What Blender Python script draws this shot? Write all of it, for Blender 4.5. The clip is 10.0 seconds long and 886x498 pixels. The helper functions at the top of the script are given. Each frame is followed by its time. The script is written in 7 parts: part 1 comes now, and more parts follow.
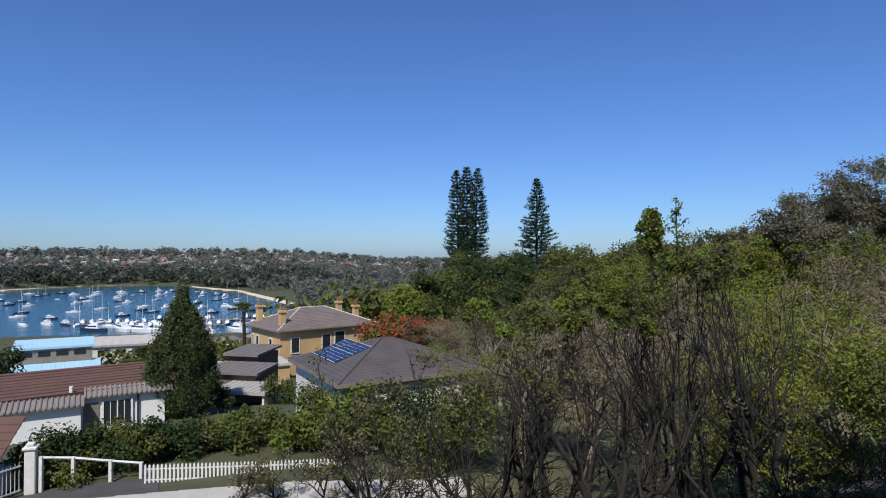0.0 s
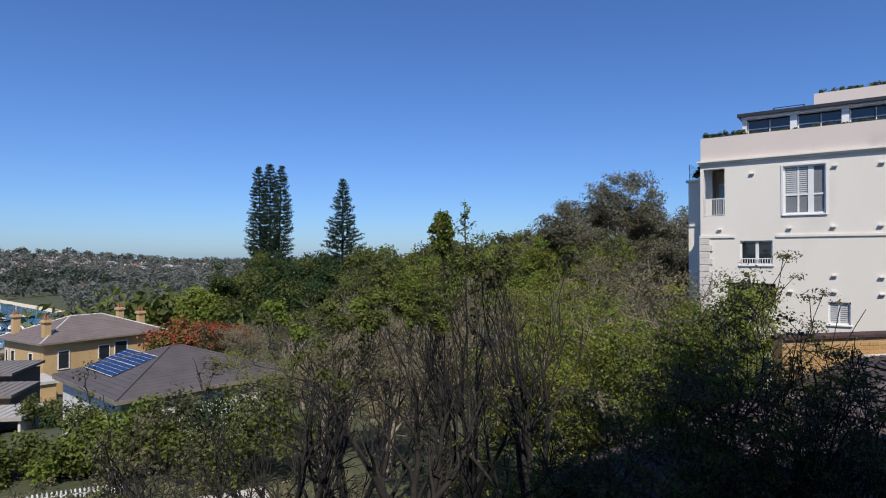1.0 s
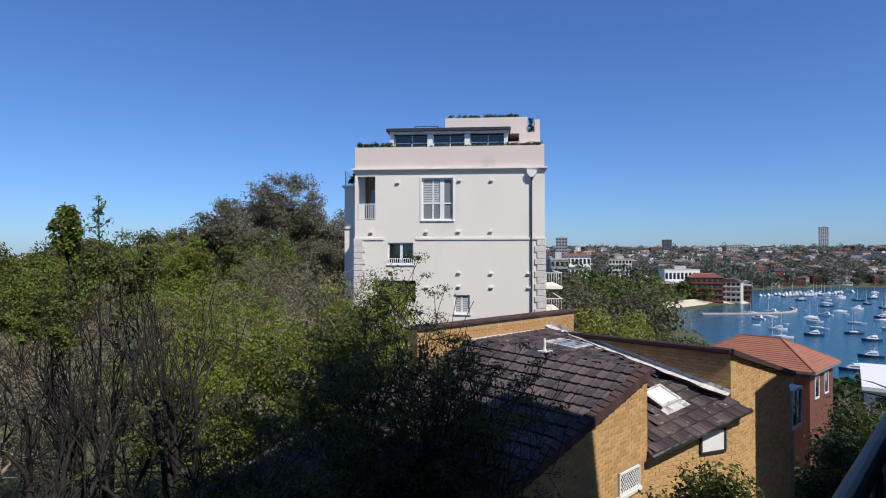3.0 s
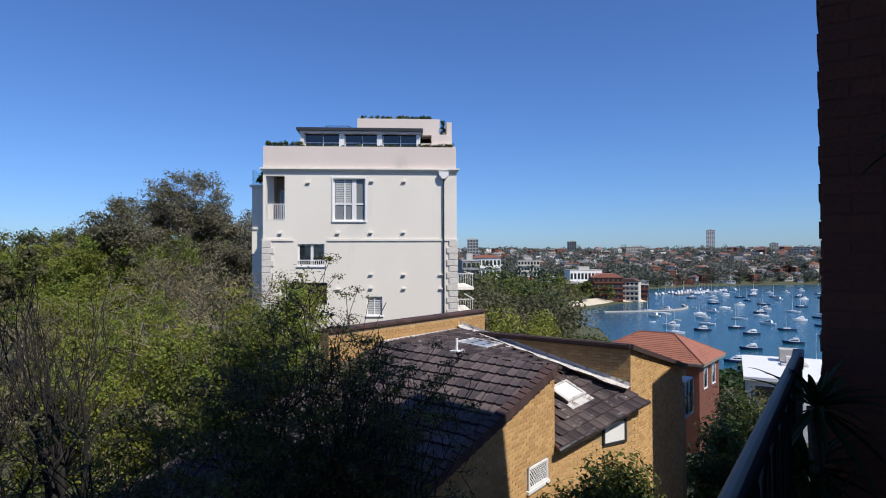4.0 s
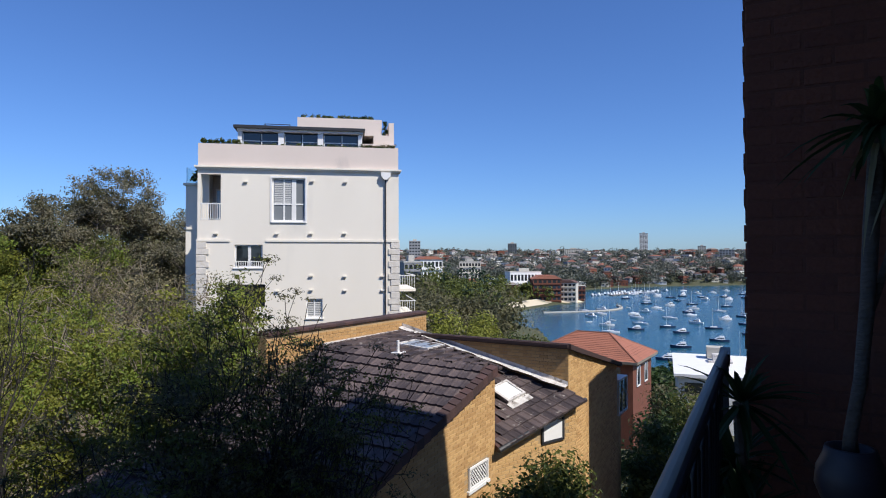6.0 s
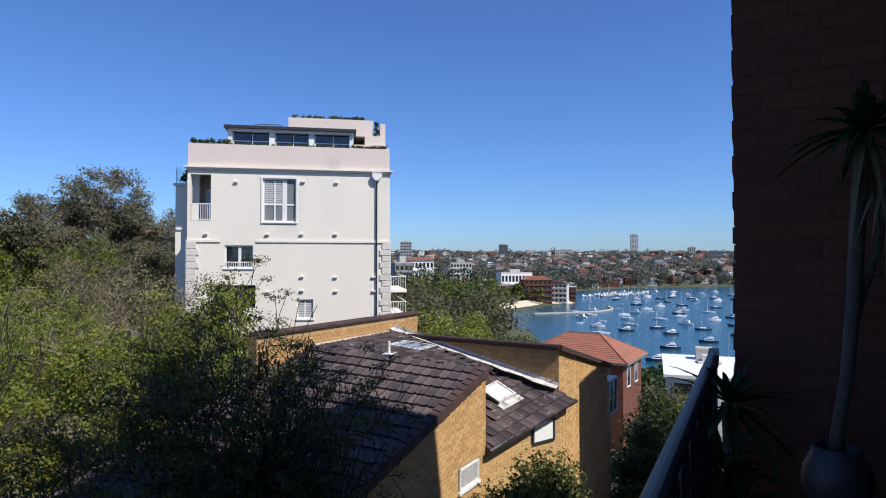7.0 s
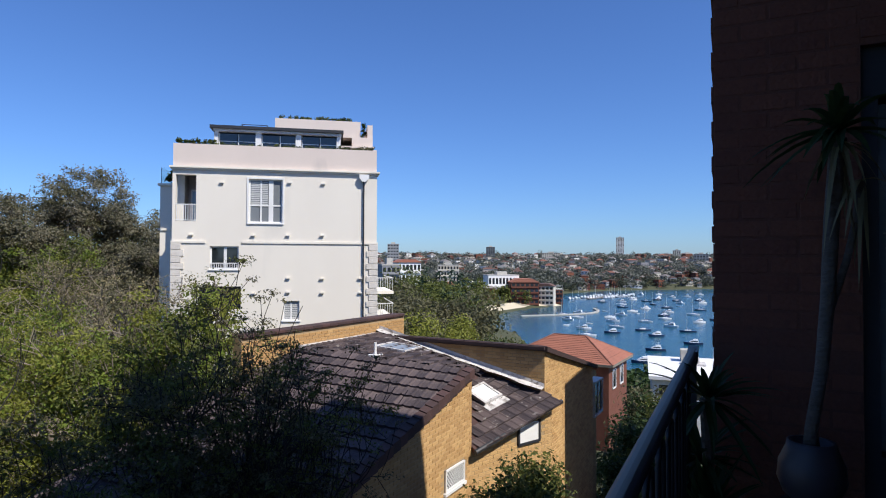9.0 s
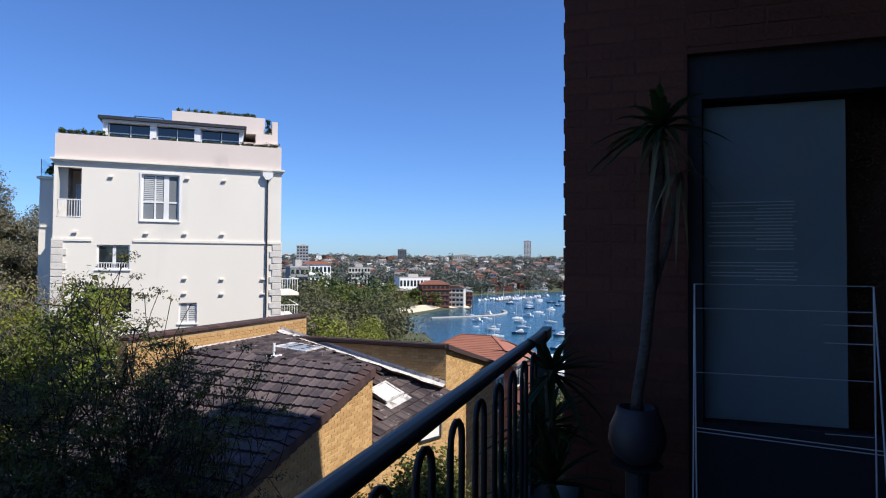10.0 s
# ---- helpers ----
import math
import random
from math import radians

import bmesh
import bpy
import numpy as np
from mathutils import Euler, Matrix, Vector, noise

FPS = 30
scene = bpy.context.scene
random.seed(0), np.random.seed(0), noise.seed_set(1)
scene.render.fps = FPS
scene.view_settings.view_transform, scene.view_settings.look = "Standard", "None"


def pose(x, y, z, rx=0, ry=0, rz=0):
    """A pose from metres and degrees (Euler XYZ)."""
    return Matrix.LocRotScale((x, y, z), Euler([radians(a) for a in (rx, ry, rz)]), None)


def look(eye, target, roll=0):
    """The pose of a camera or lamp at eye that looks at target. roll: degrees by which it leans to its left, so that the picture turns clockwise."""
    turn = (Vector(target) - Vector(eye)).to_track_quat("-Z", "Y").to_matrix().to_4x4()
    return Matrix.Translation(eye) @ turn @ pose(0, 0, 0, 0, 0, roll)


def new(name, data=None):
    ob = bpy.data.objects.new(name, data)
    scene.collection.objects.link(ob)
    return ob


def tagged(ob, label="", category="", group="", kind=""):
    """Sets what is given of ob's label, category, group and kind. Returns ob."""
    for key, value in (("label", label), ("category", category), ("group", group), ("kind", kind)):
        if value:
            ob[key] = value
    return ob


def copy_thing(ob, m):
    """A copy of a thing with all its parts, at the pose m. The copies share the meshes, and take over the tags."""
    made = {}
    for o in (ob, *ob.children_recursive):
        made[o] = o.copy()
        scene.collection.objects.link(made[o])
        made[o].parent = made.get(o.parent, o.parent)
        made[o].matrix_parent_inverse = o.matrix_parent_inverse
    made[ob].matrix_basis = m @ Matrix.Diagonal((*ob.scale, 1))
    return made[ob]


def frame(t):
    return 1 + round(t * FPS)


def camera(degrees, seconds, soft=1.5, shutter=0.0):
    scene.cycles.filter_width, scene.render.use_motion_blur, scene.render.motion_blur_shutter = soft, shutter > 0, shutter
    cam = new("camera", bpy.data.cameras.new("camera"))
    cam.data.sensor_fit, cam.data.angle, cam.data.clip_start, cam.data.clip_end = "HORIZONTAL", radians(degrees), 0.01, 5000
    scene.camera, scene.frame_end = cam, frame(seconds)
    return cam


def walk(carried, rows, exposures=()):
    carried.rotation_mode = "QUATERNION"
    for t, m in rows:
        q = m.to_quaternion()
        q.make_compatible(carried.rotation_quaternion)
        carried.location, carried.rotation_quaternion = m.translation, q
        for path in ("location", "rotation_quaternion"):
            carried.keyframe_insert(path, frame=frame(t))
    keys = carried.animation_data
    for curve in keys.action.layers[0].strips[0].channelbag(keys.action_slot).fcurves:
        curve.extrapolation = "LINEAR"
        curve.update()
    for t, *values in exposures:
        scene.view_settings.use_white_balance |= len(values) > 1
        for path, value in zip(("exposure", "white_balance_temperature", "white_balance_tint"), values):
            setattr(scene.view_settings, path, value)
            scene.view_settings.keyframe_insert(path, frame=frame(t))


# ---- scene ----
cam = camera(73.07, 10.0, soft=1.05)
PATH = [
    (0, pose(-0.000, 0.000, -0.000, 90.58, -0.10, -0.00)),
    (0.5, pose(0.040, -0.015, -0.001, 90.60, -0.06, -10.41)),
    (1, pose(0.182, -0.094, 0.006, 90.64, -0.00, -18.37)),
    (1.5, pose(0.358, -0.073, 0.019, 90.66, -0.00, -27.04)),
    (2, pose(0.372, -0.121, 0.035, 90.61, -0.08, -36.35)),
    (2.5, pose(0.335, -0.144, 0.042, 90.58, -0.09, -43.57)),
    (3, pose(0.322, -0.184, 0.034, 90.62, 0.04, -49.76)),
    (3.2, pose(0.344, -0.172, 0.013, 90.69, 0.11, -51.86)),
    (4.5, pose(0.348, -0.160, 0.017, 90.75, 0.13, -60.61)),
    (5, pose(0.361, -0.157, 0.016, 90.79, 0.09, -62.21)),
    (5.5, pose(0.367, -0.154, 0.014, 90.85, 0.08, -63.08)),
    (7, pose(0.361, -0.157, 0.016, 90.99, -0.04, -64.53)),
    (7.5, pose(0.367, -0.157, 0.011, 91.05, -0.12, -64.83)),
    (8, pose(0.364, -0.159, 0.011, 91.10, -0.15, -65.13)),
    (8.5, pose(0.368, -0.161, 0.009, 91.14, -0.15, -65.40)),
    (9, pose(0.352, -0.180, -0.006, 91.20, -0.21, -65.75)),
    (9.5, pose(0.311, -0.262, -0.052, 91.32, -0.31, -67.14)),
    (10, pose(0.354, -0.427, -0.092, 91.48, -0.38, -74.20)),
]
walk(cam, PATH, exposures=[(0, 0.03), (2.5, 0.07), (4.5, 0.15), (7.5, 0.28), (9.3, 0.30), (10, 0.42)])

# ---- world and sun: the sun stands high behind the camera's first view
SUN_AZ, SUN_EL = 192.5, 50.0
world = bpy.data.worlds.new("world")
scene.world = world
world.use_nodes = True
wn = world.node_tree
sky = wn.nodes.new("ShaderNodeTexSky")
sky.sky_type, sky.sun_disc = "NISHITA", False
sky.sun_elevation, sky.sun_rotation = radians(SUN_EL), radians(SUN_AZ)
sky.altitude, sky.air_density, sky.dust_density, sky.ozone_density = 40, 1.0, 0.4, 6.0
back = wn.nodes["Background"]
back.inputs[1].default_value = 0.095
tint = wn.nodes.new("ShaderNodeMix")
tint.data_type, tint.blend_type = "RGBA", "MULTIPLY"
tint.inputs["Factor"].default_value = 1.0
tint.inputs["B"].default_value = (0.68, 0.90, 1.28, 1)
wn.links.new(sky.outputs[0], tint.inputs["A"])
wn.links.new(tint.outputs["Result"], back.inputs[0])
sun = new("sun", bpy.data.lights.new("sun", "SUN"))
sun.data.energy, sun.data.angle, sun.data.color = 4.6, radians(0.55), (1.0, 0.95, 0.87)
_a, _e = radians(SUN_AZ), radians(SUN_EL)
to_sun = Vector((math.sin(_a) * math.cos(_e), math.cos(_a) * math.cos(_e), math.sin(_e)))
sun.matrix_world = look(to_sun * 50, (0, 0, 0))

# ---- materials


def mat(name, a, b=None, rough=0.7, scale=3.0, fine=40.0, bump=0.15, metal=0.0, island=0.0, obrand=0.0, spec=0.4, stretch=(1, 1, 1), stain=None, depth=0.02):
    """Two colours mixed by a broad and a fine noise in metres; island/obrand: how far single pieces differ."""
    m = bpy.data.materials.new(name)
    m.use_nodes = True
    nt = m.node_tree
    N, L = nt.nodes.new, nt.links.new
    bs = nt.nodes["Principled BSDF"]
    bs.inputs["Roughness"].default_value = rough
    bs.inputs["Metallic"].default_value = metal
    bs.inputs["Specular IOR Level"].default_value = spec
    b = b or tuple(c * 0.7 for c in a)
    tc = N("ShaderNodeTexCoord")
    mp = N("ShaderNodeMapping")
    mp.inputs["Scale"].default_value = stretch
    L(tc.outputs["Object"], mp.inputs["Vector"])
    n1 = N("ShaderNodeTexNoise")
    n1.inputs["Scale"].default_value, n1.inputs["Detail"].default_value = scale, 5
    n2 = N("ShaderNodeTexNoise")
    n2.inputs["Scale"].default_value, n2.inputs["Detail"].default_value = fine, 3
    for n in (n1, n2):
        L(mp.outputs[0], n.inputs["Vector"])
    add = N("ShaderNodeMath")
    add.operation = "MULTIPLY_ADD"
    add.inputs[1].default_value = 0.6
    L(n1.outputs[0], add.inputs[0])
    half = N("ShaderNodeMath")
    half.operation = "MULTIPLY"
    half.inputs[1].default_value = 0.4
    L(n2.outputs[0], half.inputs[0])
    L(half.outputs[0], add.inputs[2])
    fac = add.outputs[0]
    for on, source in ((island, "g"), (obrand, "o")):
        if on:
            src = N("ShaderNodeNewGeometry").outputs["Random Per Island"] if source == "g" else N("ShaderNodeObjectInfo").outputs["Random"]
            sub = N("ShaderNodeMath")
            sub.operation = "SUBTRACT"
            sub.inputs[1].default_value = 0.5
            L(src, sub.inputs[0])
            mul = N("ShaderNodeMath")
            mul.operation = "MULTIPLY_ADD"
            mul.inputs[1].default_value = on
            L(sub.outputs[0], mul.inputs[0])
            L(fac, mul.inputs[2])
            fac = mul.outputs[0]
    rg = N("ShaderNodeMapRange")
    rg.inputs["From Min"].default_value, rg.inputs["From Max"].default_value = 0.32, 0.68
    L(fac, rg.inputs["Value"])
    mix = N("ShaderNodeMix")
    mix.data_type = "RGBA"
    mix.inputs["A"].default_value, mix.inputs["B"].default_value = (*a, 1), (*b, 1)
    L(rg.outputs[0], mix.inputs["Factor"])
    out = mix.outputs["Result"]
    if stain:
        n3 = N("ShaderNodeTexNoise")
        n3.inputs["Scale"].default_value, n3.inputs["Detail"].default_value = stain[1], 6
        L(mp.outputs[0], n3.inputs["Vector"])
        r3 = N("ShaderNodeMapRange")
        r3.inputs["From Min"].default_value, r3.inputs["From Max"].default_value = stain[2], stain[2] + 0.12
        L(n3.outputs[0], r3.inputs["Value"])
        m3 = N("ShaderNodeMix")
        m3.data_type = "RGBA"
        m3.inputs["B"].default_value = (*stain[0], 1)
        L(out, m3.inputs["A"])
        L(r3.outputs[0], m3.inputs["Factor"])
        out = m3.outputs["Result"]
    L(out, bs.inputs["Base Color"])
    if bump:
        bp = N("ShaderNodeBump")
        bp.inputs["Strength"].default_value, bp.inputs["Distance"].default_value = bump, depth
        L(n2.outputs[0], bp.inputs["Height"])
        L(bp.outputs[0], bs.inputs["Normal"])
    return m


def leaf_mat(name, a, b, through_light=0.35, rough=0.55):
    """Leaves: each leaf its own shade between two greens, some light passing through."""
    m = mat(name, a, b, rough, 0.45, 2.6, 0, island=0.30, spec=0.25)
    nt = m.node_tree
    bs = nt.nodes["Principled BSDF"]
    tr = nt.nodes.new("ShaderNodeBsdfTranslucent")
    nt.links.new(bs.inputs["Base Color"].links[0].from_socket, tr.inputs["Color"])
    mx = nt.nodes.new("ShaderNodeMixShader")
    mx.inputs[0].default_value = through_light
    nt.links.new(bs.outputs[0], mx.inputs[1])
    nt.links.new(tr.outputs[0], mx.inputs[2])
    nt.links.new(mx.outputs[0], nt.nodes["Material Output"].inputs["Surface"])
    return m


def glass_mat(name, tint, rough=0.03):
    m = bpy.data.materials.new(name)
    m.use_nodes = True
    bs = m.node_tree.nodes["Principled BSDF"]
    bs.inputs["Base Color"].default_value = (*tint, 1)
    bs.inputs["Roughness"].default_value = rough
    bs.inputs["Specular IOR Level"].default_value = 0.8
    return m


def clear_mat(name, tint):
    m = bpy.data.materials.new(name)
    m.use_nodes = True
    bs = m.node_tree.nodes["Principled BSDF"]
    bs.inputs["Base Color"].default_value = (*tint, 1)
    bs.inputs["Roughness"].default_value = 0.02
    bs.inputs["Transmission Weight"].default_value = 1.0
    bs.inputs["IOR"].default_value = 1.1
    return m


RENDER = mat("pale_render", (0.80, 0.745, 0.65), (0.75, 0.695, 0.605), 0.85, 0.5, 60, 0.08, stain=((0.68, 0.64, 0.57), 0.35, 0.62), stretch=(1, 1, 0.35))
RENDER_PINK = mat("pinkish_render", (0.70, 0.60, 0.53), (0.64, 0.55, 0.49), 0.85, 0.5, 60, 0.08, stain=((0.50, 0.44, 0.40), 0.5, 0.62), stretch=(1, 1, 0.3))
STONE = mat("pale_quoin_stone", (0.72, 0.67, 0.60), (0.55, 0.51, 0.46), 0.9, 4, 25, 0.6)
WHITE = mat("white_paint", (0.80, 0.79, 0.77), (0.72, 0.71, 0.69), 0.5, 1.5, 30, 0.05)
WHITE_WORN = mat("worn_white_paint", (0.74, 0.73, 0.70), (0.55, 0.54, 0.50), 0.7, 2.5, 20, 0.2, stain=((0.38, 0.36, 0.31), 3.0, 0.62))
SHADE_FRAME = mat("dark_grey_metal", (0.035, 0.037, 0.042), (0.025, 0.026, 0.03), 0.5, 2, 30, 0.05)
GLASS = glass_mat("dark_window_glass", (0.02, 0.025, 0.03))
PALE_GLASS = glass_mat("pale_grey_window_glass", (0.20, 0.215, 0.225), 0.08)
CLEAR = clear_mat("clear_glass", (0.90, 0.96, 0.95))
BLIND = mat("pale_slatted_blind", (0.62, 0.62, 0.60), (0.5, 0.5, 0.49), 0.7, 3, 30, 0)
BRICK = mat("honey_brick", (0.56, 0.35, 0.15), (0.43, 0.25, 0.10), 0.88, 2.2, 45, 0.5, island=0.55, obrand=0.55, stain=((0.22, 0.12, 0.06), 7, 0.69))
MORTAR = mat("sandy_mortar", (0.44, 0.31, 0.17), (0.35, 0.24, 0.13), 0.95, 3, 60, 0.4)
BRICK_RED = mat("red_brown_brick", (0.19, 0.068, 0.040), (0.13, 0.046, 0.03), 0.88, 2.2, 45, 0.5, island=0.2, obrand=0.2)
MORTAR_RED = mat("brown_mortar", (0.17, 0.066, 0.042), (0.125, 0.05, 0.034), 0.95, 3, 60, 0.4)
TILE = mat("weathered_dark_roof_tile", (0.105, 0.078, 0.076), (0.045, 0.034, 0.037), 0.85, 1.3, 22, 0.5, island=0.7, obrand=0.7, stain=((0.30, 0.27, 0.25), 5.5, 0.605))
TILE_CAP = mat("dark_brown_cap_tile", (0.085, 0.045, 0.04), (0.05, 0.03, 0.028), 0.8, 2, 22, 0.4, island=0.5, obrand=0.5)
TILE_RED = mat("terracotta_roof_tile", (0.32, 0.125, 0.08), (0.20, 0.082, 0.056), 0.8, 1.2, 20, 0.4, island=0.7, obrand=0.6)
TILE_BROWN = mat("brown_roof_tile", (0.13, 0.07, 0.055), (0.085, 0.05, 0.042), 0.85, 1.0, 20, 0.4, island=0.6)
TILE_GREY = mat("grey_brown_roof_sheet", (0.24, 0.21, 0.19), (0.17, 0.15, 0.14), 0.8, 0.8, 15, 0.3, island=0.4)
FLASH = mat("pale_lead_flashing", (0.68, 0.65, 0.62), (0.46, 0.43, 0.41), 0.8, 5, 30, 0.5, stain=((0.24, 0.21, 0.19), 6, 0.55))
SANDSTONE = mat("ochre_sandstone", (0.56, 0.38, 0.19), (0.46, 0.30, 0.14), 0.9, 1.2, 12, 0.4)
SLATE = mat("brown_slate_roof", (0.19, 0.15, 0.135), (0.13, 0.105, 0.10), 0.75, 0.8, 14, 0.4, island=0.3)
SOLAR = glass_mat("blue_solar_cell", (0.012, 0.022, 0.07), 0.12)
BLUE_SHEET = mat("pale_blue_roof_sheet", (0.40, 0.62, 0.74), (0.34, 0.55, 0.68), 0.6, 0.6, 10, 0.1)
ASPHALT = mat("grey_asphalt", (0.085, 0.083, 0.083), (0.055, 0.054, 0.055), 0.95, 1.2, 60, 0.4)
CONCRETE = mat("pale_concrete", (0.52, 0.49, 0.44), (0.38, 0.36, 0.32), 0.9, 1.4, 40, 0.3, stain=((0.22, 0.2, 0.18), 1.5, 0.62))
SAND = mat("beach_sand", (0.62, 0.54, 0.40), (0.52, 0.45, 0.33), 0.95, 0.05, 3, 0.1)
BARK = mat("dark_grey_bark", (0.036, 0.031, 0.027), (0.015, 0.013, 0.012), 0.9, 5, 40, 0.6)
BARK_PALE = mat("pale_gum_bark", (0.30, 0.25, 0.20), (0.16, 0.13, 0.10), 0.85, 2, 20, 0.4)
LEAF_DARK = leaf_mat("dark_green_leaf", (0.022, 0.042, 0.014), (0.055, 0.09, 0.026))
LEAF_GREEN = leaf_mat("mid_green_leaf", (0.066, 0.085, 0.019), (0.16, 0.172, 0.040))
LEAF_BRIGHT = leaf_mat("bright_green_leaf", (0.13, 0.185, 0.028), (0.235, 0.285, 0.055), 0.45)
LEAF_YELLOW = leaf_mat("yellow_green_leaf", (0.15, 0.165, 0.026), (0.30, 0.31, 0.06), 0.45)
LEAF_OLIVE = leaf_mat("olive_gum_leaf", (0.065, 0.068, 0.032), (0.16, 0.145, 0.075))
LEAF_GUM = leaf_mat("grey_olive_gum_leaf", (0.13, 0.125, 0.08), (0.25, 0.225, 0.155))
LEAF_PINE = leaf_mat("blue_green_conifer_leaf", (0.016, 0.034, 0.020), (0.04, 0.066, 0.034), 0.15)
LEAF_CYPRESS = leaf_mat("deep_cypress_leaf", (0.030, 0.044, 0.014), (0.085, 0.105, 0.034), 0.2)
# far foliage: distance haze put into the colour as a lighter, greyer green
LEAF_HAZED = leaf_mat("hazed_grey_green_leaf", (0.11, 0.12, 0.098), (0.18, 0.185, 0.15))
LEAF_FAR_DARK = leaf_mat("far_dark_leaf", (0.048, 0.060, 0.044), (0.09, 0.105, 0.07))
LEAF_RED = leaf_mat("russet_leaf", (0.30, 0.06, 0.03), (0.42, 0.13, 0.06))
LEAF_DRY = leaf_mat("dry_brown_twig_leaf", (0.17, 0.145, 0.078), (0.27, 0.23, 0.125), 0.25)
HULL = mat("white_boat_hull", (0.82, 0.82, 0.82), (0.74, 0.74, 0.75), 0.3, 0.5, 5, 0)
HULL_NAVY = mat("navy_boat_hull", (0.03, 0.05, 0.11), (0.02, 0.035, 0.08), 0.3, 0.5, 5, 0)
SAILCOVER = mat("blue_sail_cover", (0.05, 0.09, 0.22), (0.04, 0.07, 0.16), 0.8, 2, 20, 0)
TIMBER = mat("grey_dock_timber", (0.26, 0.22, 0.18), (0.17, 0.15, 0.12), 0.9, 1, 12, 0.3)
RAIL_PAINT = mat("dark_blue_grey_rail_paint", (0.020, 0.022, 0.032), (0.014, 0.016, 0.022), 0.5, 3, 40, 0.1)
POT = mat("glazed_dark_pot", (0.060, 0.050, 0.056), (0.038, 0.032, 0.036), 0.45, 3, 15, 0.1)
TRUNK_YUCCA = mat("brown_yucca_trunk", (0.13, 0.105, 0.085), (0.08, 0.064, 0.05), 0.9, 6, 30, 0.6, stretch=(1, 1, 3))
FLOOR_TILE = mat("dark_floor_tile", (0.12, 0.095, 0.075), (0.085, 0.068, 0.055), 0.6, 2, 20, 0.1, island=0.3)
WIRE = mat("pale_coated_wire", (0.55, 0.55, 0.56), (0.46, 0.46, 0.47), 0.4, 3, 20, 0)
ROOM = mat("grey_room_paint", (0.35, 0.34, 0.33), (0.30, 0.29, 0.28), 0.9, 1, 10, 0)

# ---- small builders


def part(name, bm, material, parent=None, label="", smooth=False):
    me = bpy.data.meshes.new(name)
    bm.normal_update()
    bm.to_mesh(me)
    bm.free()
    return finish(name, me, material, parent, label, smooth)


def finish(name, me, material, parent=None, label="", smooth=False):
    for m in material if isinstance(material, (list, tuple)) else (material,):
        me.materials.append(m)
    if smooth:
        me.polygons.foreach_set("use_smooth", [True] * len(me.polygons))
    ob = new(name, me)
    if parent:
        ob.parent = parent
    if label:
        ob["label"] = label
    return ob


def thing(name, m, label, category, group="", kind=""):
    ob = new(name)
    ob.empty_display_size = 0.2
    ob.matrix_world = m
    return tagged(ob, label, category, group, kind)


def box(bm, x0, x1, y0, y1, z0, z1, m=None, bevel=0.0):
    v = [bm.verts.new((x, y, z)) for x in (x0, x1) for y in (y0, y1) for z in (z0, z1)]
    if m:
        for w in v:
            w.co = m @ w.co
    fs = [bm.faces.new([v[i] for i in q]) for q in ((0, 1, 3, 2), (4, 6, 7, 5), (0, 4, 5, 1), (2, 3, 7, 6), (0, 2, 6, 4), (1, 5, 7, 3))]
    if bevel:
        es = list({e for f in fs for e in f.edges})
        bmesh.ops.bevel(bm, geom=es, offset=bevel, segments=1, affect="EDGES")
    return bm


def boxes(*bs, bevel=0.0):
    bm = bmesh.new()
    for b in bs:
        box(bm, *b, bevel=bevel)
    return bm


def prism(points, y0, y1):
    """A polygon in the x-z plane, extruded from y0 to y1."""
    bm = bmesh.new()
    a = [bm.verts.new((x, y0, z)) for x, z in points]
    b = [bm.verts.new((x, y1, z)) for x, z in points]
    bm.faces.new(a)
    bm.faces.new(b[::-1])
    n = len(points)
    for i in range(n):
        bm.faces.new((a[i], b[i], b[(i + 1) % n], a[(i + 1) % n]))
    bmesh.ops.recalc_face_normals(bm, faces=bm.faces[:])
    return bm


def slab(corners, thick):
    """A roof sheet: a polygon in space, thickened downwards."""
    bm = bmesh.new()
    a = [bm.verts.new(c) for c in corners]
    b = [bm.verts.new((c[0], c[1], c[2] - thick)) for c in corners]
    bm.faces.new(a)
    bm.faces.new(b[::-1])
    n = len(a)
    for i in range(n):
        bm.faces.new((a[i], b[i], b[(i + 1) % n], a[(i + 1) % n]))
    bmesh.ops.recalc_face_normals(bm, faces=bm.faces[:])
    return bm


def tube(bm, pts, radii, sides=8, caps=True):
    pts = [Vector(p) for p in pts]
    rings = []
    up = Vector((0.31, 0.17, 0.93))
    for i, p in enumerate(pts):
        d = (pts[min(i + 1, len(pts) - 1)] - pts[max(i - 1, 0)]).normalized()
        u = d.cross(up)
        if u.length < 0.05:
            u = d.cross(Vector((1, 0, 0)))
        u.normalize()
        w = d.cross(u)
        r = radii[i] if isinstance(radii, (list, tuple)) else radii
        rings.append([bm.verts.new(p + (u * math.cos(k * math.tau / sides) + w * math.sin(k * math.tau / sides)) * r) for k in range(sides)])
    for a, b in zip(rings, rings[1:]):
        for k in range(sides):
            bm.faces.new((a[k], a[(k + 1) % sides], b[(k + 1) % sides], b[k]))
    if caps:
        bm.faces.new(rings[0][::-1])
        bm.faces.new(rings[-1])
    return bm


def lathe(profile, sides=20):
    bm = bmesh.new()
    rings = [[bm.verts.new((r * math.cos(k * math.tau / sides), r * math.sin(k * math.tau / sides), z)) for k in range(sides)] for r, z in profile]
    for a, b in zip(rings, rings[1:]):
        for k in range(sides):
            bm.faces.new((a[k], a[(k + 1) % sides], b[(k + 1) % sides], b[k]))
    bm.faces.new(rings[0][::-1])
    bm.faces.new(rings[-1])
    return bm


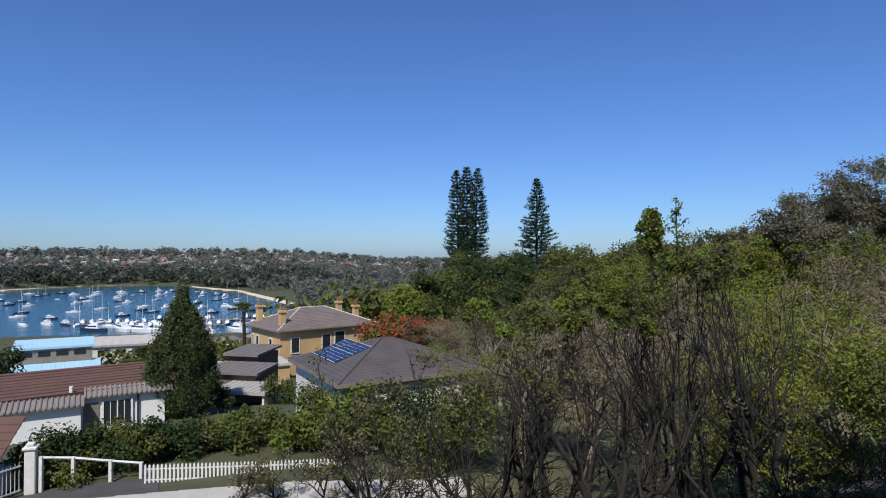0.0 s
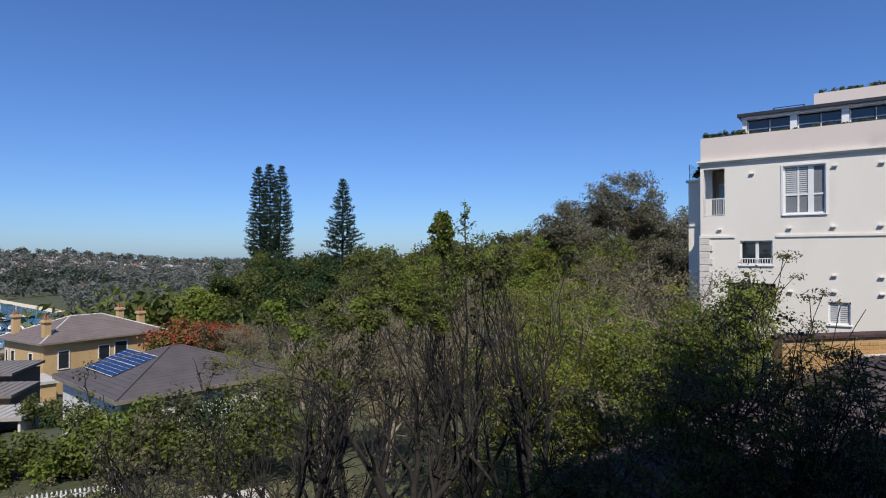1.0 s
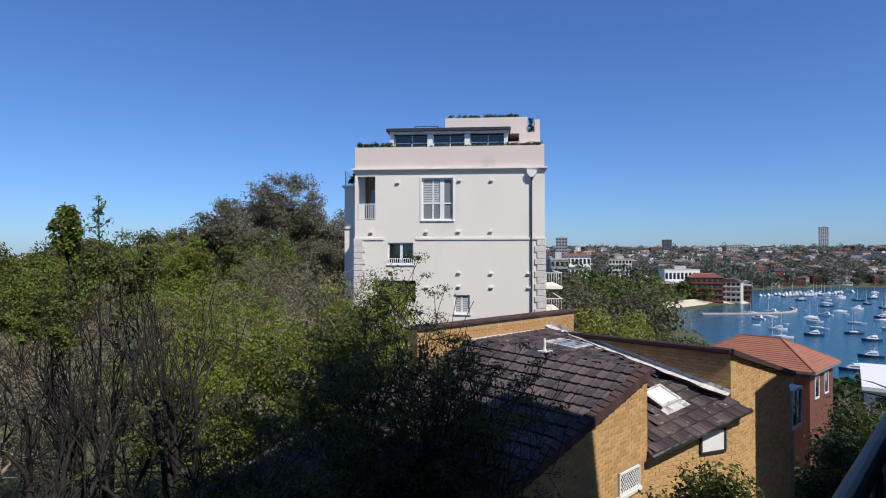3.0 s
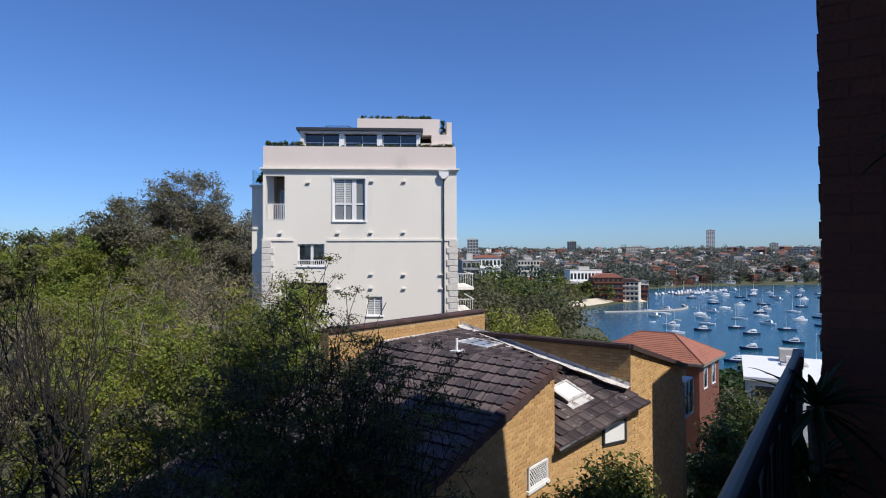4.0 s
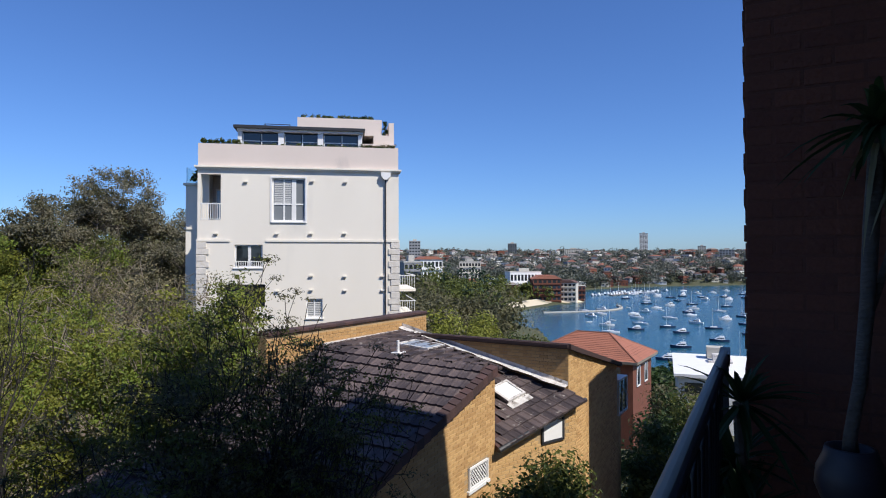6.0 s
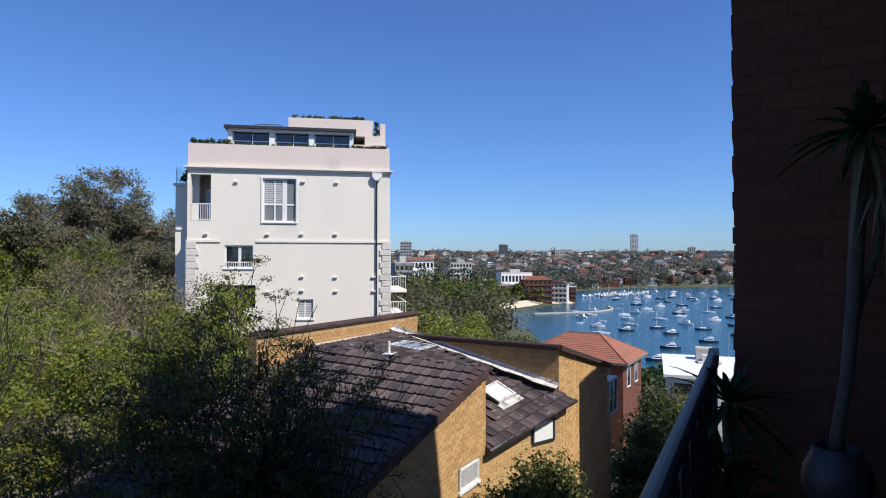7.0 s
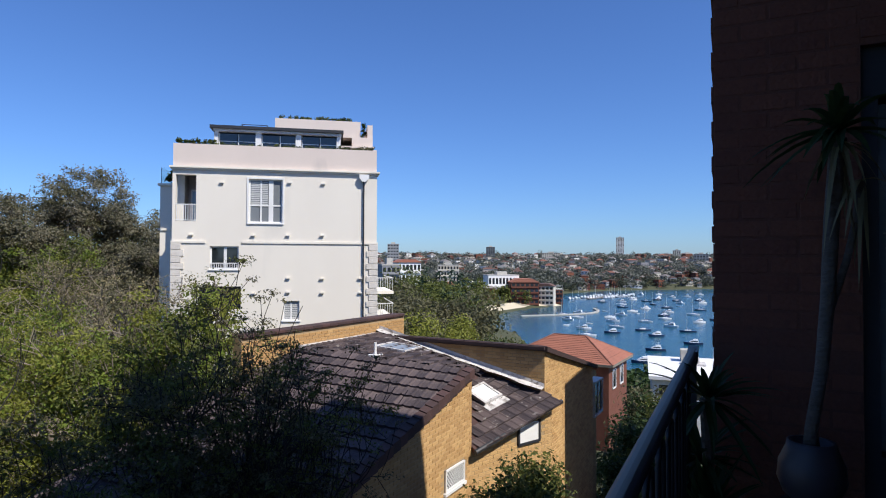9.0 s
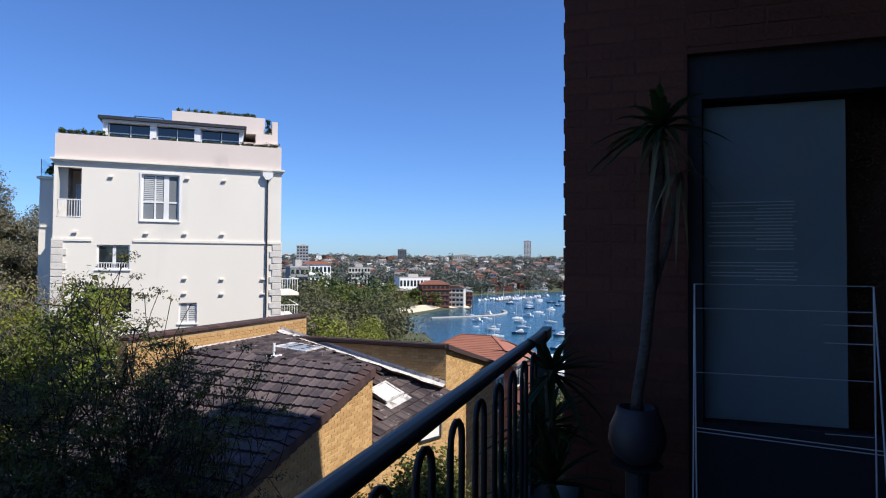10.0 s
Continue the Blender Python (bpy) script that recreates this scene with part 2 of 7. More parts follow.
def holed_wall(x0, x1, z0, z1, holes, thick):
    """A wall in the x-z plane whose face is at y = 0 and which goes back by thick, with openings (x0, x1, z0, z1) through it."""
    xs = sorted({x0, x1, *[h[0] for h in holes], *[h[1] for h in holes]})
    zs = sorted({z0, z1, *[h[2] for h in holes], *[h[3] for h in holes]})
    bm = bmesh.new()
    vs = {}

    def v(x, y, z):
        k = (round(x, 4), y, round(z, 4))
        if k not in vs:
            vs[k] = bm.verts.new((x, y, z))
        return vs[k]

    def solid(i, j):
        if not (0 <= i < len(xs) - 1 and 0 <= j < len(zs) - 1):
            return False
        cx, cz = (xs[i] + xs[i + 1]) / 2, (zs[j] + zs[j + 1]) / 2
        return not any(h[0] < cx < h[1] and h[2] < cz < h[3] for h in holes)

    for i in range(len(xs) - 1):
        for j in range(len(zs) - 1):
            if not solid(i, j):
                continue
            a, b, c, d = xs[i], xs[i + 1], zs[j], zs[j + 1]
            bm.faces.new((v(a, 0, c), v(b, 0, c), v(b, 0, d), v(a, 0, d)))
            bm.faces.new((v(a, thick, c), v(a, thick, d), v(b, thick, d), v(b, thick, c)))
            for di, dj, p, q in ((-1, 0, (a, c), (a, d)), (1, 0, (b, d), (b, c)), (0, -1, (b, c), (a, c)), (0, 1, (a, d), (b, d))):
                if not solid(i + di, j + dj):
                    bm.faces.new((v(p[0], 0, p[1]), v(q[0], 0, q[1]), v(q[0], thick, q[1]), v(p[0], thick, p[1])))
    bmesh.ops.recalc_face_normals(bm, faces=bm.faces[:])
    return bm


def mesh_np(name, verts, faces):
    me = bpy.data.meshes.new(name)
    sides = {len(f) for f in faces} if isinstance(faces, list) else {faces.shape[1]}
    if len(sides) > 1:
        me.from_pydata(verts.tolist() if hasattr(verts, "tolist") else verts, [], faces)
        return me
    v, f = np.asarray(verts, np.float32), np.asarray(faces, np.int32)
    me.vertices.add(len(v))
    me.vertices.foreach_set("co", v.ravel())
    me.loops.add(f.size)
    me.loops.foreach_set("vertex_index", f.ravel())
    me.polygons.add(len(f))
    me.polygons.foreach_set("loop_start", np.arange(0, f.size, f.shape[1], dtype=np.int32))
    me.polygons.foreach_set("use_smooth", [False] * len(f))
    me.update(calc_edges=True)
    return me


def polar(az, d, z=0.0):
    """A place by its bearing (degrees clockwise from +y) and distance."""
    return Vector((math.sin(radians(az)) * d, math.cos(radians(az)) * d, z))


# ---- plants


def leaf_cloud(centers, radii, count, size, rng, shell=0.45, flat=1.0, aspect=0.55, hang=0.0):
    """Leaf blades spread through lumps (centres and radii), each a bent diamond of its own."""
    centers, radii = np.asarray(centers, float), np.asarray(radii, float)
    w = radii ** 2 / (radii ** 2).sum()
    k = rng.choice(len(centers), count, p=w)
    d = rng.normal(size=(count, 3))
    d /= np.linalg.norm(d, axis=1)[:, None]
    rr = radii[k] * (1 - shell * rng.random(count) ** 1.3) * (0.8 + 0.35 * rng.random(count))
    p = centers[k] + d * rr[:, None] * np.array([1, 1, flat])
    out = d * 0.75 + rng.normal(size=(count, 3)) * 0.55
    out[:, 2] += 0.35
    ax = np.cross(out, rng.normal(size=(count, 3)))
    ax /= np.linalg.norm(ax, axis=1)[:, None] + 1e-9
    ax[:, 2] -= hang
    ax /= np.linalg.norm(ax, axis=1)[:, None]
    side = np.cross(out, ax)
    side /= np.linalg.norm(side, axis=1)[:, None] + 1e-9
    nrm = np.cross(ax, side)
    s = size * (0.6 + 0.8 * rng.random(count))[:, None]
    a, b = p - ax * s, p + ax * s
    l, r = p - side * s * aspect + nrm * s * 0.18, p + side * s * aspect + nrm * s * 0.18
    verts = np.stack([a, l, b, r], 1).reshape(-1, 3)
    i = np.arange(count)[:, None] * 4
    return verts, np.concatenate([i + [0, 1, 2], i + [0, 2, 3]], 0)


def branch_system(rng, base, height, levels, spread, r0, lean=(0, 0), kids=(5, 5, 4, 4), wander=0.18, rise=0.35, first=0.35, ratio=0.62):
    """Segments (a, b, ra, rb) of a trunk that forks on and on, and the tips of its twigs."""
    segs, tips = [], []

    def grow(p, d, length, r, level):
        n = 5 if level < 2 else 3
        step = length / n
        pts = [p]
        for i in range(n):
            d = d + rng.normal(size=3) * wander
            d[2] += rise * 0.12
            d = d / np.linalg.norm(d)
            q = pts[-1] + d * step
            ra, rb = r * (1 - 0.6 * i / n), r * (1 - 0.6 * (i + 1) / n)
            segs.append((pts[-1], q, ra, rb, level))
            pts.append(q)
        if level >= levels:
            tips.append((pts[-1], d))
            return
        m = kids[min(level, len(kids) - 1)]
        for j in range(m):
            f = first + (1 - first) * (j + rng.random() * 0.8) / m if level == 0 else 0.25 + 0.75 * (j + rng.random()) / m
            f = min(f, 0.99)
            k = min(int(f * n), n - 1)
            at = pts[k] + (pts[k + 1] - pts[k]) * (f * n - k)
            ang = rng.random() * math.tau + j * 2.4
            u = np.cross(d, [0.3, 0.2, 0.9])
            u /= np.linalg.norm(u) + 1e-9
            v = np.cross(d, u)
            e = d * (1 - spread * 0.55) + (u * math.cos(ang) + v * math.sin(ang)) * spread
            e[2] = e[2] * 0.8 + rise * 0.5
            e /= np.linalg.norm(e)
            grow(at, e, length * ratio * (0.75 + 0.5 * rng.random()), r * (1 - 0.6 * f) * 0.74, level + 1)
        tips.append((pts[-1], d))

    d0 = np.array([lean[0], lean[1], 1.0])
    grow(np.asarray(base, float), d0 / np.linalg.norm(d0), height, r0, 0)
    return segs, tips


def branch_mesh(name, segs, minr=0.004):
    verts, faces = [], []
    for a, b, ra, rb, level in segs:
        sides = 7 if level == 0 else 5 if level < 3 else 3
        d = b - a
        d = d / (np.linalg.norm(d) + 1e-9)
        u = np.cross(d, [0.31, 0.17, 0.93])
        u /= np.linalg.norm(u) + 1e-9
        v = np.cross(d, u)
        o = len(verts)
        for p, r in ((a - d * ra * 0.3, ra), (b + d * rb * 0.3, rb)):
            r = max(r, minr)
            for k in range(sides):
                t = k * math.tau / sides
                verts.append(tuple(p + (u * math.cos(t) + v * math.sin(t)) * r))
        for k in range(sides):
            faces.append((o + k, o + (k + 1) % sides, o + sides + (k + 1) % sides, o + sides + k))
    return mesh_np(name, verts, faces)


def tree(at, height, leaf_mats, seed, label, category="tree", crown_r=0.0, leaves=3000, leaf=0.12, levels=3, spread=0.75, r0=0.18, bark=None, kids=(5, 4, 4, 3), tip_r=0.5,
         lean=(0, 0), first=0.35, group="", bare=0.0, name="tree", flat=0.8, rise=0.35, ratio=0.62, minr=0.004, wander=0.18, half_w=0.0, leaf_from=0.0, dome=1.0):
    """A tree: a forking trunk and one crown mesh of single leaves for each leaf colour."""
    rng = np.random.default_rng(seed)
    ob = thing(name, Matrix.Translation(at), label, category, group)
    segs, tips = branch_system(rng, (0, 0, 0), height * 0.55, levels, spread, r0, lean, kids, rise=rise, first=first, ratio=ratio, wander=wander)
    top = max(t[0][2] for t in tips)
    k = height / top
    k = np.array([k, k, k])
    if half_w:
        k[:2] = half_w / np.quantile([np.hypot(*t[0][:2]) for t in tips], 0.9)
    def shape(p):
        q = p * k
        if dome != 1.0 and q[2] > 0:
            q = np.array([q[0], q[1], height * (q[2] / height) ** dome])
        return q

    segs = [(shape(a), shape(b), ra, rb, l) for a, b, ra, rb, l in segs]
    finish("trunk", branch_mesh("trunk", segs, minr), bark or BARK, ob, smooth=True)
    pts = np.array([shape(t[0]) for t in tips])
    keep = (rng.random(len(pts)) >= bare) & (pts[:, 2] > leaf_from * height * (0.8 + 0.4 * rng.random(len(pts))))
    pts = pts[keep]
    mats = leaf_mats if isinstance(leaf_mats, (list, tuple)) else [leaf_mats]
    pick = rng.integers(0, len(mats), len(pts))
    for i, m in enumerate(mats):
        q = pts[pick == i]
        if len(q):
            vs, fs = leaf_cloud(q, tip_r * (0.6 + 0.8 * rng.random(len(q))), max(8, int(leaves * len(q) / len(pts))), leaf, rng, 0.9, flat)
            finish("crown", mesh_np("crown", vs, fs), m, ob)
    return ob


def bush(at, rx, ry, h, leaf_mats, seed, label, category="shrub", count=2500, leaf=0.1, name="shrub", group="", lumps=14):
    """A low, dense plant: lumps of leaves over a few stems."""
    rng = np.random.default_rng(seed)
    ob = thing(name, Matrix.Translation(at), label, category, group)
    c = np.stack([rng.uniform(-rx, rx, lumps), rng.uniform(-ry, ry, lumps), h * (0.35 + 0.45 * rng.random(lumps))], 1)
    edge = 1 - 0.5 * np.clip((c[:, 0] / rx) ** 2 + (c[:, 1] / ry) ** 2, 0, 1)
    c[:, 2] *= edge
    r = 0.26 * min(h, 1.6 * min(rx, ry)) * (0.7 + 0.7 * rng.random(lumps)) + 0.08 * min(rx, ry)
    bm = bmesh.new()
    for q in c[::2]:
        tube(bm, [(q[0] * 0.3, q[1] * 0.3, -0.05), (q[0] * 0.7, q[1] * 0.7, q[2] * 0.6), tuple(q)], [0.03, 0.02, 0.008], 4)
    part("stem", bm, BARK, ob)
    mats = leaf_mats if isinstance(leaf_mats, (list, tuple)) else [leaf_mats]
    for i, m in enumerate(mats):
        vs, fs = leaf_cloud(c[i::len(mats)], r[i::len(mats)], count // len(mats), leaf, rng, 0.6)
        vs[:, 2] = np.maximum(vs[:, 2], 0.01)
        finish("crown", mesh_np("crown", vs, fs), m, ob)
    return ob

# ---- ground and water: the camera stands about 35 m above the harbour
WATER = -35.0
BAY_WEST = np.array([(-66, 268), (-95, 403), (-193, 563), (-308, 672), (-381, 640), (-418, 565), (-760, 480), (-760, 120), (-300, 190), (-200, 248)], float)
BAY_EAST = np.array([(178, 42), (285, 92), (313, 119), (390, 133), (452, 124), (478, 112), (540, 133), (647, 158), (756, 115), (872, -4), (930, -200), (700, -420), (180, -240), (150, -50)], float)


def poly_dist(p, poly):
    """Distance to a polygon's outline, negative inside."""
    q = np.roll(poly, -1, 0)
    best = np.full(len(p), 1e9)
    inside = np.zeros(len(p), bool)
    for a, b in zip(poly, q):
        ab = b - a
        t = np.clip(((p - a) @ ab) / (ab @ ab), 0, 1)
        best = np.minimum(best, np.hypot(*(p - a - t[:, None] * ab).T))
        c = (a[1] > p[:, 1]) != (b[1] > p[:, 1])
        inside ^= c & (p[:, 0] < (b[0] - a[0]) * (p[:, 1] - a[1]) / (b[1] - a[1] + 1e-12) + a[0])
    return np.where(inside, -best, best)


def heights(p):
    """Lie of the land: a hillside that falls to two bays, and low hills far behind."""
    p = np.atleast_2d(np.asarray(p, float))
    r = np.hypot(p[:, 0], p[:, 1])
    az = np.degrees(np.arctan2(p[:, 0], p[:, 1]))
    west = np.interp(r, [0, 20, 27, 37, 50, 65, 100, 200, 260, 700, 1400, 2600, 4500], [-8.2, -8.2, -8.7, -9.4, -11.6, -13, -19, -30, -33.5, -31, -14, 4, -8])
    mid = np.interp(r, [0, 20, 50, 80, 110, 200, 400, 900, 2500, 4500], [-8.5, -8.6, -8, -8, -6, -13, -26, -30, -24, -26])
    low = np.interp(r, [0, 20, 50, 80, 110, 200, 400, 900, 2500, 4500], [-8.4, -8.4, -11, -13, -15, -24, -31, -32, -30, -36])
    east = np.interp(r, [0, 14, 25, 40, 62, 100, 150, 185, 600, 800, 1400, 2500, 4500], [-8.5, -8.8, -10, -13, -16, -22, -29, -33.5, -30, -26, 6, 8, -8])
    def ramp(a, b):
        t = np.clip((az - a) / (b - a), 0, 1)
        return t * t * (3 - 2 * t)
    z = west + (low - west) * ramp(-16, -3)
    z = z + (mid - z) * ramp(4, 24)
    point = np.interp(r, [0, 14, 25, 40, 62, 100, 150, 200, 300, 600, 800, 1400, 2500, 4500], [-8.5, -8.8, -10, -12, -13.5, -15, -17, -20, -28, -28, -24, 6, 8, -8])
    z = z + (point - z) * ramp(44, 60)
    z = z + (east - z) * ramp(71, 80)
    z = z + np.clip(r / 400, 0, 1) * 2.5 * np.sin(p[:, 0] * 0.011 + 1) * np.sin(p[:, 1] * 0.013)
    for bay in (BAY_WEST, BAY_EAST):
        d = poly_dist(p, bay)
        z = np.where(d < 0, np.maximum(-38.0, -34.7 + 0.12 * d), np.minimum(z, -34.7 + np.maximum(d, 0) * 0.16 + np.maximum(d - 40, 0) * 0.3))
    return z


def ground_z(x, y):
    return float(heights([(x, y)])[0])


def build_ground():
    rad = np.concatenate([[0.0], np.geomspace(6, 60, 26), np.geomspace(64, 1200, 74), np.geomspace(1260, 4600, 14)])
    angs = np.radians(np.arange(0, 360, 1.2))
    R, A = np.meshgrid(rad[1:], angs, indexing="ij")
    p = np.stack([R * np.sin(A), R * np.cos(A)], -1).reshape(-1, 2)
    p = np.concatenate([[[0, 0]], p])
    v = np.concatenate([p, heights(p)[:, None]], 1)
    n, m = len(angs), len(rad) - 1
    faces = [(0, 1 + (j + 1) % n, 1 + j) for j in range(n)]
    for i in range(m - 1):
        for j in range(n):
            a, b = 1 + i * n + j, 1 + i * n + (j + 1) % n
            faces.append((a, b, b + n, a + n))
    me = mesh_np("ground", v, faces)
    g = mat("grass_and_earth", (0.085, 0.085, 0.045), (0.045, 0.055, 0.022), 0.95, 0.12, 3.0, 0.3, stain=((0.16, 0.13, 0.09), 0.35, 0.6), depth=0.1)
    ob = finish("ground", me, g, None, smooth=True)
    tagged(ob, "hillside of grass and earth falling to two bays", "ground", kind="structure")


build_ground()


def build_water():
    bm = bmesh.new()
    vs = [bm.verts.new(c) for c in ((-900, -600, WATER), (1100, -600, WATER), (1100, 800, WATER), (-900, 800, WATER))]
    bm.faces.new(vs)
    m = mat("harbour_water", (0.008, 0.066, 0.105), (0.013, 0.082, 0.122), 0.16, 0.006, 0.03, 0, spec=0.35)
    nt = m.node_tree
    w = nt.nodes.new("ShaderNodeTexNoise")
    w.inputs["Scale"].default_value, w.inputs["Detail"].default_value = 0.55, 4
    bp = nt.nodes.new("ShaderNodeBump")
    bp.inputs["Strength"].default_value, bp.inputs["Distance"].default_value = 0.9, 0.35
    tc = nt.nodes.new("ShaderNodeTexCoord")
    nt.links.new(tc.outputs["Object"], w.inputs["Vector"])
    nt.links.new(w.outputs[0], bp.inputs["Height"])
    nt.links.new(bp.outputs[0], nt.nodes["Principled BSDF"].inputs["Normal"])
    ob = part("water", bm, m)
    tagged(ob, "blue rippled water of a sheltered harbour", "water", kind="structure")


build_water()


def build_beach():
    """A strip of sand along part of each shore."""
    for pts in (((306, 112), (335, 128), (390, 136), (452, 127), (478, 113)), ((-92, 395), (-97, 406), (-193, 566), (-308, 677), (-383, 642), (-420, 566))):
        bm = bmesh.new()
        rows = []
        wide = 12 if pts[0][0] > 0 else 2
        for i, p in enumerate(pts):
            a, b = Vector(pts[max(i - 1, 0)]), Vector(pts[min(i + 1, len(pts) - 1)])
            d = (b - a).normalized()
            n = Vector((-d.y, d.x)) if pts[0][0] > 0 else Vector((d.y, -d.x))
            p = Vector(p)
            rows.append([bm.verts.new((*(p - n * 3), WATER + 0.1)), bm.verts.new((*(p + n * wide), WATER + 0.7 + wide * 0.24)), bm.verts.new((*(p + n * (wide + 4)), WATER - 1.0))])
        for a, b in zip(rows, rows[1:]):
            for k in range(2):
                bm.faces.new((a[k], b[k], b[k + 1], a[k + 1]))
        bmesh.ops.recalc_face_normals(bm, faces=bm.faces[:])
        tagged(part("beach", bm, SAND), "narrow pale sand beach along the harbour edge", "beach", kind="structure")


build_beach()

# ---- the building with the balcony
FLOOR = -1.44


def masonry(x0, x1, z0, z1, brick_mat, rng, skip=None, length=0.23, height=0.076, joint=0.010, proud=0.006, depth=0.09):
    """Brick boxes in running bond in the x-z plane (face towards -y): list of (x0, x1, z0, z1)."""
    out = []
    row, z = 0, z0
    while z + height <= z1 + 1e-6:
        x = x0 - (length + joint) * (0.5 if row % 2 else 0)
        while x < x1:
            a, b = max(x, x0), min(x + length, x1)
            if b - a > 0.03 and not (skip and skip(a, b, z, z + height)):
                out.append((a, b, z, z + height))
            x += length + joint
        z += height + joint
        row += 1
    return out


def brick_stuff(name, cells, material, parent, rng, m=Matrix(), label="", proud=0.008):
    """Many bricks as one joined mesh: five-sided blocks that stand out of the mortar."""
    c = np.array(cells)
    n = len(c)
    e = proud * (0.6 + 0.8 * rng.random(n))
    b = 0.004
    x0, x1, z0, z1 = c.T
    f = np.stack([np.stack([x0 + b, -e, z0 + b], 1), np.stack([x1 - b, -e, z0 + b], 1), np.stack([x1 - b, -e, z1 - b], 1), np.stack([x0 + b, -e, z1 - b], 1),
                  np.stack([x0, 0 * e + 0.004, z0], 1), np.stack([x1, 0 * e + 0.004, z0], 1), np.stack([x1, 0 * e + 0.004, z1], 1), np.stack([x0, 0 * e + 0.004, z1], 1)], 1).reshape(-1, 3)
    i = np.arange(n)[:, None] * 8
    q = np.concatenate([i + k for k in ([0, 1, 2, 3], [4, 5, 1, 0], [5, 6, 2, 1], [6, 7, 3, 2], [7, 4, 0, 3])], 0)
    ob = finish(name, mesh_np(name, f, q), material, parent, label)
    ob.matrix_local = m
    ob["kind"] = "stuff"
    return ob


def brick_parts(cells, material, parent, m=Matrix()):
    """Single bricks as objects that share one mesh for each length."""
    shared = {}
    for a, b, c, d in cells:
        k = (round(b - a, 3), round(d - c, 3))
        if k not in shared:
            w, h = k
            bm = boxes((0, w, -0.008, 0.03, 0, h), bevel=0.004)
            me = bpy.data.meshes.new("brick")
            bm.to_mesh(me)
            bm.free()
            me.materials.append(material)
            shared[k] = me
        ob = new("brick", shared[k])
        ob.parent = parent
        ob.matrix_local = m @ Matrix.Translation((a, 0, c))


def own_building():
    # end wall of the balcony: its face looks back along the balcony (local -y faces the camera side)
    m = pose(3.56, -0.19, 0, 0, 0, -91.5)       # local x runs away from the rail, local y away from the camera
    door = (0.60, 1.75, FLOOR + 0.02, 0.97)
    wall = part("wall_end", holed_wall(0, 4.2, -12, 2.6, [door], 0.28), MORTAR_RED)
    wall.matrix_world = m
    tagged(wall, "red-brown brick end wall of the balcony in deep shade", "wall", kind="structure")
    floor = part("balcony_floor", boxes((-5.0, 3.56, -3.4, 0.10, FLOOR - 0.22, FLOOR)), FLOOR_TILE)
    tagged(floor, "dark tiled balcony floor slab with a brown finish", "floor", kind="structure")
    back_wall = part("wall_back", boxes((-5.2, 3.4, -3.7, -3.4, -12, 7.4)), MORTAR_RED)
    tagged(back_wall, "brick wall of the flats behind the balcony", "wall", kind="structure")
    side = part("wall_side", boxes((-5.2, -4.9, -3.4, 0.05, -12, 7.4)), MORTAR_RED)
    tagged(side, "brick side wall that closes the balcony", "wall", kind="structure")
    top = part("ceiling", boxes((-5.2, 3.56, -3.7, -0.25, 2.60, 2.85)), ROOM)
    tagged(top, "painted concrete slab over the balcony", "ceiling", kind="structure")
    # last box: unseen higher part, added only to shade the near trees
    mass = part("wall_block", boxes((-14.0, 9.25, -12.0, -4.45, -12, 6.9), (3.9, 9.25, -4.4, -0.9, -12, 6.9), (-14.0, 9.25, -4.4, -0.9, 2.9, 6.9), (-14.0, 5.6, -12.0, -0.9, 6.904, 9.2)), MORTAR_RED)
    tagged(mass, "brick block of flats that the balcony belongs to, with an unseen top added for shade", "building", kind="structure")
    # unseen block, sized to throw the shadow on the brick house's end wall
    wing = part("shadow_block", boxes((16.5, 25.0, -10.0, -1.5, -14, 2.85)), MORTAR_RED)
    tagged(wing, "unseen brick block that casts a shadow on the brick house", "building", kind="structure")
    return wall, m, door


end_wall, END, DOOR = own_building()

# ---- white rendered apartment building
WB = pose(19.97, 22.13, 0, 0, 0, -54.32)


def wb_window(parent, x0, x1, z0, z1, mullions, transom=None, blinds=(), pane=None):
    """White frame, panes and slatted blinds in one opening."""
    w = part("window", boxes((x0, x1, 0.08, 0.16, z0, z0 + 0.07), (x0, x1, 0.08, 0.16, z1 - 0.06, z1), (x0, x0 + 0.07, 0.08, 0.16, z0 + 0.07, z1 - 0.06), (x1 - 0.07, x1, 0.08, 0.16, z0 + 0.07, z1 - 0.06)), WHITE, parent, "white framed window")
    xs = [x0 + 0.07, *mullions, x1 - 0.07]
    for x, half in [(m_, 0.035) for m_ in mullions]:
        part("mullion", boxes((x - half, x + half, 0.085, 0.155, z0 + 0.07, z1 - 0.06)), WHITE, w)
    if transom:
        part("transom", boxes((x0 + 0.07, x1 - 0.07, 0.088, 0.152, transom - 0.035, transom + 0.035)), WHITE, w)
    for a, b in zip(xs, xs[1:]):
        part("pane", boxes((a, b, 0.118, 0.124, z0 + 0.07, z1 - 0.06)), pane or GLASS, w)
    for a, b, za, zb in blinds:
        z = za
        while z < zb:
            part("blind_slat", boxes((a, b, 0.104, 0.112, z, z + 0.055)), BLIND, w)
            z += 0.085
    part("window_sill", boxes((x0 - 0.06, x1 + 0.06, -0.06, 0.10, z0 - 0.07, z0 - 0.002), bevel=0.01), WHITE, w)
    return w


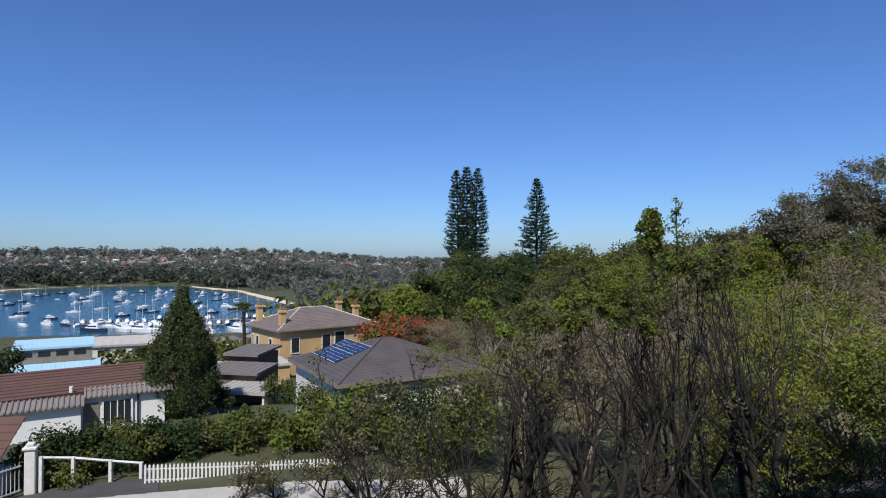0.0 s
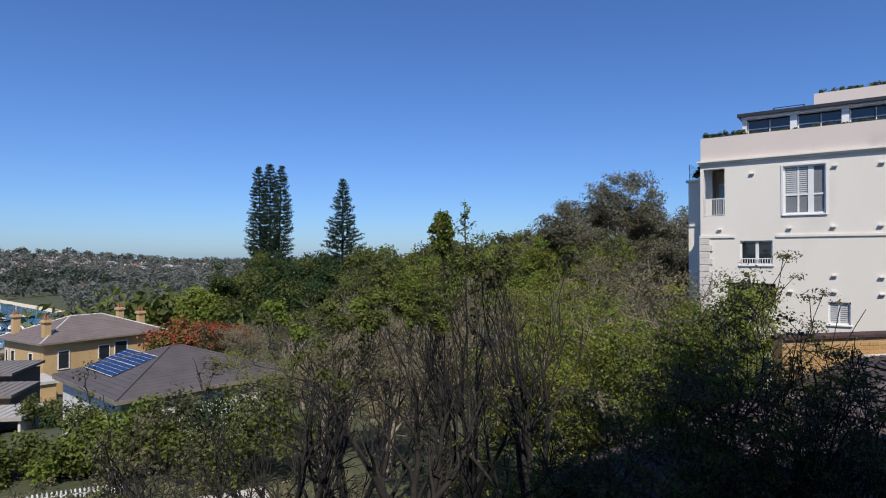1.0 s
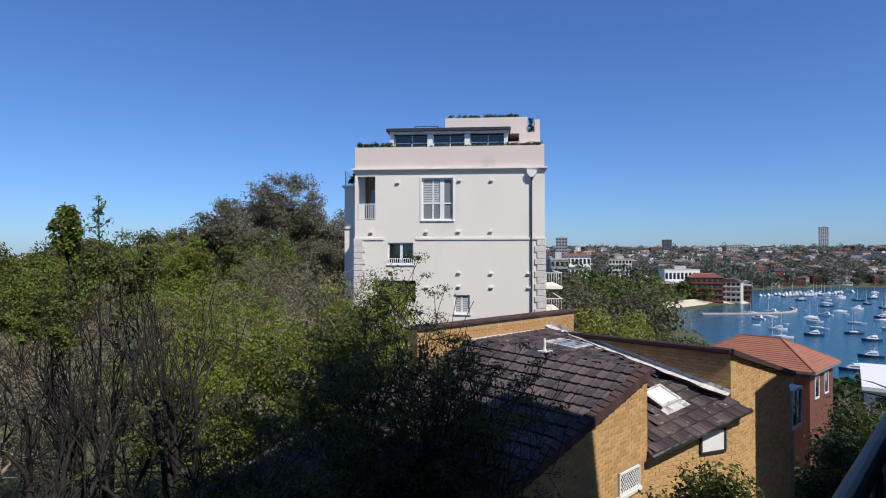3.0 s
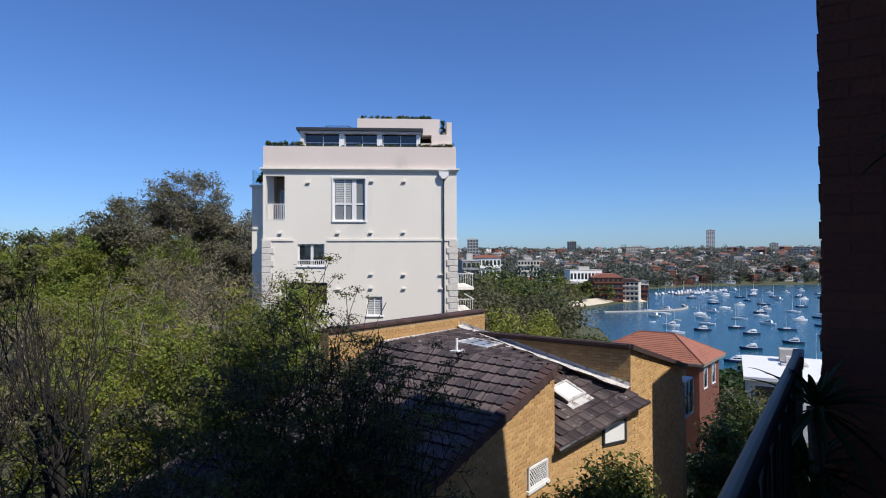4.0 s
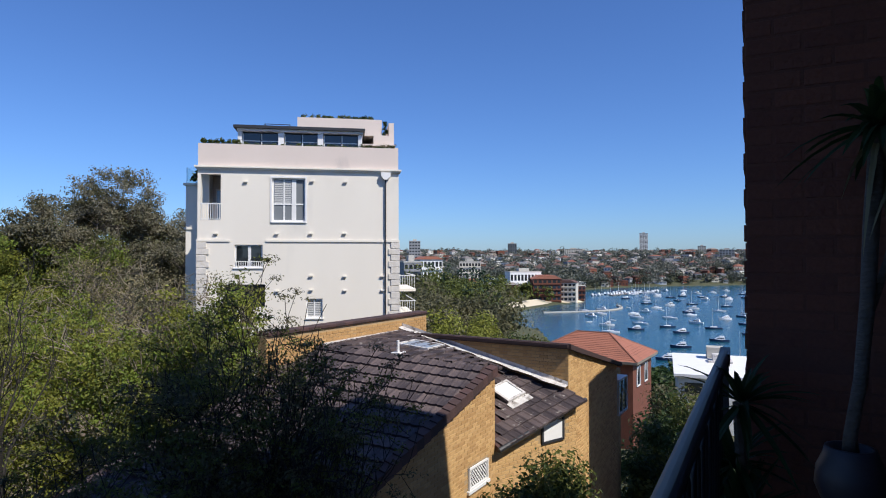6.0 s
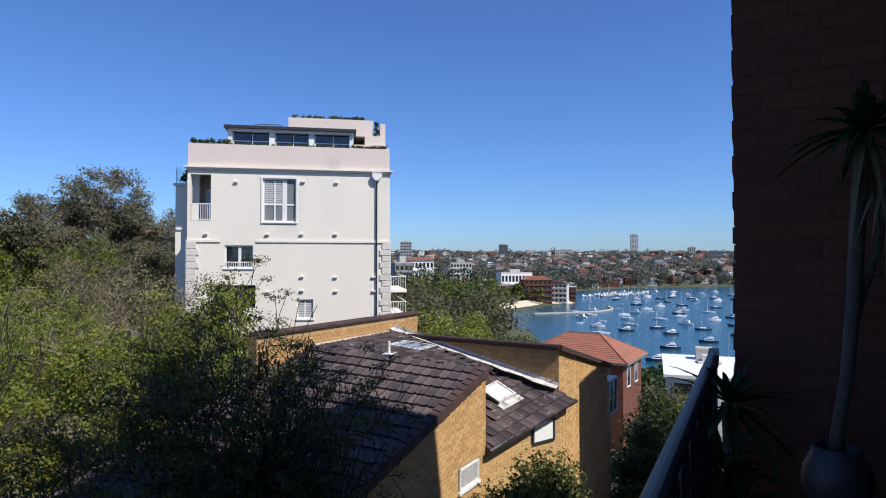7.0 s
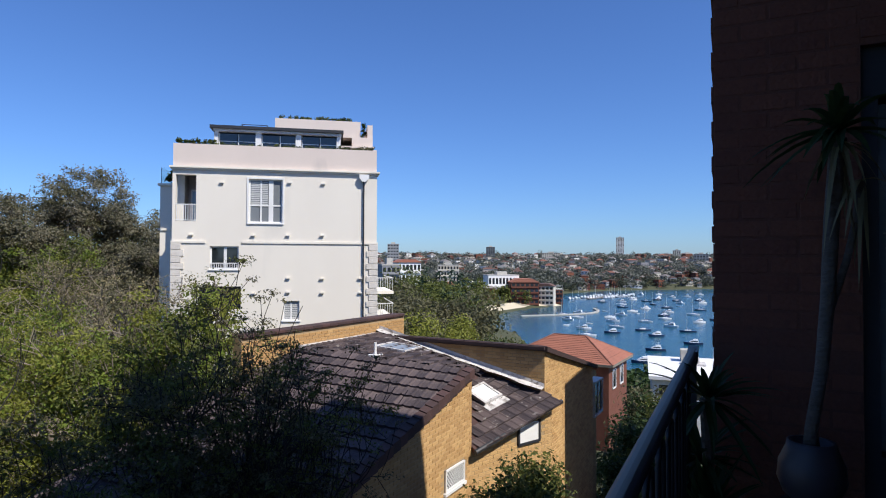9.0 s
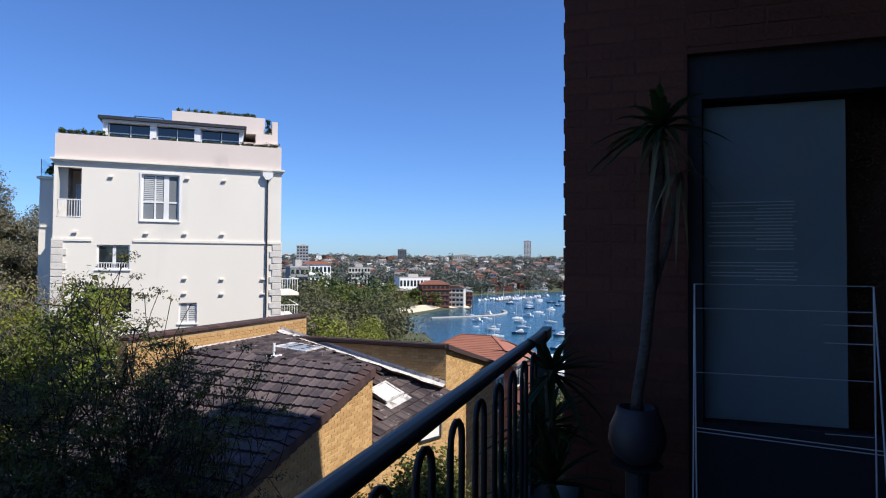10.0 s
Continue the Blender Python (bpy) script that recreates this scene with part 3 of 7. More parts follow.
def white_building():
    b = thing("apartment_building", WB, "pale rendered apartment building with roof terraces and white windows", "building")
    W, D, BASE = 9.26, 15.0, -14.0
    openings = [(0.14, 1.02, 1.80, 3.92), (3.32, 4.84, 1.76, 3.80), (1.64, 2.90, -0.39, 0.66), (1.17, 3.01, -2.25, -1.19), (4.90, 5.65, -2.79, -1.88)]
    front = part("wall", holed_wall(0, W, BASE, 4.22, openings, 0.35), RENDER, b)
    # loggia corner is open on its left too
    part("wall", boxes((W - 0.35, W, 0.352, D, BASE, 4.22), (0, W - 0.35, D - 0.35, D, BASE, 4.22)), RENDER, b)
    part("wall", boxes((0, 0.35, 0.352, 0.8, BASE, 1.62), (0, 0.35, 0.8, D - 0.36, BASE, 4.22)), RENDER, b)
    part("floor_slab", boxes((0.36, W - 0.36, 0.36, D - 0.36, 1.50, 1.70), (0.36, W - 0.36, 0.36, D - 0.36, -1.1, -0.95), (0.36, W - 0.36, 0.36, D - 0.36, 4.0, 4.20)), ROOM, b)
    part("inner_wall", boxes((0.36, W - 0.36, 2.4, 2.5, BASE, 1.49), (0.36, 2.6, 1.55, 1.62, 1.71, 3.99)), RENDER_PINK, b)
    d = part("terrace_door", boxes((0.5, 0.95, 1.50, 1.545, 1.75, 3.4)), WHITE, b)
    # pale blue base colour stands in for sky reflected in the pane
    part("pane", boxes((0.56, 0.89, 1.488, 1.498, 1.9, 3.32)), glass_mat("painted_reflection_glass", (0.25, 0.32, 0.42)), d)
    # cornice, upper parapet, string course
    part("cornice", boxes((-0.12, W + 0.12, -0.16, 0.5, 4.222, 4.30), (-0.07, W + 0.07, -0.09, 0.4, 4.14, 4.220)), RENDER, b)
    for pb in ((0.02, W - 0.02, -0.02, 0.22, 4.302, 5.34), (0.02, 0.25, 0.22, D, 4.302, 5.34), (W - 0.25, W - 0.02, 0.22, D, 4.302, 5.42)):
        part("parapet", boxes(pb), RENDER_PINK, b)
    part("string_course", boxes((-0.05, 1.44, -0.05, -0.002, 0.80, 0.90)), RENDER, b)
    part("string_course", boxes((3.04, W + 0.05, -0.05, -0.002, 0.80, 0.90)), RENDER, b)
    for z0, z1 in ((-3.7, 0.80),):
        z, k = z1 - 0.30, 0
        while z > z0 - 3:
            w1 = 0.52 if k % 2 else 0.40
            part("quoin", boxes((-0.05, w1, -0.05, -0.002, z, z + 0.28), bevel=0.012), STONE, b)
            part("quoin", boxes((W - w1 + 0.02, W + 0.05, -0.05, -0.002, z, z + 0.28), bevel=0.012), STONE, b)
            z -= 0.30
            k += 1
    wb_window(b, *openings[1], (3.86, 4.24, 4.31, 4.38), 2.58, blinds=((3.42, 3.80, 2.62, 3.7), (3.90, 4.17, 2.62, 3.7)), pane=PALE_GLASS)
    part("window_surround", boxes((3.24, 3.318, -0.03, -0.002, 1.7, 3.88), (4.842, 4.92, -0.03, -0.002, 1.7, 3.88), (3.318, 4.842, -0.03, -0.002, 3.802, 3.88)), WHITE, b)
    wb_window(b, *openings[2], (2.27, 2.33), None)
    wb_window(b, *openings[4], (5.27,), None, blinds=((4.98, 5.23, -2.7, -1.96), (5.31, 5.58, -2.7, -1.96)), pane=PALE_GLASS)
    g = part("louvre", boxes((1.18, 3.0, 0.15, 0.2, -2.25, -1.19)), SHADE_FRAME, b, "dark screened opening")
    for k in range(9):
        part("slat", boxes((1.18, 3.0, 0.10, 0.148, -2.22 + k * 0.115, -2.18 + k * 0.115)), SHADE_FRAME, g)

    def railing(x0, x1, y, z0, z1, n):
        r = part("railing", boxes((x0, x1, y, y + 0.04, z1 - 0.04, z1)), WHITE, b)
        part("bottom_rail", boxes((x0, x1, y, y + 0.04, z0, z0 + 0.04)), WHITE, r)
        for i in range(n):
            x = x0 + (x1 - x0) * (i + 0.5) / n
            part("baluster", boxes((x - 0.012, x + 0.012, y + 0.008, y + 0.032, z0 + 0.04, z1 - 0.04)), WHITE, r)

    railing(0.14, 1.02, -0.02, 1.82, 2.58, 9)
    railing(1.68, 2.86, 0.0, -0.38, -0.10, 12)
    # small wall vents
    for s, z in ((2.13, 3.58), (5.16, 3.66), (6.71, 3.65), (0.82, 1.16), (3.54, 1.16), (5.10, 1.18), (6.67, 1.19), (5.12, -0.82), (6.68, -0.85), (8.47, -0.85), (5.12, -1.48), (6.69, -1.52), (8.48, -1.53), (3.56, -1.52)):
        part("wall_vent", boxes((s - 0.09, s + 0.09, -0.10, -0.002, z - 0.01, z + 0.045), (s - 0.07, s + 0.07, -0.06, -0.004, z - 0.06, z - 0.012)), RENDER, b)
    # downpipe with its hopper head
    bm = bmesh.new()
    tube(bm, [(8.62, -0.08, 3.9), (8.62, -0.08, -9)], 0.035, 8)
    part("downpipe", bm, SHADE_FRAME, b)
    part("hopper_head", prism([(8.40, 4.13), (8.86, 4.13), (8.86, 3.98), (8.70, 3.80), (8.54, 3.80), (8.40, 3.98)], -0.22, -0.004), WHITE, b)
    # lower wing on the left with its glass balustrade
    part("side_wing", boxes((-0.88, -0.004, 1.5, D, BASE, 3.55)), RENDER, b)
    part("wing_coping", boxes((-0.98, -0.004, 1.4, D, 3.552, 3.66)), RENDER, b)
    part("string_course", boxes((-0.95, -0.004, 1.44, 1.498, 1.42, 1.52)), RENDER, b)
    part("glass_balustrade", boxes((-0.86, -0.84, 1.55, 5.0, 3.664, 4.42), (-0.84, -0.1, 1.55, 1.57, 3.664, 4.42)), CLEAR, b)
    # penthouse set back on the roof
    p = part("penthouse", boxes((1.5, 7.5, 2.3, 9.0, 4.23, 6.38)), SHADE_FRAME, b)
    part("penthouse_roof", prism([(1.25, 6.50), (7.7, 6.50), (7.7, 6.64), (1.25, 6.64)], 1.75, 9.3), SHADE_FRAME, b, "dark blue-grey flat metal roof")
    part("fascia", boxes((1.40, 7.6, 1.9, 9.0, 6.382, 6.498)), WHITE, b)
    for x0, x1 in ((1.42, 1.62), (3.38, 3.66), (5.32, 5.60), (7.36, 7.56)):
        part("pier", boxes((x0, x1, 2.0, 2.298, 4.23, 6.38)), WHITE, b)
    for x0, x1 in ((1.64, 2.5), (2.54, 3.36), (3.68, 4.5), (4.54, 5.30), (5.62, 6.48), (6.52, 7.34)):
        w = part("window", boxes((x0, x1, 2.17, 2.21, 4.4, 6.3)), GLASS, b)
        part("window_frame", boxes((x0, x0 + 0.04, 2.13, 2.168, 4.4, 6.3), (x0, x1, 2.13, 2.166, 5.9, 5.94)), WHITE, w)
    part("upper_storey", boxes((4.2, 8.66, 3.5, 10, 6.642, 7.52)), RENDER_PINK, b)
    part("upper_storey", boxes((8.2, 9.3, 3.2, 10, 4.23, 6.62), (9.02, 9.3, 3.3, 10, 6.622, 7.32)), RENDER_PINK, b)
    part("upper_ledge", boxes((7.1, 9.34, 3.0, 10, 6.0, 6.1)), RENDER_PINK, b)
    bm = bmesh.new()
    for a, c in (((2.6, 3), (3.85, 3)), ((2.6, 4.5), (3.85, 4.5)), ((2.6, 3), (2.6, 4.5)), ((3.85, 3), (3.85, 4.5))):
        for z in (6.98,):
            tube(bm, [(*a, z), (*c, z)], 0.02, 5)
    for q in ((2.6, 3), (3.85, 3), (2.6, 4.5), (3.85, 4.5)):
        tube(bm, [(*q, 6.64), (*q, 6.98)], 0.02, 5)
    part("roof_rail", bm, SHADE_FRAME, b)
    # far side balconies on the right
    for z in (-2.3, -0.9):
        part("balcony_slab", boxes((W + 0.005, W + 1.3, 4, 9, z - 0.9, z - 0.75)), RENDER, b)
        r = part("balcony_rail", boxes((W + 0.005, W + 1.3, 4.0, 4.04, z - 0.04, z), (W + 1.26, W + 1.3, 4.04, 9, z - 0.04, z)), WHITE, b)
        for k in range(10):
            part("baluster", boxes((W + 0.05 + k * 0.13, W + 0.07 + k * 0.13, 4.01, 4.03, z - 0.75, z - 0.04)), WHITE, r)
    # planting along the parapets
    rng = np.random.default_rng(5)

    def planter(name, x0, x1, y, z, h, n, mats):
        ob = thing(name, WB @ Matrix.Translation((0, y, z)), "low clipped green planting along a roof parapet", "planting", "parapet planting")
        c = np.stack([rng.uniform(x0, x1, n), rng.normal(0, 0.05, n), rng.uniform(0.0, h, n)], 1)
        for i, mm in enumerate(mats):
            vs, fs = leaf_cloud(c[i::len(mats)], np.full(len(c[i::len(mats)]), 0.10), n * 14 // len(mats), 0.05, rng, 0.9)
            finish("leaves", mesh_np("leaves", vs, fs), mm, ob)
        part("soil_trough", boxes((x0, x1, -0.08, 0.08, -0.06, 0.004)), SHADE_FRAME, ob)

    planter("parapet_planting", 0.15, 1.9, 0.12, 5.35, 0.20, 60, (LEAF_DARK, LEAF_GREEN))
    planter("parapet_planting", 2.0, 7.4, 0.40, 5.30, 0.15, 130, (LEAF_DARK, LEAF_GREEN))
    planter("parapet_planting", 7.45, 9.1, 0.30, 5.35, 0.16, 60, (LEAF_DARK, LEAF_OLIVE))
    planter("parapet_planting", 4.4, 8.4, 3.75, 7.53, 0.16, 90, (LEAF_GREEN, LEAF_DARK))
    planter("parapet_planting", 8.72, 8.95, 3.5, 6.65, 0.75, 24, (LEAF_DARK,))
    bush(WB @ Vector((-0.3, 2.2, 3.66)), 0.3, 0.3, 1.5, (LEAF_GREEN, LEAF_DARK), 9, "tall potted palm plant on a terrace corner", "plant", 260, 0.10, "terrace_plant")


white_building()

# ---- honey brick house below, with its tiled roofs
HA = 95.0
BE, BN = polar(HA, 1), polar(HA - 90, 1)          # along the gable wall, and along the tall side wall
T = Vector((13.37, 4.95, -2.54))                  # tip of the gable
K = Vector((15.98, 3.89, 0))                      # corner of the taller block


def tile_field(origin, along, down, n_along, n_rows, rng, width=0.30, row=0.40, clip=None, lift=0.055):
    """Interlocking tiles: each a bent plate with a raised roll, lapped over the row below. Gives corner sets."""
    nrm = along.cross(down).normalized()
    if nrm.z < 0:
        nrm = -nrm
    out = []
    for r in range(n_rows):
        for k in range(n_along):
            o = origin + along * (k * width) + down * (r * row)
            mid = o + along * width / 2 + down * row / 2
            if clip and not clip(mid):
                continue
            j = rng.normal(0, 0.004)
            prof = ((0.0, 0.008), (0.08, 0.0), (0.20, 0.0), (0.24, 0.016), (0.28, 0.016), (0.30, 0.008))
            hi = [o + along * x * width / 0.3 + nrm * (z + 0.004 + j) for x, z in prof]
            lo = [o + along * x * width / 0.3 + down * (row + 0.05) + nrm * (z + lift + j) for x, z in prof]
            lip = [p - nrm * 0.06 for p in lo]
            out.append((hi, lo, lip))
    return out


def tile_mesh(name, tiles):
    v, f = [], []
    for hi, lo, lip in tiles:
        o, n = len(v), len(hi)
        v += [tuple(p) for p in (*hi, *lo, *lip)]
        for k in range(n - 1):
            f.append((o + k, o + k + 1, o + n + k + 1, o + n + k))
            f.append((o + n + k, o + n + k + 1, o + 2 * n + k + 1, o + 2 * n + k))
    return mesh_np(name, v, f)


def tile_roof(parent, origin, along, down, n_along, n_rows, seed, clip=None, near=None, material=None, width=0.30, row=0.40):
    """The tiles near the given place are single parts (on one shared mesh); the rest is one mesh."""
    rng = np.random.default_rng(seed)
    tiles = tile_field(origin, along, down, n_along, n_rows, rng, width, row, clip)
    material = material or TILE
    single, rest = [], tiles
    if near:
        order = sorted(range(len(tiles)), key=lambda i: (tiles[i][0][0] - near).length)
        single = [tiles[i] for i in order[:300]]
        rest = [tiles[i] for i in order[300:]]
        me = tile_mesh("roof_tile", [tuple([p - single[0][0][0] for p in q] for q in single[0])])
        me.materials.append(material)
        for t in single:
            ob = new("roof_tile", me)
            ob.parent = parent
            ob.matrix_world = Matrix.Translation(t[0][0])
    ob = finish("roof_tiles", tile_mesh("roof_tiles", rest), material, parent)
    ob["kind"] = "stuff"


def brick_house():
    rng = np.random.default_rng(11)
    h = thing("brick_house", Matrix(), "honey brick house with weathered dark tiled roofs and skylights", "house")
    GZ = -12.0
    V = Vector((9.31, 5.30, -3.61))
    down_a = (V - T).normalized()
    BL = Vector((12.93, 9.51, -2.22))             # where the near slope meets the parapet
    along_a = (BL - T).normalized()
    # gable wall: face looks towards the camera's right; local x runs along the wall away from the camera
    mg = Matrix.Translation(V) @ pose(0, 0, 0, 0, 0, -5)
    L = (T - V).to_2d().length
    rise = T.z - V.z
    lat = (2.78, 3.66, -1.33, -0.86)
    pts = [(-1.2, GZ - V.z), (L, GZ - V.z), (L, rise - 0.05), (-1.2, -0.05 - 0.264 * 1.2)]
    bm = prism(pts, 0.0, 0.23)
    g = part("gable_wall", bm, MORTAR, h)
    g.matrix_local = mg
    cells = masonry(-1.2, L, -4.6, rise, BRICK, rng, lambda a, b, c, d: d > 0.264 * a - 0.10 or (lat[0] - 0.01 < b and a < lat[1] + 0.01 and d > lat[2] - 0.01 and c < lat[3] + 0.01))
    # end face of the gable wall at its far corner
    mine = sorted(cells, key=lambda c: (c[0] - 3.2) ** 2 + (c[2] + 0.9) ** 2)
    brick_stuff("bricks", mine[300:], BRICK, g, rng)
    gable_bricks.append((mine[:300], g))
    # lattice window
    w = part("window", boxes((lat[0], lat[1], -0.012, -0.004, lat[2], lat[3])), GLASS, g, "small window behind a white diamond grille")
    part("window_frame", boxes((lat[0], lat[0] + 0.04, -0.05, -0.012, lat[2], lat[3]), (lat[1] - 0.04, lat[1], -0.05, -0.012, lat[2], lat[3]), (lat[0], lat[1], -0.052, -0.012, lat[2], lat[2] + 0.04), (lat[0], lat[1], -0.052, -0.012, lat[3] - 0.04, lat[3])), WHITE, w)
    bm = bmesh.new()
    ww, hh = lat[1] - lat[0], lat[3] - lat[2]
    for s in (1, -1):
        k = -hh
        while k < ww:
            a0, a1 = max(k, 0), min(k + hh, ww)
            z0, z1 = (a0 - k, a1 - k) if s == 1 else (hh - a0 + k, hh - a1 + k)
            tube(bm, [(lat[0] + a0, -0.03 - 0.004 * s, lat[2] + z0), (lat[0] + a1, -0.03 - 0.004 * s, lat[2] + z1)], 0.007, 4, False)
            k += 0.095
    part("grille", bm, WHITE, w)
    part("window_sill", boxes((lat[0] - 0.05, lat[1] + 0.05, -0.07, -0.002, lat[2] - 0.07, lat[2] - 0.004)), WHITE, w)
    # roof sheets under the tiles; A slopes to the near side, B to the end wall
    A0, A1 = T, BL
    reach = (V - T).length + 3.2
    part("roof", slab([A0, A1, A1 + down_a * reach, A0 + down_a * reach], 0.12), TILE_CAP, h)
    apex, fl_low = Vector((16.44, 9.21, -2.20)), Vector((15.98, 3.89, -3.45))
    eave_r, eave_l = Vector((15.86, 3.48, -3.58)), Vector((13.28, 4.83, -4.30))
    part("roof", slab([T, apex, BL], 0.12), TILE_CAP, h)
    part("roof", slab([T, Vector((16.17, 6.04, -3.01)), apex], 0.12), TILE_CAP, h)
    low_roof = [Vector((x, y, -3.45 + 0.385 * (x - 15.98) + 0.194 * (y - 3.89) - 0.02)) for x, y in ((13.40, 5.0), (13.28, 4.83), (15.86, 3.48), (15.96, 3.89), (16.14, 6.0))]
    part("roof", slab(low_roof, 0.12), TILE_CAP, h)
    # verge capping along the gable, gutter along the lower eave
    bm = bmesh.new()
    n = 17
    for i in range(n + 4):
        a = T + down_a * (i * L / math.cos(math.atan(0.264)) / n)
        b = a + down_a * (L / n + 0.03)
        side = BN * -1
        q = [a + side * 0.09 + Vector((0, 0, 0.05)), a - side * 0.10 + Vector((0, 0, 0.09)), b - side * 0.10 + Vector((0, 0, 0.12)), b + side * 0.09 + Vector((0, 0, 0.08))]
        lowq = [p - Vector((0, 0, 0.20)) for p in q]
        vs = [bm.verts.new(p) for p in q + lowq]
        for fidx in ((0, 1, 2, 3), (0, 3, 7, 4), (0, 4, 5, 1), (3, 2, 6, 7), (1, 5, 6, 2)):
            bm.faces.new([vs[k] for k in fidx])
    part("verge_tiles", bm, TILE_CAP, h)
    bm = bmesh.new()
    tube(bm, [eave_l + Vector((-0.1, -0.06, -0.06)), eave_r + Vector((0.05, -0.06, -0.06))], 0.06, 8)
    part("gutter", bm, SHADE_FRAME, h)
    # wall below the lower eave with its window, facing the same way as the gable
    run = (eave_r - eave_l)
    ang_w = math.degrees(math.atan2(run.y, run.x))
    back = Vector((-run.y, run.x, 0)).normalized() * 0.16
    mk = Matrix.Translation((eave_l.x + back.x, eave_l.y + back.y, 0)) @ pose(0, 0, 0, 0, 0, ang_w)
    LW = run.to_2d().length
    wl = part("wall", prism([(0.02, GZ), (LW - 0.1, GZ), (LW - 0.1, -3.72), (0.02, -4.42)], 0.0, 0.23), MORTAR, h)
    wl.matrix_local = mk
    brick_stuff("bricks", masonry(0.02, LW - 0.1, -8.5, -3.8, BRICK, rng, lambda a, b, c, d: d > -4.46 + 0.24 * a or (b > 1.52 and a < 2.36 and c > -4.62)), BRICK, wl, rng)
    w2 = part("window", boxes((1.6, 2.28, -0.03, -0.01, -4.52, -4.06)), WHITE, wl, "window with a closed white blind")
    part("window_frame", boxes((1.54, 1.6, -0.05, -0.005, -4.56, -4.02), (2.28, 2.34, -0.05, -0.005, -4.56, -4.02), (1.54, 2.34, -0.05, -0.005, -4.58, -4.52)), SHADE_FRAME, w2)
    # taller block: left face (seen along the flashing), right face (sunlit)
    KB = K + BN * 5.6
    ml = Matrix.Translation((KB.x, KB.y, 0)) @ pose(0, 0, 0, 0, 0, -95)   # local x runs towards the corner
    s = part("side_wall", prism([(0, GZ), (5.6, GZ), (5.6, -2.32), (0, -2.32)], 0.0, 0.23), MORTAR, h)
    s.matrix_local = ml
    brick_stuff("bricks", masonry(0, 5.6, -3.70, -2.32, BRICK, rng), BRICK, s, rng)
    mr = Matrix.Translation((K.x, K.y, 0)) @ pose(0, 0, 0, 0, 0, -5)
    r = part("end_wall", prism([(0.004, GZ), (4.7, GZ), (4.7, -3.50), (0.8, -2.55), (0.004, -2.34)], 0.004, 0.23), MORTAR, h)
    r.matrix_local = mr
    brick_stuff("bricks", masonry(0.0, 4.7, -9.0, -2.4, BRICK, rng, lambda a, b, c, d: d > -2.36 - 0.243 * max(a, 0)), BRICK, r, rng)
    e2 = part("end_wall", prism([(4.704, GZ), (7.2, GZ), (7.2, -4.05), (4.704, -3.50)], 0.55, 0.78), MORTAR, h)
    e2.matrix_local = mr
    brick_stuff("bricks", masonry(4.71, 7.2, -9.0, -3.6, BRICK, rng, lambda a, b, c, d: d > -3.56 - 0.22 * (a - 4.7) or (a < 6.5 and b > 5.3 and d > -5.4 and c < -4.1)), BRICK, e2, rng, Matrix.Translation((0, 0.55, 0)))
    bay = part("window", boxes((5.4, 6.4, 0.15, 0.53, -5.3, -4.2)), GLASS, e2, "pale framed bay window")
    part("window_frame", boxes((5.34, 5.4, 0.10, 0.54, -5.36, -4.14), (6.4, 6.46, 0.10, 0.54, -5.36, -4.14), (5.4, 6.4, 0.10, 0.54, -4.2, -4.14), (5.4, 6.4, 0.10, 0.54, -5.36, -5.3), (5.88, 5.92, 0.12, 0.149, -5.3, -4.2)), WHITE_WORN, bay)
    bm = boxes((-0.16, 0.10, -0.0, 5.7, -2.34, -2.24), bevel=0.015)
    cap = part("coping", bm, TILE_CAP, h)
    cap.matrix_local = Matrix.Translation((K.x, K.y - 0.05, 0)) @ pose(0, 0, 0, 0, 0, -5)
    bm = prism([(-0.12, -2.23), (0.75, -2.45), (4.9, -3.45), (4.9, -3.57), (0.75, -2.58), (-0.12, -2.36)], -0.12, 5.5)
    rf = part("roof", bm, TILE_CAP, h)
    rf.matrix_local = mr
    # lead flashing where the lower roof meets the side wall
    bm = bmesh.new()
    ys = np.linspace(0, 1, 40)
    rows = []
    for k in ys:
        p = apex.lerp(fl_low, k) + Vector((0, 0, 0.07))
        wv = 0.17 + 0.05 * math.sin(k * 37) + 0.05 * rng.random() + 0.08 * k
        rows.append([bm.verts.new(p - BE * wv + Vector((0, 0, 0.03))), bm.verts.new(p - BE * 0.03 + Vector((0, 0, 0.06))), bm.verts.new(p - BE * 0.018 + Vector((0, 0, 0.15)))])
    for a, b in zip(rows, rows[1:]):
        for k in range(2):
            bm.faces.new((a[k], b[k], b[k + 1], a[k + 1]))
    part("flashing", bm, FLASH, h, "whitish lead flashing")
    # parapet at the top end of the roof
    mp = Matrix.Translation((12.0, 9.60, 0)) @ pose(0, 0, 0, 0, 0, -5)
    pw = part("parapet_wall", prism([(-1.0, GZ), (5.83, GZ), (5.83, -1.80), (-1.0, -1.80)], 0.0, 0.28), MORTAR, h)
    pw.matrix_local = mp
    brick_stuff("bricks", masonry(-1.0, 5.83, -2.75, -1.84, BRICK, rng), BRICK, pw, rng)
    for i in range(20):
        c = part("cap_tile", boxes((-1.0 + i * 0.34, -0.665 + i * 0.34 + 0.01, -0.06, 0.34, -1.80, -1.71), bevel=0.015), TILE_CAP, pw)
    part("flashing", boxes((0.85, 4.5, -0.10, -0.015, -2.28, -2.17)), FLASH, pw)
    # skylights and vent pipe
    uu, dd = BE, (fl_low - apex).normalized()
    nb = uu.cross(dd).normalized()
    nb = nb if nb.z > 0 else -nb

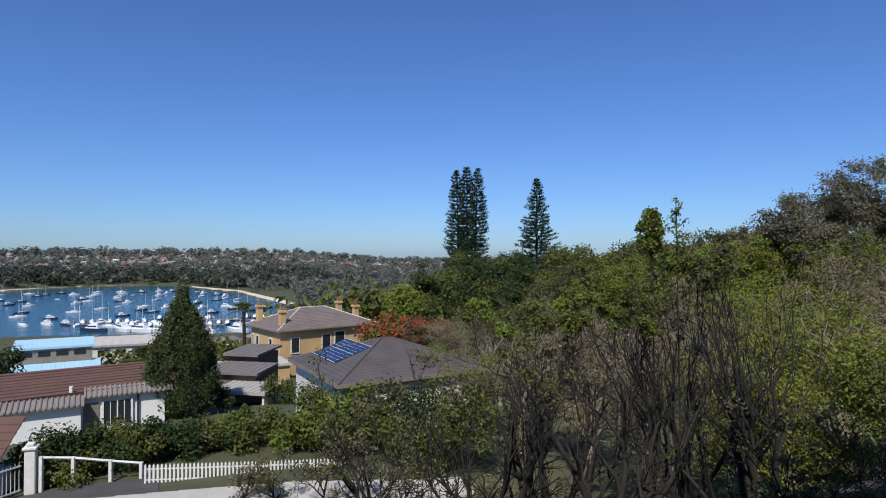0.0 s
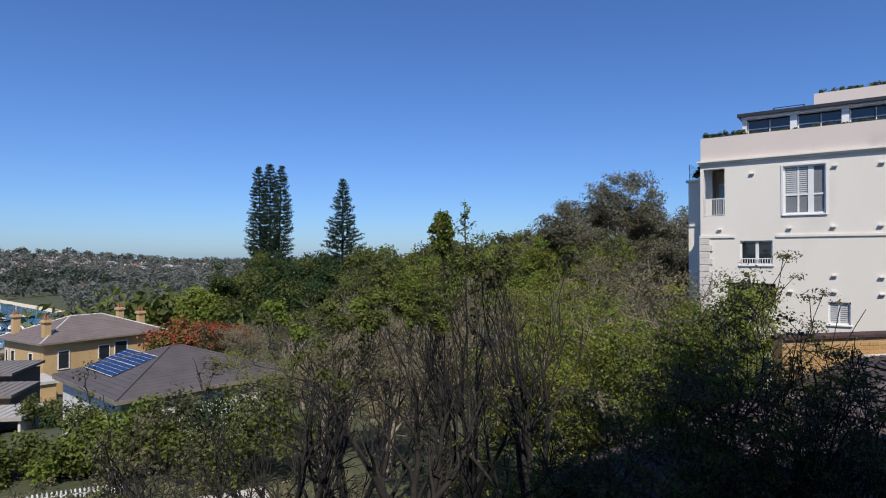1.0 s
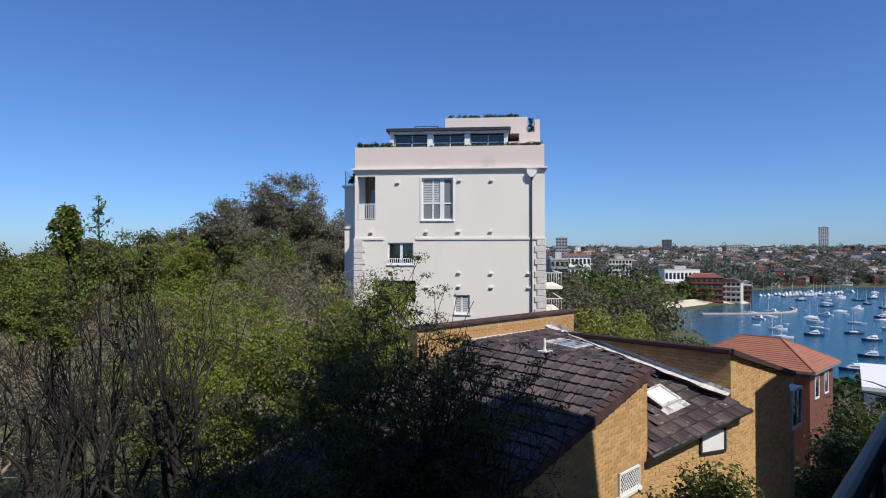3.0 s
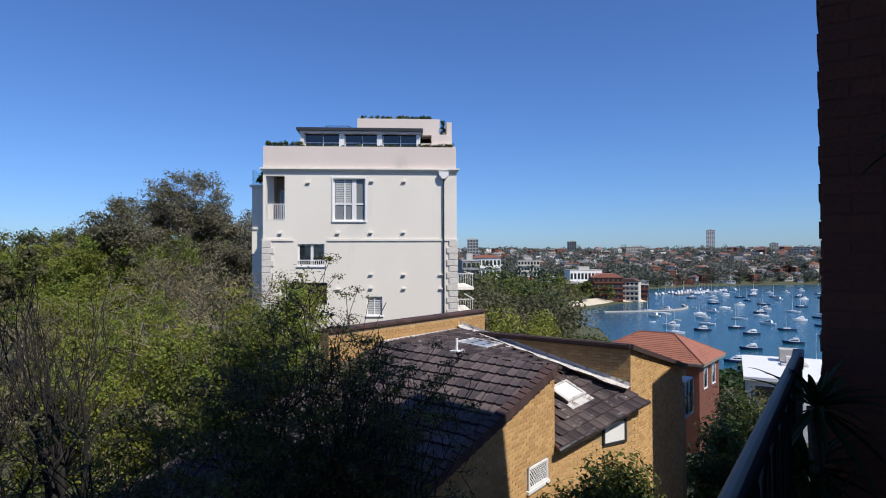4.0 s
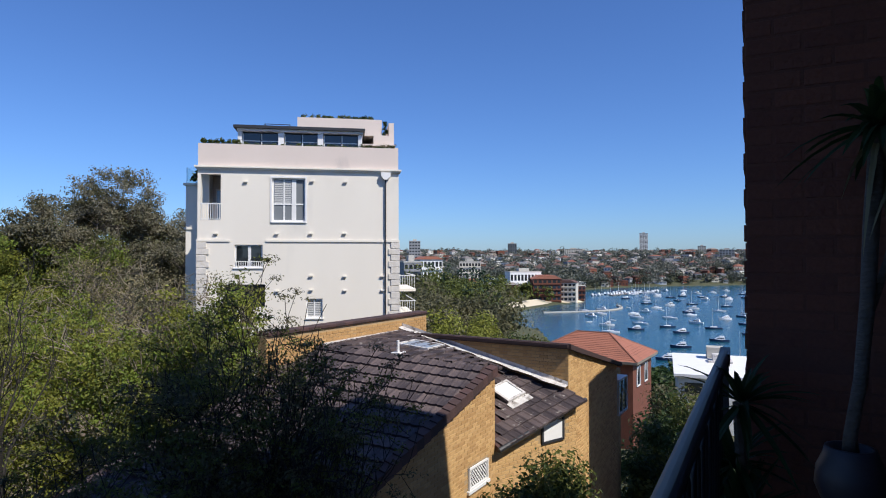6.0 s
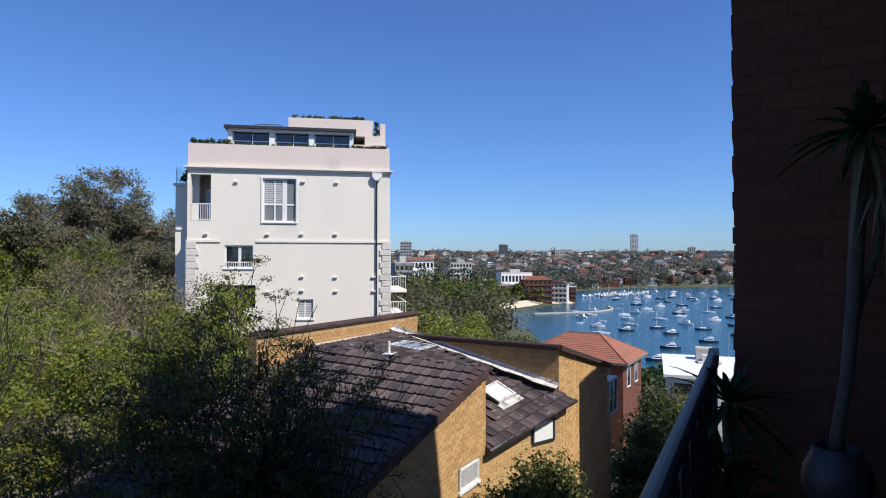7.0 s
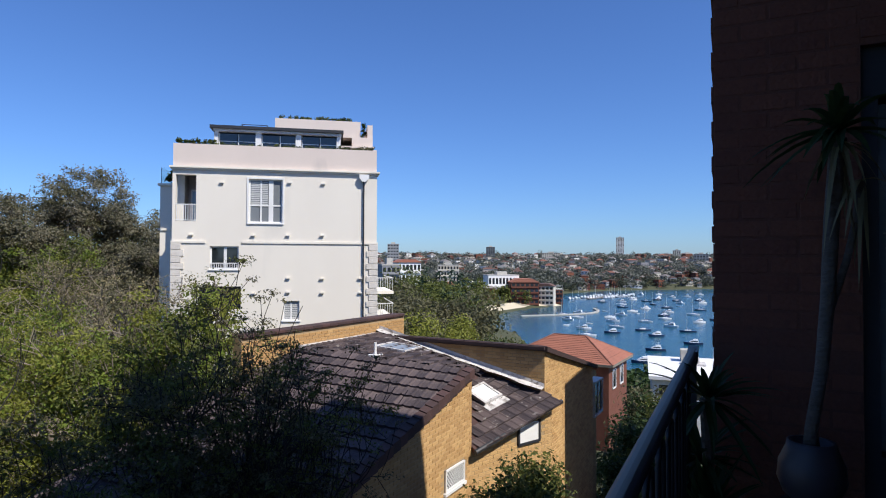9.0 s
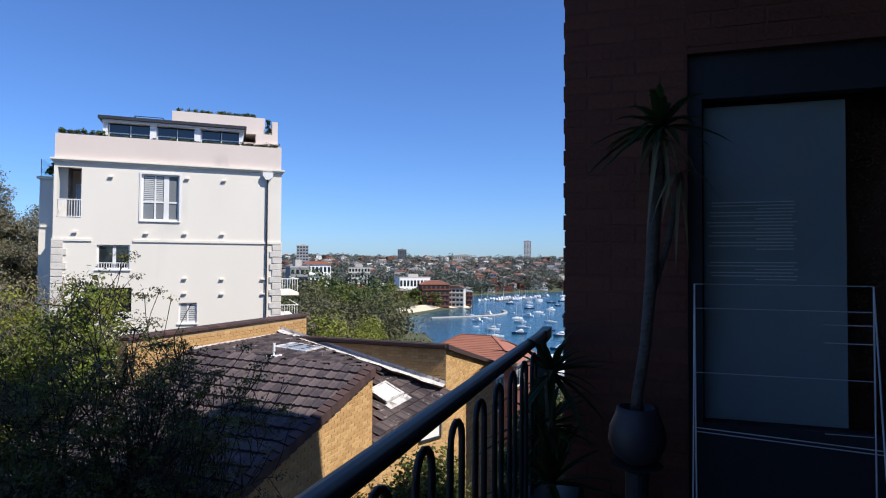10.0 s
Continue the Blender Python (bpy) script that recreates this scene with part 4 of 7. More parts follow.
    def skylight(c, w_, l_, pane, label, uu=uu, dd=dd, nb=nb):
        k = Matrix((( *uu, 0), (*dd, 0), (*nb, 0), (0, 0, 0, 1))).transposed()
        k.translation = c
        o = part("skylight", boxes((-w_ / 2, w_ / 2, -l_ / 2, -l_ / 2 + 0.06, 0, 0.12), (-w_ / 2, w_ / 2, l_ / 2 - 0.06, l_ / 2, 0, 0.12), (-w_ / 2, -w_ / 2 + 0.06, -l_ / 2 + 0.06, l_ / 2 - 0.06, 0, 0.12), (w_ / 2 - 0.06, w_ / 2, -l_ / 2 + 0.06, l_ / 2 - 0.06, 0, 0.12)), FLASH, h, label)
        o.matrix_local = k
        part("pane", boxes((-w_ / 2 + 0.06, w_ / 2 - 0.06, -l_ / 2 + 0.06, l_ / 2 - 0.06, 0.06, 0.10)), pane, o)
        part("apron", boxes((-w_ / 2 - 0.06, w_ / 2 + 0.06, l_ / 2, l_ / 2 + 0.22, 0.03, 0.045)), FLASH, o)

    n_up = (apex - T).cross(BL - T).normalized()
    d_up = BE.cross(n_up).normalized()
    d_up = d_up if d_up.y < 0 else -d_up
    skylight(Vector((14.52, 7.52, -2.39)), 0.85, 1.0, glass_mat("pale_skylight_glass", (0.30, 0.32, 0.33), 0.25), "grey framed skylight", BE, d_up, n_up)
    skylight(Vector((15.12, 5.28, -3.51)), 0.62, 0.72, WHITE, "white skylight dome cover", run.normalized(), run.cross(Vector((-0.385, -0.194, 1))).normalized() * (1 if run.cross(Vector((-0.385, -0.194, 1))).z < 0 else -1), Vector((-0.385, -0.194, 1)).normalized())
    bm = bmesh.new()
    tube(bm, [(13.22, 7.45, -2.5), (13.22, 7.45, -2.02)], 0.035, 10)
    box(bm, 13.08, 13.38, 7.32, 7.58, -2.40, -2.31)
    part("vent_pipe", bm, WHITE, h)
    # tiles
    def inside(poly):
        arr = np.array(poly, float)
        return lambda p: poly_dist(np.array([[p.x, p.y]]), arr)[0] < -0.05

    def facet(a, b, c, along, poly, seed, n1, n2, row=0.40, near=None):
        """Tiles over the plane through three points, laid along a bearing, kept inside a plan outline."""
        n = (b - a).cross(c - a).normalized()
        n = n if n.z > 0 else -n
        u = (along - n * along.dot(n)).normalized()
        d = u.cross(n).normalized()
        d = d if d.z < 0 else -d
        cx, cy = np.mean([q[0] for q in poly]), np.mean([q[1] for q in poly])
        cz = a.z - (n.x * (cx - a.x) + n.y * (cy - a.y)) / n.z
        o = Vector((cx, cy, cz)) - u * n1 * 0.11 - d * n2 * row / 2
        tile_roof(h, o, u, d, n1, n2, seed, clip=inside(poly), near=near, width=0.22, row=row)

    far_end = BL + down_a * reach
    near_end = T + down_a * reach
    facet(T, BL, V, along_a, [(T.x, T.y), (BL.x, BL.y), (far_end.x, far_end.y), (near_end.x, near_end.y)], 3, 24, 22, 0.42, Vector((12.2, 6.2, -2.9)))
    fm = Vector((16.17, 6.04, -3.01))
    facet(T, apex, BL, BE, [(T.x, T.y), (apex.x, apex.y), (BL.x, BL.y)], 4, 24, 15, 0.36)
    facet(T, fm, apex, BE, [(T.x, T.y), (fm.x, fm.y), (apex.x, apex.y)], 5, 24, 15, 0.36)
    facet(low_roof[1], low_roof[2], low_roof[4], run, [(q.x, q.y) for q in low_roof], 6, 26, 16, 0.36)


gable_bricks = []
brick_house()

# ---- balcony: rail, door, drying rack, yucca


def balcony_things():
    # rail: round top bar, arched balusters in pairs
    A, B = Vector((-4.8, 0.19, -0.44)), Vector((3.40, -0.09, -0.44))
    d = (B - A).normalized()
    rail = thing("balcony_railing", Matrix(), "dark painted iron balcony railing with looped balusters", "railing")
    bm = bmesh.new()
    tube(bm, [A, B + d * 0.06], 0.025, 14)
    part("top_bar", bm, RAIL_PAINT, rail, smooth=True)
    bm = bmesh.new()
    low = Vector((0, 0, FLOOR + 0.10 + 0.44))
    tube(bm, [A + low, B + low], 0.014, 8)
    part("bottom_bar", bm, RAIL_PAINT, rail)
    L = (B - A).length
    s = 0.12
    while s < L - 0.1:
        p = A + d * s
        bm = bmesh.new()
        pts = []
        w, zt, zb = 0.105, -0.50, FLOOR + 0.10
        pts.append(Vector((p.x, p.y, zb)))
        for k in range(9):
            a = math.pi * (1 - k / 8)
            q = p + d * (w / 2 + math.cos(a) * w / 2)
            pts.append(Vector((q.x, q.y, zt - 0.055 + math.sin(a) * 0.055)))
        q = p + d * w
        pts.append(Vector((q.x, q.y, zb)))
        tube(bm, pts, 0.0095, 6)
        part("baluster", bm, RAIL_PAINT, rail, smooth=True)
        s += 0.25
    for s in (0.05, 2.7, 5.4, L - 0.03):
        p = A + d * s
        part("post", boxes((p.x - 0.022, p.x + 0.022, p.y - 0.022, p.y + 0.022, FLOOR, -0.455)), RAIL_PAINT, rail)
    bm = boxes((3.36, 3.60, -0.115, -0.07, -0.475, -0.42))
    part("wall_bracket", bm, RAIL_PAINT, rail)
    # glazed door in the end wall, with its panel blind behind the glass
    x0, x1, z0, z1 = DOOR
    door = thing("door_1", END, "dark framed glazed balcony door with a pale fabric blind", "door", kind="structure")
    part("door_frame", boxes((x0, x0 + 0.07, 0.05, 0.14, z0, z1), (x1 - 0.07, x1, 0.05, 0.14, z0, z1), (x0 + 0.07, x1 - 0.07, 0.05, 0.14, z1 - 0.22, z1), (x0 + 0.07, x1 - 0.07, 0.05, 0.14, z0, z0 + 0.55)), SHADE_FRAME, door)
    glass = part("pane", boxes((x0 + 0.07, x1 - 0.07, 0.09, 0.098, z0 + 0.55, z1 - 0.22)), CLEAR, door)
    glass.visible_shadow = False
    part("fabric_blind", boxes((x0 + 0.09, x1 - 0.42, 0.16, 0.168, z0 + 0.55, z1 - 0.24)), mat("grey_blue_blind_fabric", (0.36, 0.38, 0.40), (0.31, 0.33, 0.35), 0.9, 4, 60, 0.05), door)
    # white strips that stand in for sunlit louvres reflected in the glass
    bm = bmesh.new()
    rng = np.random.default_rng(2)
    for k in range(24):
        z = -0.16 + k * 0.017
        if 0.24 < k / 24 < 0.36:
            continue
        a = x0 + (0.10 if k % 3 else 0.32) + rng.random() * 0.03
        box(bm, a, x0 + 0.52 - rng.random() * 0.03, 0.150, 0.153, z, z + 0.0055)
    part("reflected_louvres", bm, WHITE, door)
    part("room_back", boxes((x0 - 0.3, x1 + 0.3, 1.2, 1.25, z0 - 0.1, z1 + 0.2), (x0 - 0.3, x0 - 0.25, 0.29, 1.2, z0 - 0.1, z1 + 0.2), (x1 + 0.25, x1 + 0.3, 0.29, 1.2, z0 - 0.1, z1 + 0.2), (x0 - 0.3, x1 + 0.3, 0.29, 1.25, z1 + 0.2, z1 + 0.25), (x0 - 0.3, x1 + 0.3, 0.29, 1.25, z0 - 0.15, z0 - 0.1)), ROOM, door)
    bm = bmesh.new()
    tube(bm, [(x1 - 0.20, 0.02, 0.88), (x1 - 0.20, 0.02, -1.0)], 0.006, 5)
    part("pull_cord", bm, WIRE, door)
    # drying rack folded open in front of the door
    rack = thing("drying_rack", Matrix(), "white wire clothes drying rack standing before the door", "drying rack")
    o = Vector((2.62, -0.705, 0))
    r = Vector((-0.02, -1, 0))
    top, bot = -0.155, FLOOR

    def wire(name, pts, rad=0.006):
        bm = bmesh.new()
        tube(bm, pts, rad, 6)
        part(name, bm, WIRE, rack)

    for u in (0.0, 0.54):
        for q in (-0.06, 0.10):
            a, b = o + r * u, o + r * (u + (0.04 if u else -0.0)) + Vector((q, 0, 0))
            wire("leg", [(a.x, a.y, top), (b.x, b.y, bot)], 0.0028)
    for k, z in enumerate((top, top - 0.085, top - 0.13, top - 0.19, top - 0.31, top - 0.49)):
        a, b = o + r * (0.0 if k in (0, 1, 4) else 0.40), o + r * 0.54
        wire("rung", [(a.x + 0.01, a.y, z), (b.x + 0.01, b.y, z)], 0.0016)
    for z in (-0.655, -0.668):
        a, b = o, o + r * 0.57
        wire("rung", [(a.x, a.y, z), (b.x, b.y, z - 0.03)], 0.002)
    # yucca in a round pot
    pot_at = Vector((3.10, -0.53, FLOOR))
    plant = thing("yucca", Matrix.Translation(pot_at), "tall yucca with a bare bent trunk in a round pot", "potted plant")
    part("plant_stand", lathe([(0.10, 0.0), (0.10, 0.03), (0.05, 0.06), (0.05, 0.46), (0.11, 0.49)], 16), SHADE_FRAME, plant, "dark plant stand")
    part("pot", lathe([(0.05, 0.491), (0.10, 0.53), (0.122, 0.59), (0.116, 0.65), (0.092, 0.705), (0.085, 0.735), (0.07, 0.735), (0.07, 0.70)], 24), POT, plant, "round glazed grey pot", smooth=True)
    part("soil", lathe([(0.005, 0.69), (0.069, 0.70), (0.005, 0.71)], 16), BARK, plant)
    bm = bmesh.new()
    tube(bm, [(0, 0, 0.69), (0.0, 0.0, 0.78), (0.0, -0.035, 1.0), (0, -0.06, 1.3), (0, -0.075, 1.6), (0, -0.10, 1.92)], [0.032, 0.024, 0.024, 0.026, 0.028, 0.03], 10)
    part("trunk", bm, TRUNK_YUCCA, plant, smooth=True)
    bm = bmesh.new()
    tube(bm, [(0.02, -0.07, 1.25), (0.03, -0.13, 1.45), (0.03, -0.16, 1.6), (0.03, -0.18, 1.75)], [0.016, 0.014, 0.013, 0.014], 8)
    part("stem", bm, TRUNK_YUCCA, plant, smooth=True)
    rng = np.random.default_rng(8)

    def blades(c, n, length, droop, parent, material, width=0.022, up=0.2):
        for _ in range(n):
            bm = bmesh.new()
            a, el = rng.random() * math.tau, rng.uniform(-0.6, 1.2) + up
            dv = Vector((math.cos(a) * math.cos(el), math.sin(a) * math.cos(el), math.sin(el)))
            sd = dv.cross(Vector((0, 0, 1))).normalized()
            prev = None
            ln = length * rng.uniform(0.7, 1.1)
            for k in range(6):
                f = k / 5
                p = Vector(c) + dv * ln * f + Vector((0, 0, -droop * f * f * ln))
                w = width * (1 - f) ** 0.7 * (0.6 + 0.8 * min(f * 4, 1))
                row = [bm.verts.new(p - sd * w), bm.verts.new(p + Vector((0, 0, -w * 0.4))), bm.verts.new(p + sd * w)]
                if prev:
                    bm.faces.new((prev[0], prev[1], row[1], row[0]))
                    bm.faces.new((prev[1], prev[2], row[2], row[1]))
                prev = row
            part("leaf", bm, material, parent)

    blades((0, -0.10, 1.95), 30, 0.36, 0.5, plant, LEAF_DARK)
    blades((0, -0.10, 1.90), 12, 0.20, 1.3, plant, LEAF_DRY, 0.012, -0.8)
    blades((0.03, -0.18, 1.76), 6, 0.2, 1.3, plant, LEAF_DRY, 0.010, -0.7)
    # spiky plant by the rail, its blades reaching over it
    spiky = thing("spiky_plant", Matrix.Translation((3.12, -0.16, FLOOR)), "dark spiky leaved plant in a trough beside the rail", "potted plant")
    part("pot", boxes((-0.14, 0.14, -0.14, 0.14, 0, 0.32), bevel=0.02), SHADE_FRAME, spiky)
    bm = bmesh.new()
    tube(bm, [(0, 0, 0.3), (0.01, 0, 0.6), (0.0, 0.01, 0.86)], 0.025, 8)
    part("stem", bm, TRUNK_YUCCA, spiky)
    blades((0, 0.0, 0.86), 34, 0.36, 0.35, spiky, LEAF_DARK, 0.016, 0.1)
    blades((0.05, 0.03, 0.60), 34, 0.34, 0.3, spiky, LEAF_DARK, 0.018, 0.2)
    blades((0, 0.0, 0.36), 44, 0.42, 0.25, spiky, LEAF_DARK, 0.018, 0.5)


balcony_things()
rng_w = np.random.default_rng(21)
brick_parts(masonry(0, 0.60, -0.4, 2.6, BRICK_RED, rng_w), BRICK_RED, end_wall, Matrix.Translation((0, 0.0055, 0)))
brick_stuff("bricks", masonry(0.60, 3.0, 1.0, 2.6, BRICK_RED, rng_w), BRICK_RED, end_wall, rng_w, proud=0.004)
brick_parts(masonry(0, 0.60, FLOOR, -0.42, BRICK_RED, rng_w), BRICK_RED, end_wall, Matrix.Translation((0, 0.0055, 0)))
# the wall's outer edge shows the ends of its bricks
end_me = bpy.data.meshes.new("brick")
bm_e = boxes((-0.012, 0.0, 0.01, 0.26, 0, 0.076))
bm_e.to_mesh(end_me)
bm_e.free()
end_me.materials.append(BRICK_RED)
for k_e in range(64):
    ob_e = new("brick", end_me)
    ob_e.parent = end_wall
    ob_e.matrix_local = Matrix.Translation((0.006 if k_e % 2 else 0.0, 0, -3.0 + k_e * 0.086))

# ---- lower gardens and houses towards the western bay


def hip_house(name, m, w, d, h, rise, wall_mat, roof_mat, label, over=0.4, windows=(), ridge=None, base=-6.0, chimneys=(), cat="house", ridge_mat=None):
    """A house with a hipped roof; local x along its front (face at y=0), y back. Windows: (x0, x1, z0, z1, side)."""
    ob = thing(name, m, label, cat)
    for wall_box in ((0, w, 0, 0.3, base, h), (0, w, d - 0.3, d, base, h), (0, 0.3, 0.3, d - 0.3, base, h), (w - 0.3, w, 0.3, d - 0.3, base, h)):
        part("wall", boxes(wall_box), wall_mat, ob)
    bm = bmesh.new()
    r = ridge if ridge is not None else min(w, d) / 2
    o = over
    c = [bm.verts.new(v) for v in ((-o, -o, h), (w + o, -o, h), (w + o, d + o, h), (-o, d + o, h))]
    if w >= d:
        t = [bm.verts.new((r, d / 2, h + rise)), bm.verts.new((w - r, d / 2, h + rise))]
        fs = [(c[0], c[1], t[1], t[0]), (c[1], c[2], t[1]), (c[2], c[3], t[0], t[1]), (c[3], c[0], t[0])]
        ridge_pts = [t[0].co.copy(), t[1].co.copy()]
    else:
        t = [bm.verts.new((w / 2, r, h + rise)), bm.verts.new((w / 2, d - r, h + rise))]
        fs = [(c[0], c[1], t[0]), (c[1], c[2], t[1], t[0]), (c[2], c[3], t[1]), (c[3], c[0], t[0], t[1])]
        ridge_pts = [t[0].co.copy(), t[1].co.copy()]
    for f in fs:
        bm.faces.new(f)
    bm.faces.new(c[::-1])
    bmesh.ops.recalc_face_normals(bm, faces=bm.faces[:])
    roof = part("roof", bm, roof_mat, ob)
    bm = bmesh.new()
    cor = [Vector(v) for v in ((-o, -o, h), (w + o, -o, h), (w + o, d + o, h), (-o, d + o, h))]
    t0, t1 = ridge_pts
    ends = ((cor[0], t0), (cor[3], t0), (cor[1], t1), (cor[2], t1)) if w >= d else ((cor[0], t0), (cor[1], t0), (cor[2], t1), (cor[3], t1))
    for a, b in (*ends, (t0, t1)):
        tube(bm, [a, b], 0.07, 5)
    part("ridge_tiles", bm, ridge_mat or roof_mat, roof)
    for k in range(1, 15):
        f = k / 15
        ring = [cor[0].lerp(t0, f), cor[1].lerp(t1 if w >= d else t0, f), cor[2].lerp(t1, f), cor[3].lerp(t0 if w >= d else t1, f)]
        bm = bmesh.new()
        for a, b in zip(ring, ring[1:] + ring[:1]):
            tube(bm, [a, b], 0.028, 4, False)
        part("tile_course", bm, roof_mat, roof)
    part("fascia", boxes((-o, w + o, -o - 0.03, -o, h - 0.18, h), (-o - 0.03, -o, -o, d + o, h - 0.18, h), (w + o, w + o + 0.03, -o, d + o, h - 0.18, h)), TIMBER, roof)
    for x0, x1, z0, z1, side in windows:
        if side == "f":
            g, f = (x0, x1, -0.03, -0.004, z0, z1), ((x0 - 0.08, x0, -0.07, -0.004, z0 - 0.08, z1 + 0.08), (x1, x1 + 0.08, -0.07, -0.004, z0 - 0.08, z1 + 0.08), (x0, x1, -0.07, -0.004, z1, z1 + 0.08), (x0, x1, -0.09, -0.004, z0 - 0.08, z0))
        else:
            g, f = (-0.03, -0.004, x0, x1, z0, z1), ((-0.07, -0.004, x0 - 0.08, x0, z0 - 0.08, z1 + 0.08), (-0.07, -0.004, x1, x1 + 0.08, z0 - 0.08, z1 + 0.08), (-0.07, -0.004, x0, x1, z1, z1 + 0.08), (-0.09, -0.004, x0, x1, z0 - 0.08, z0))
        win = part("window", boxes(g), GLASS, ob)
        part("window_frame", boxes(*f), WHITE, win)
    for x, y, z1 in chimneys:
        ch = part("chimney", boxes((x - 0.30, x + 0.30, y - 0.30, y + 0.30, h - 0.5, z1 - 0.35)), wall_mat, ob)
        part("chimney_cap", boxes((x - 0.42, x + 0.42, y - 0.42, y + 0.42, z1 - 0.348, z1 - 0.2), (x - 0.36, x + 0.36, y - 0.36, y + 0.36, z1 - 0.199, z1 - 0.1)), wall_mat, ch)
        bm = bmesh.new()
        tube(bm, [(x - 0.15, y, z1 - 0.1), (x - 0.15, y, z1 + 0.35)], [0.12, 0.09], 8)
        tube(bm, [(x + 0.15, y, z1 - 0.1), (x + 0.15, y, z1 + 0.35)], [0.12, 0.09], 8)
        part("chimney_pot", bm, TILE_RED, ch)
    return ob


def sheet_rolls(name, m, w, d, thick, material, parent, step=0.45, roll=0.03):
    """A low-pitched metal roof with standing rolls along y."""
    ob = part(name, boxes((0, w, 0, d, -thick, 0)), material, parent)
    ob.matrix_local = m
    x = 0.0
    while x <= w:
        part("roll", boxes((x - 0.02, x + 0.02, 0, d, 0.002, roll)), material, ob)
        x += step
    return ob


# sandstone villa: corner towards the camera
hip_house("sandstone_villa", pose(-17.3, 63.6, -8.0, 0, 0, 39.5), 11.6, 7.8, 0.0, 1.9, SANDSTONE, SLATE,
          "ochre sandstone villa with a hipped slate roof and tall chimneys", 0.5,
          [(1.3, 2.2, -2.6, -1.0, "f"), (5.0, 6.0, -2.8, -0.9, "f"), (6.6, 7.8, -3.2, -0.7, "f"), (2.0, 2.7, -2.9, -1.2, "s"), (5.6, 6.3, -2.9, -1.2, "s"), (7.0, 7.4, -2.9, -1.2, "s")], 4.2, -7.0,
          ((0.7, 1.0, 2.1), (0.6, 6.9, 2.3), (10.6, 2.2, 2.1), (10.7, 6.4, 2.3)), ridge_mat=FLASH)
# the villa's low side wing and parapets
v2 = thing("villa_wing", pose(-20.0, 57.0, -11.0, 0, 0, 30), "low sandstone wing with a pale flat parapet roof", "house")
part("wall", boxes((-1.5, 5.5, 0, 4, -3.5, 0.0)), SANDSTONE, v2)
part("coping", boxes((-1.7, 5.7, -0.2, 4.2, 0.002, 0.25)), CONCRETE, v2)

# grey flat-roofed house beside it
gh = thing("grey_roofed_house", pose(-17.6, 45.6, -7.15, 0, 0, -12), "low house with stepped grey-brown metal roofs and carport", "house")
sheet_rolls("roof", pose(0, 1.5, -0.62, 3, 0, 0), 3.0, 4.0, 0.18, TILE_GREY, gh)
sheet_rolls("roof", pose(0.2, -1.6, -1.40, 4, 0, 0), 4.5, 3.2, 0.18, TILE_GREY, gh)
part("wall", boxes((0.2, 2.8, 1.9, 5.2, -5, -0.82), (0.5, 4.4, -1.2, 1.2, -5, -1.62)), mat("brown_house_wall", (0.16, 0.13, 0.10), (0.11, 0.09, 0.07), 0.9, 1, 12, 0.2), gh)
sheet_rolls("carport_roof", pose(2.6, -4.0, -2.15, 2, 0, 0), 4.0, 3.0, 0.22, mat("pale_carport_roof", (0.42, 0.40, 0.38), (0.34, 0.32, 0.30), 0.8, 1, 10, 0.1), gh)
part("carport_wall", boxes((2.7, 2.85, -3.8, -1.2, -5, -2.4), (6.3, 6.45, -3.8, -1.2, -5, -2.4), (2.85, 6.3, -1.35, -1.2, -5, -2.4)), WHITE_WORN, gh)
part("green_screen", boxes((-0.4, 1.9, -4.3, -4.1, -4.6, -2.4)), mat("dark_green_mesh", (0.03, 0.06, 0.03), (0.02, 0.04, 0.02), 0.9, 2, 20, 0.2), gh)

# house with solar panels on its dark pyramid roof
ROOF_DARK = mat("dark_purple_grey_roof", (0.105, 0.09, 0.092), (0.07, 0.06, 0.062), 0.8, 1.0, 14, 0.4)
sh = hip_house("solar_panel_house", pose(-8.55, 34.9, -6.05, 0, 0, -60), 7.6, 8.0, 0.0, 1.4, WHITE_WORN, ROOF_DARK, "white rendered house with a dark hipped roof and solar panels", 0.35, [], 3.7, -6.0)
arr = part("solar_array", boxes((-1.85, 1.85, -1.1, 1.1, 0.03, 0.06)), SHADE_FRAME, sh, "blue solar panel array")
arr.matrix_local = pose(2.75, 1.75, 0.68, 17.8, 0, 0)
for i in range(5):
    for j in range(2):
        panel = part("solar_panel", boxes((-1.83 + i * 0.735, -1.13 + i * 0.735, -1.08 + j * 1.09, -0.02 + j * 1.09, 0.062, 0.085)), SOLAR, arr)
        for k in range(1, 4):
            part("cell_line", boxes((-1.83 + i * 0.735, -1.13 + i * 0.735, -1.08 + j * 1.09 + k * 0.265, -1.066 + j * 1.09 + k * 0.265, 0.086, 0.088)), FLASH, panel)
for y_ in (-1.11, -0.02, 1.07):
    part("panel_rail", boxes((-1.85, 1.85, y_, y_ + 0.035, 0.086, 0.098)), FLASH, arr)

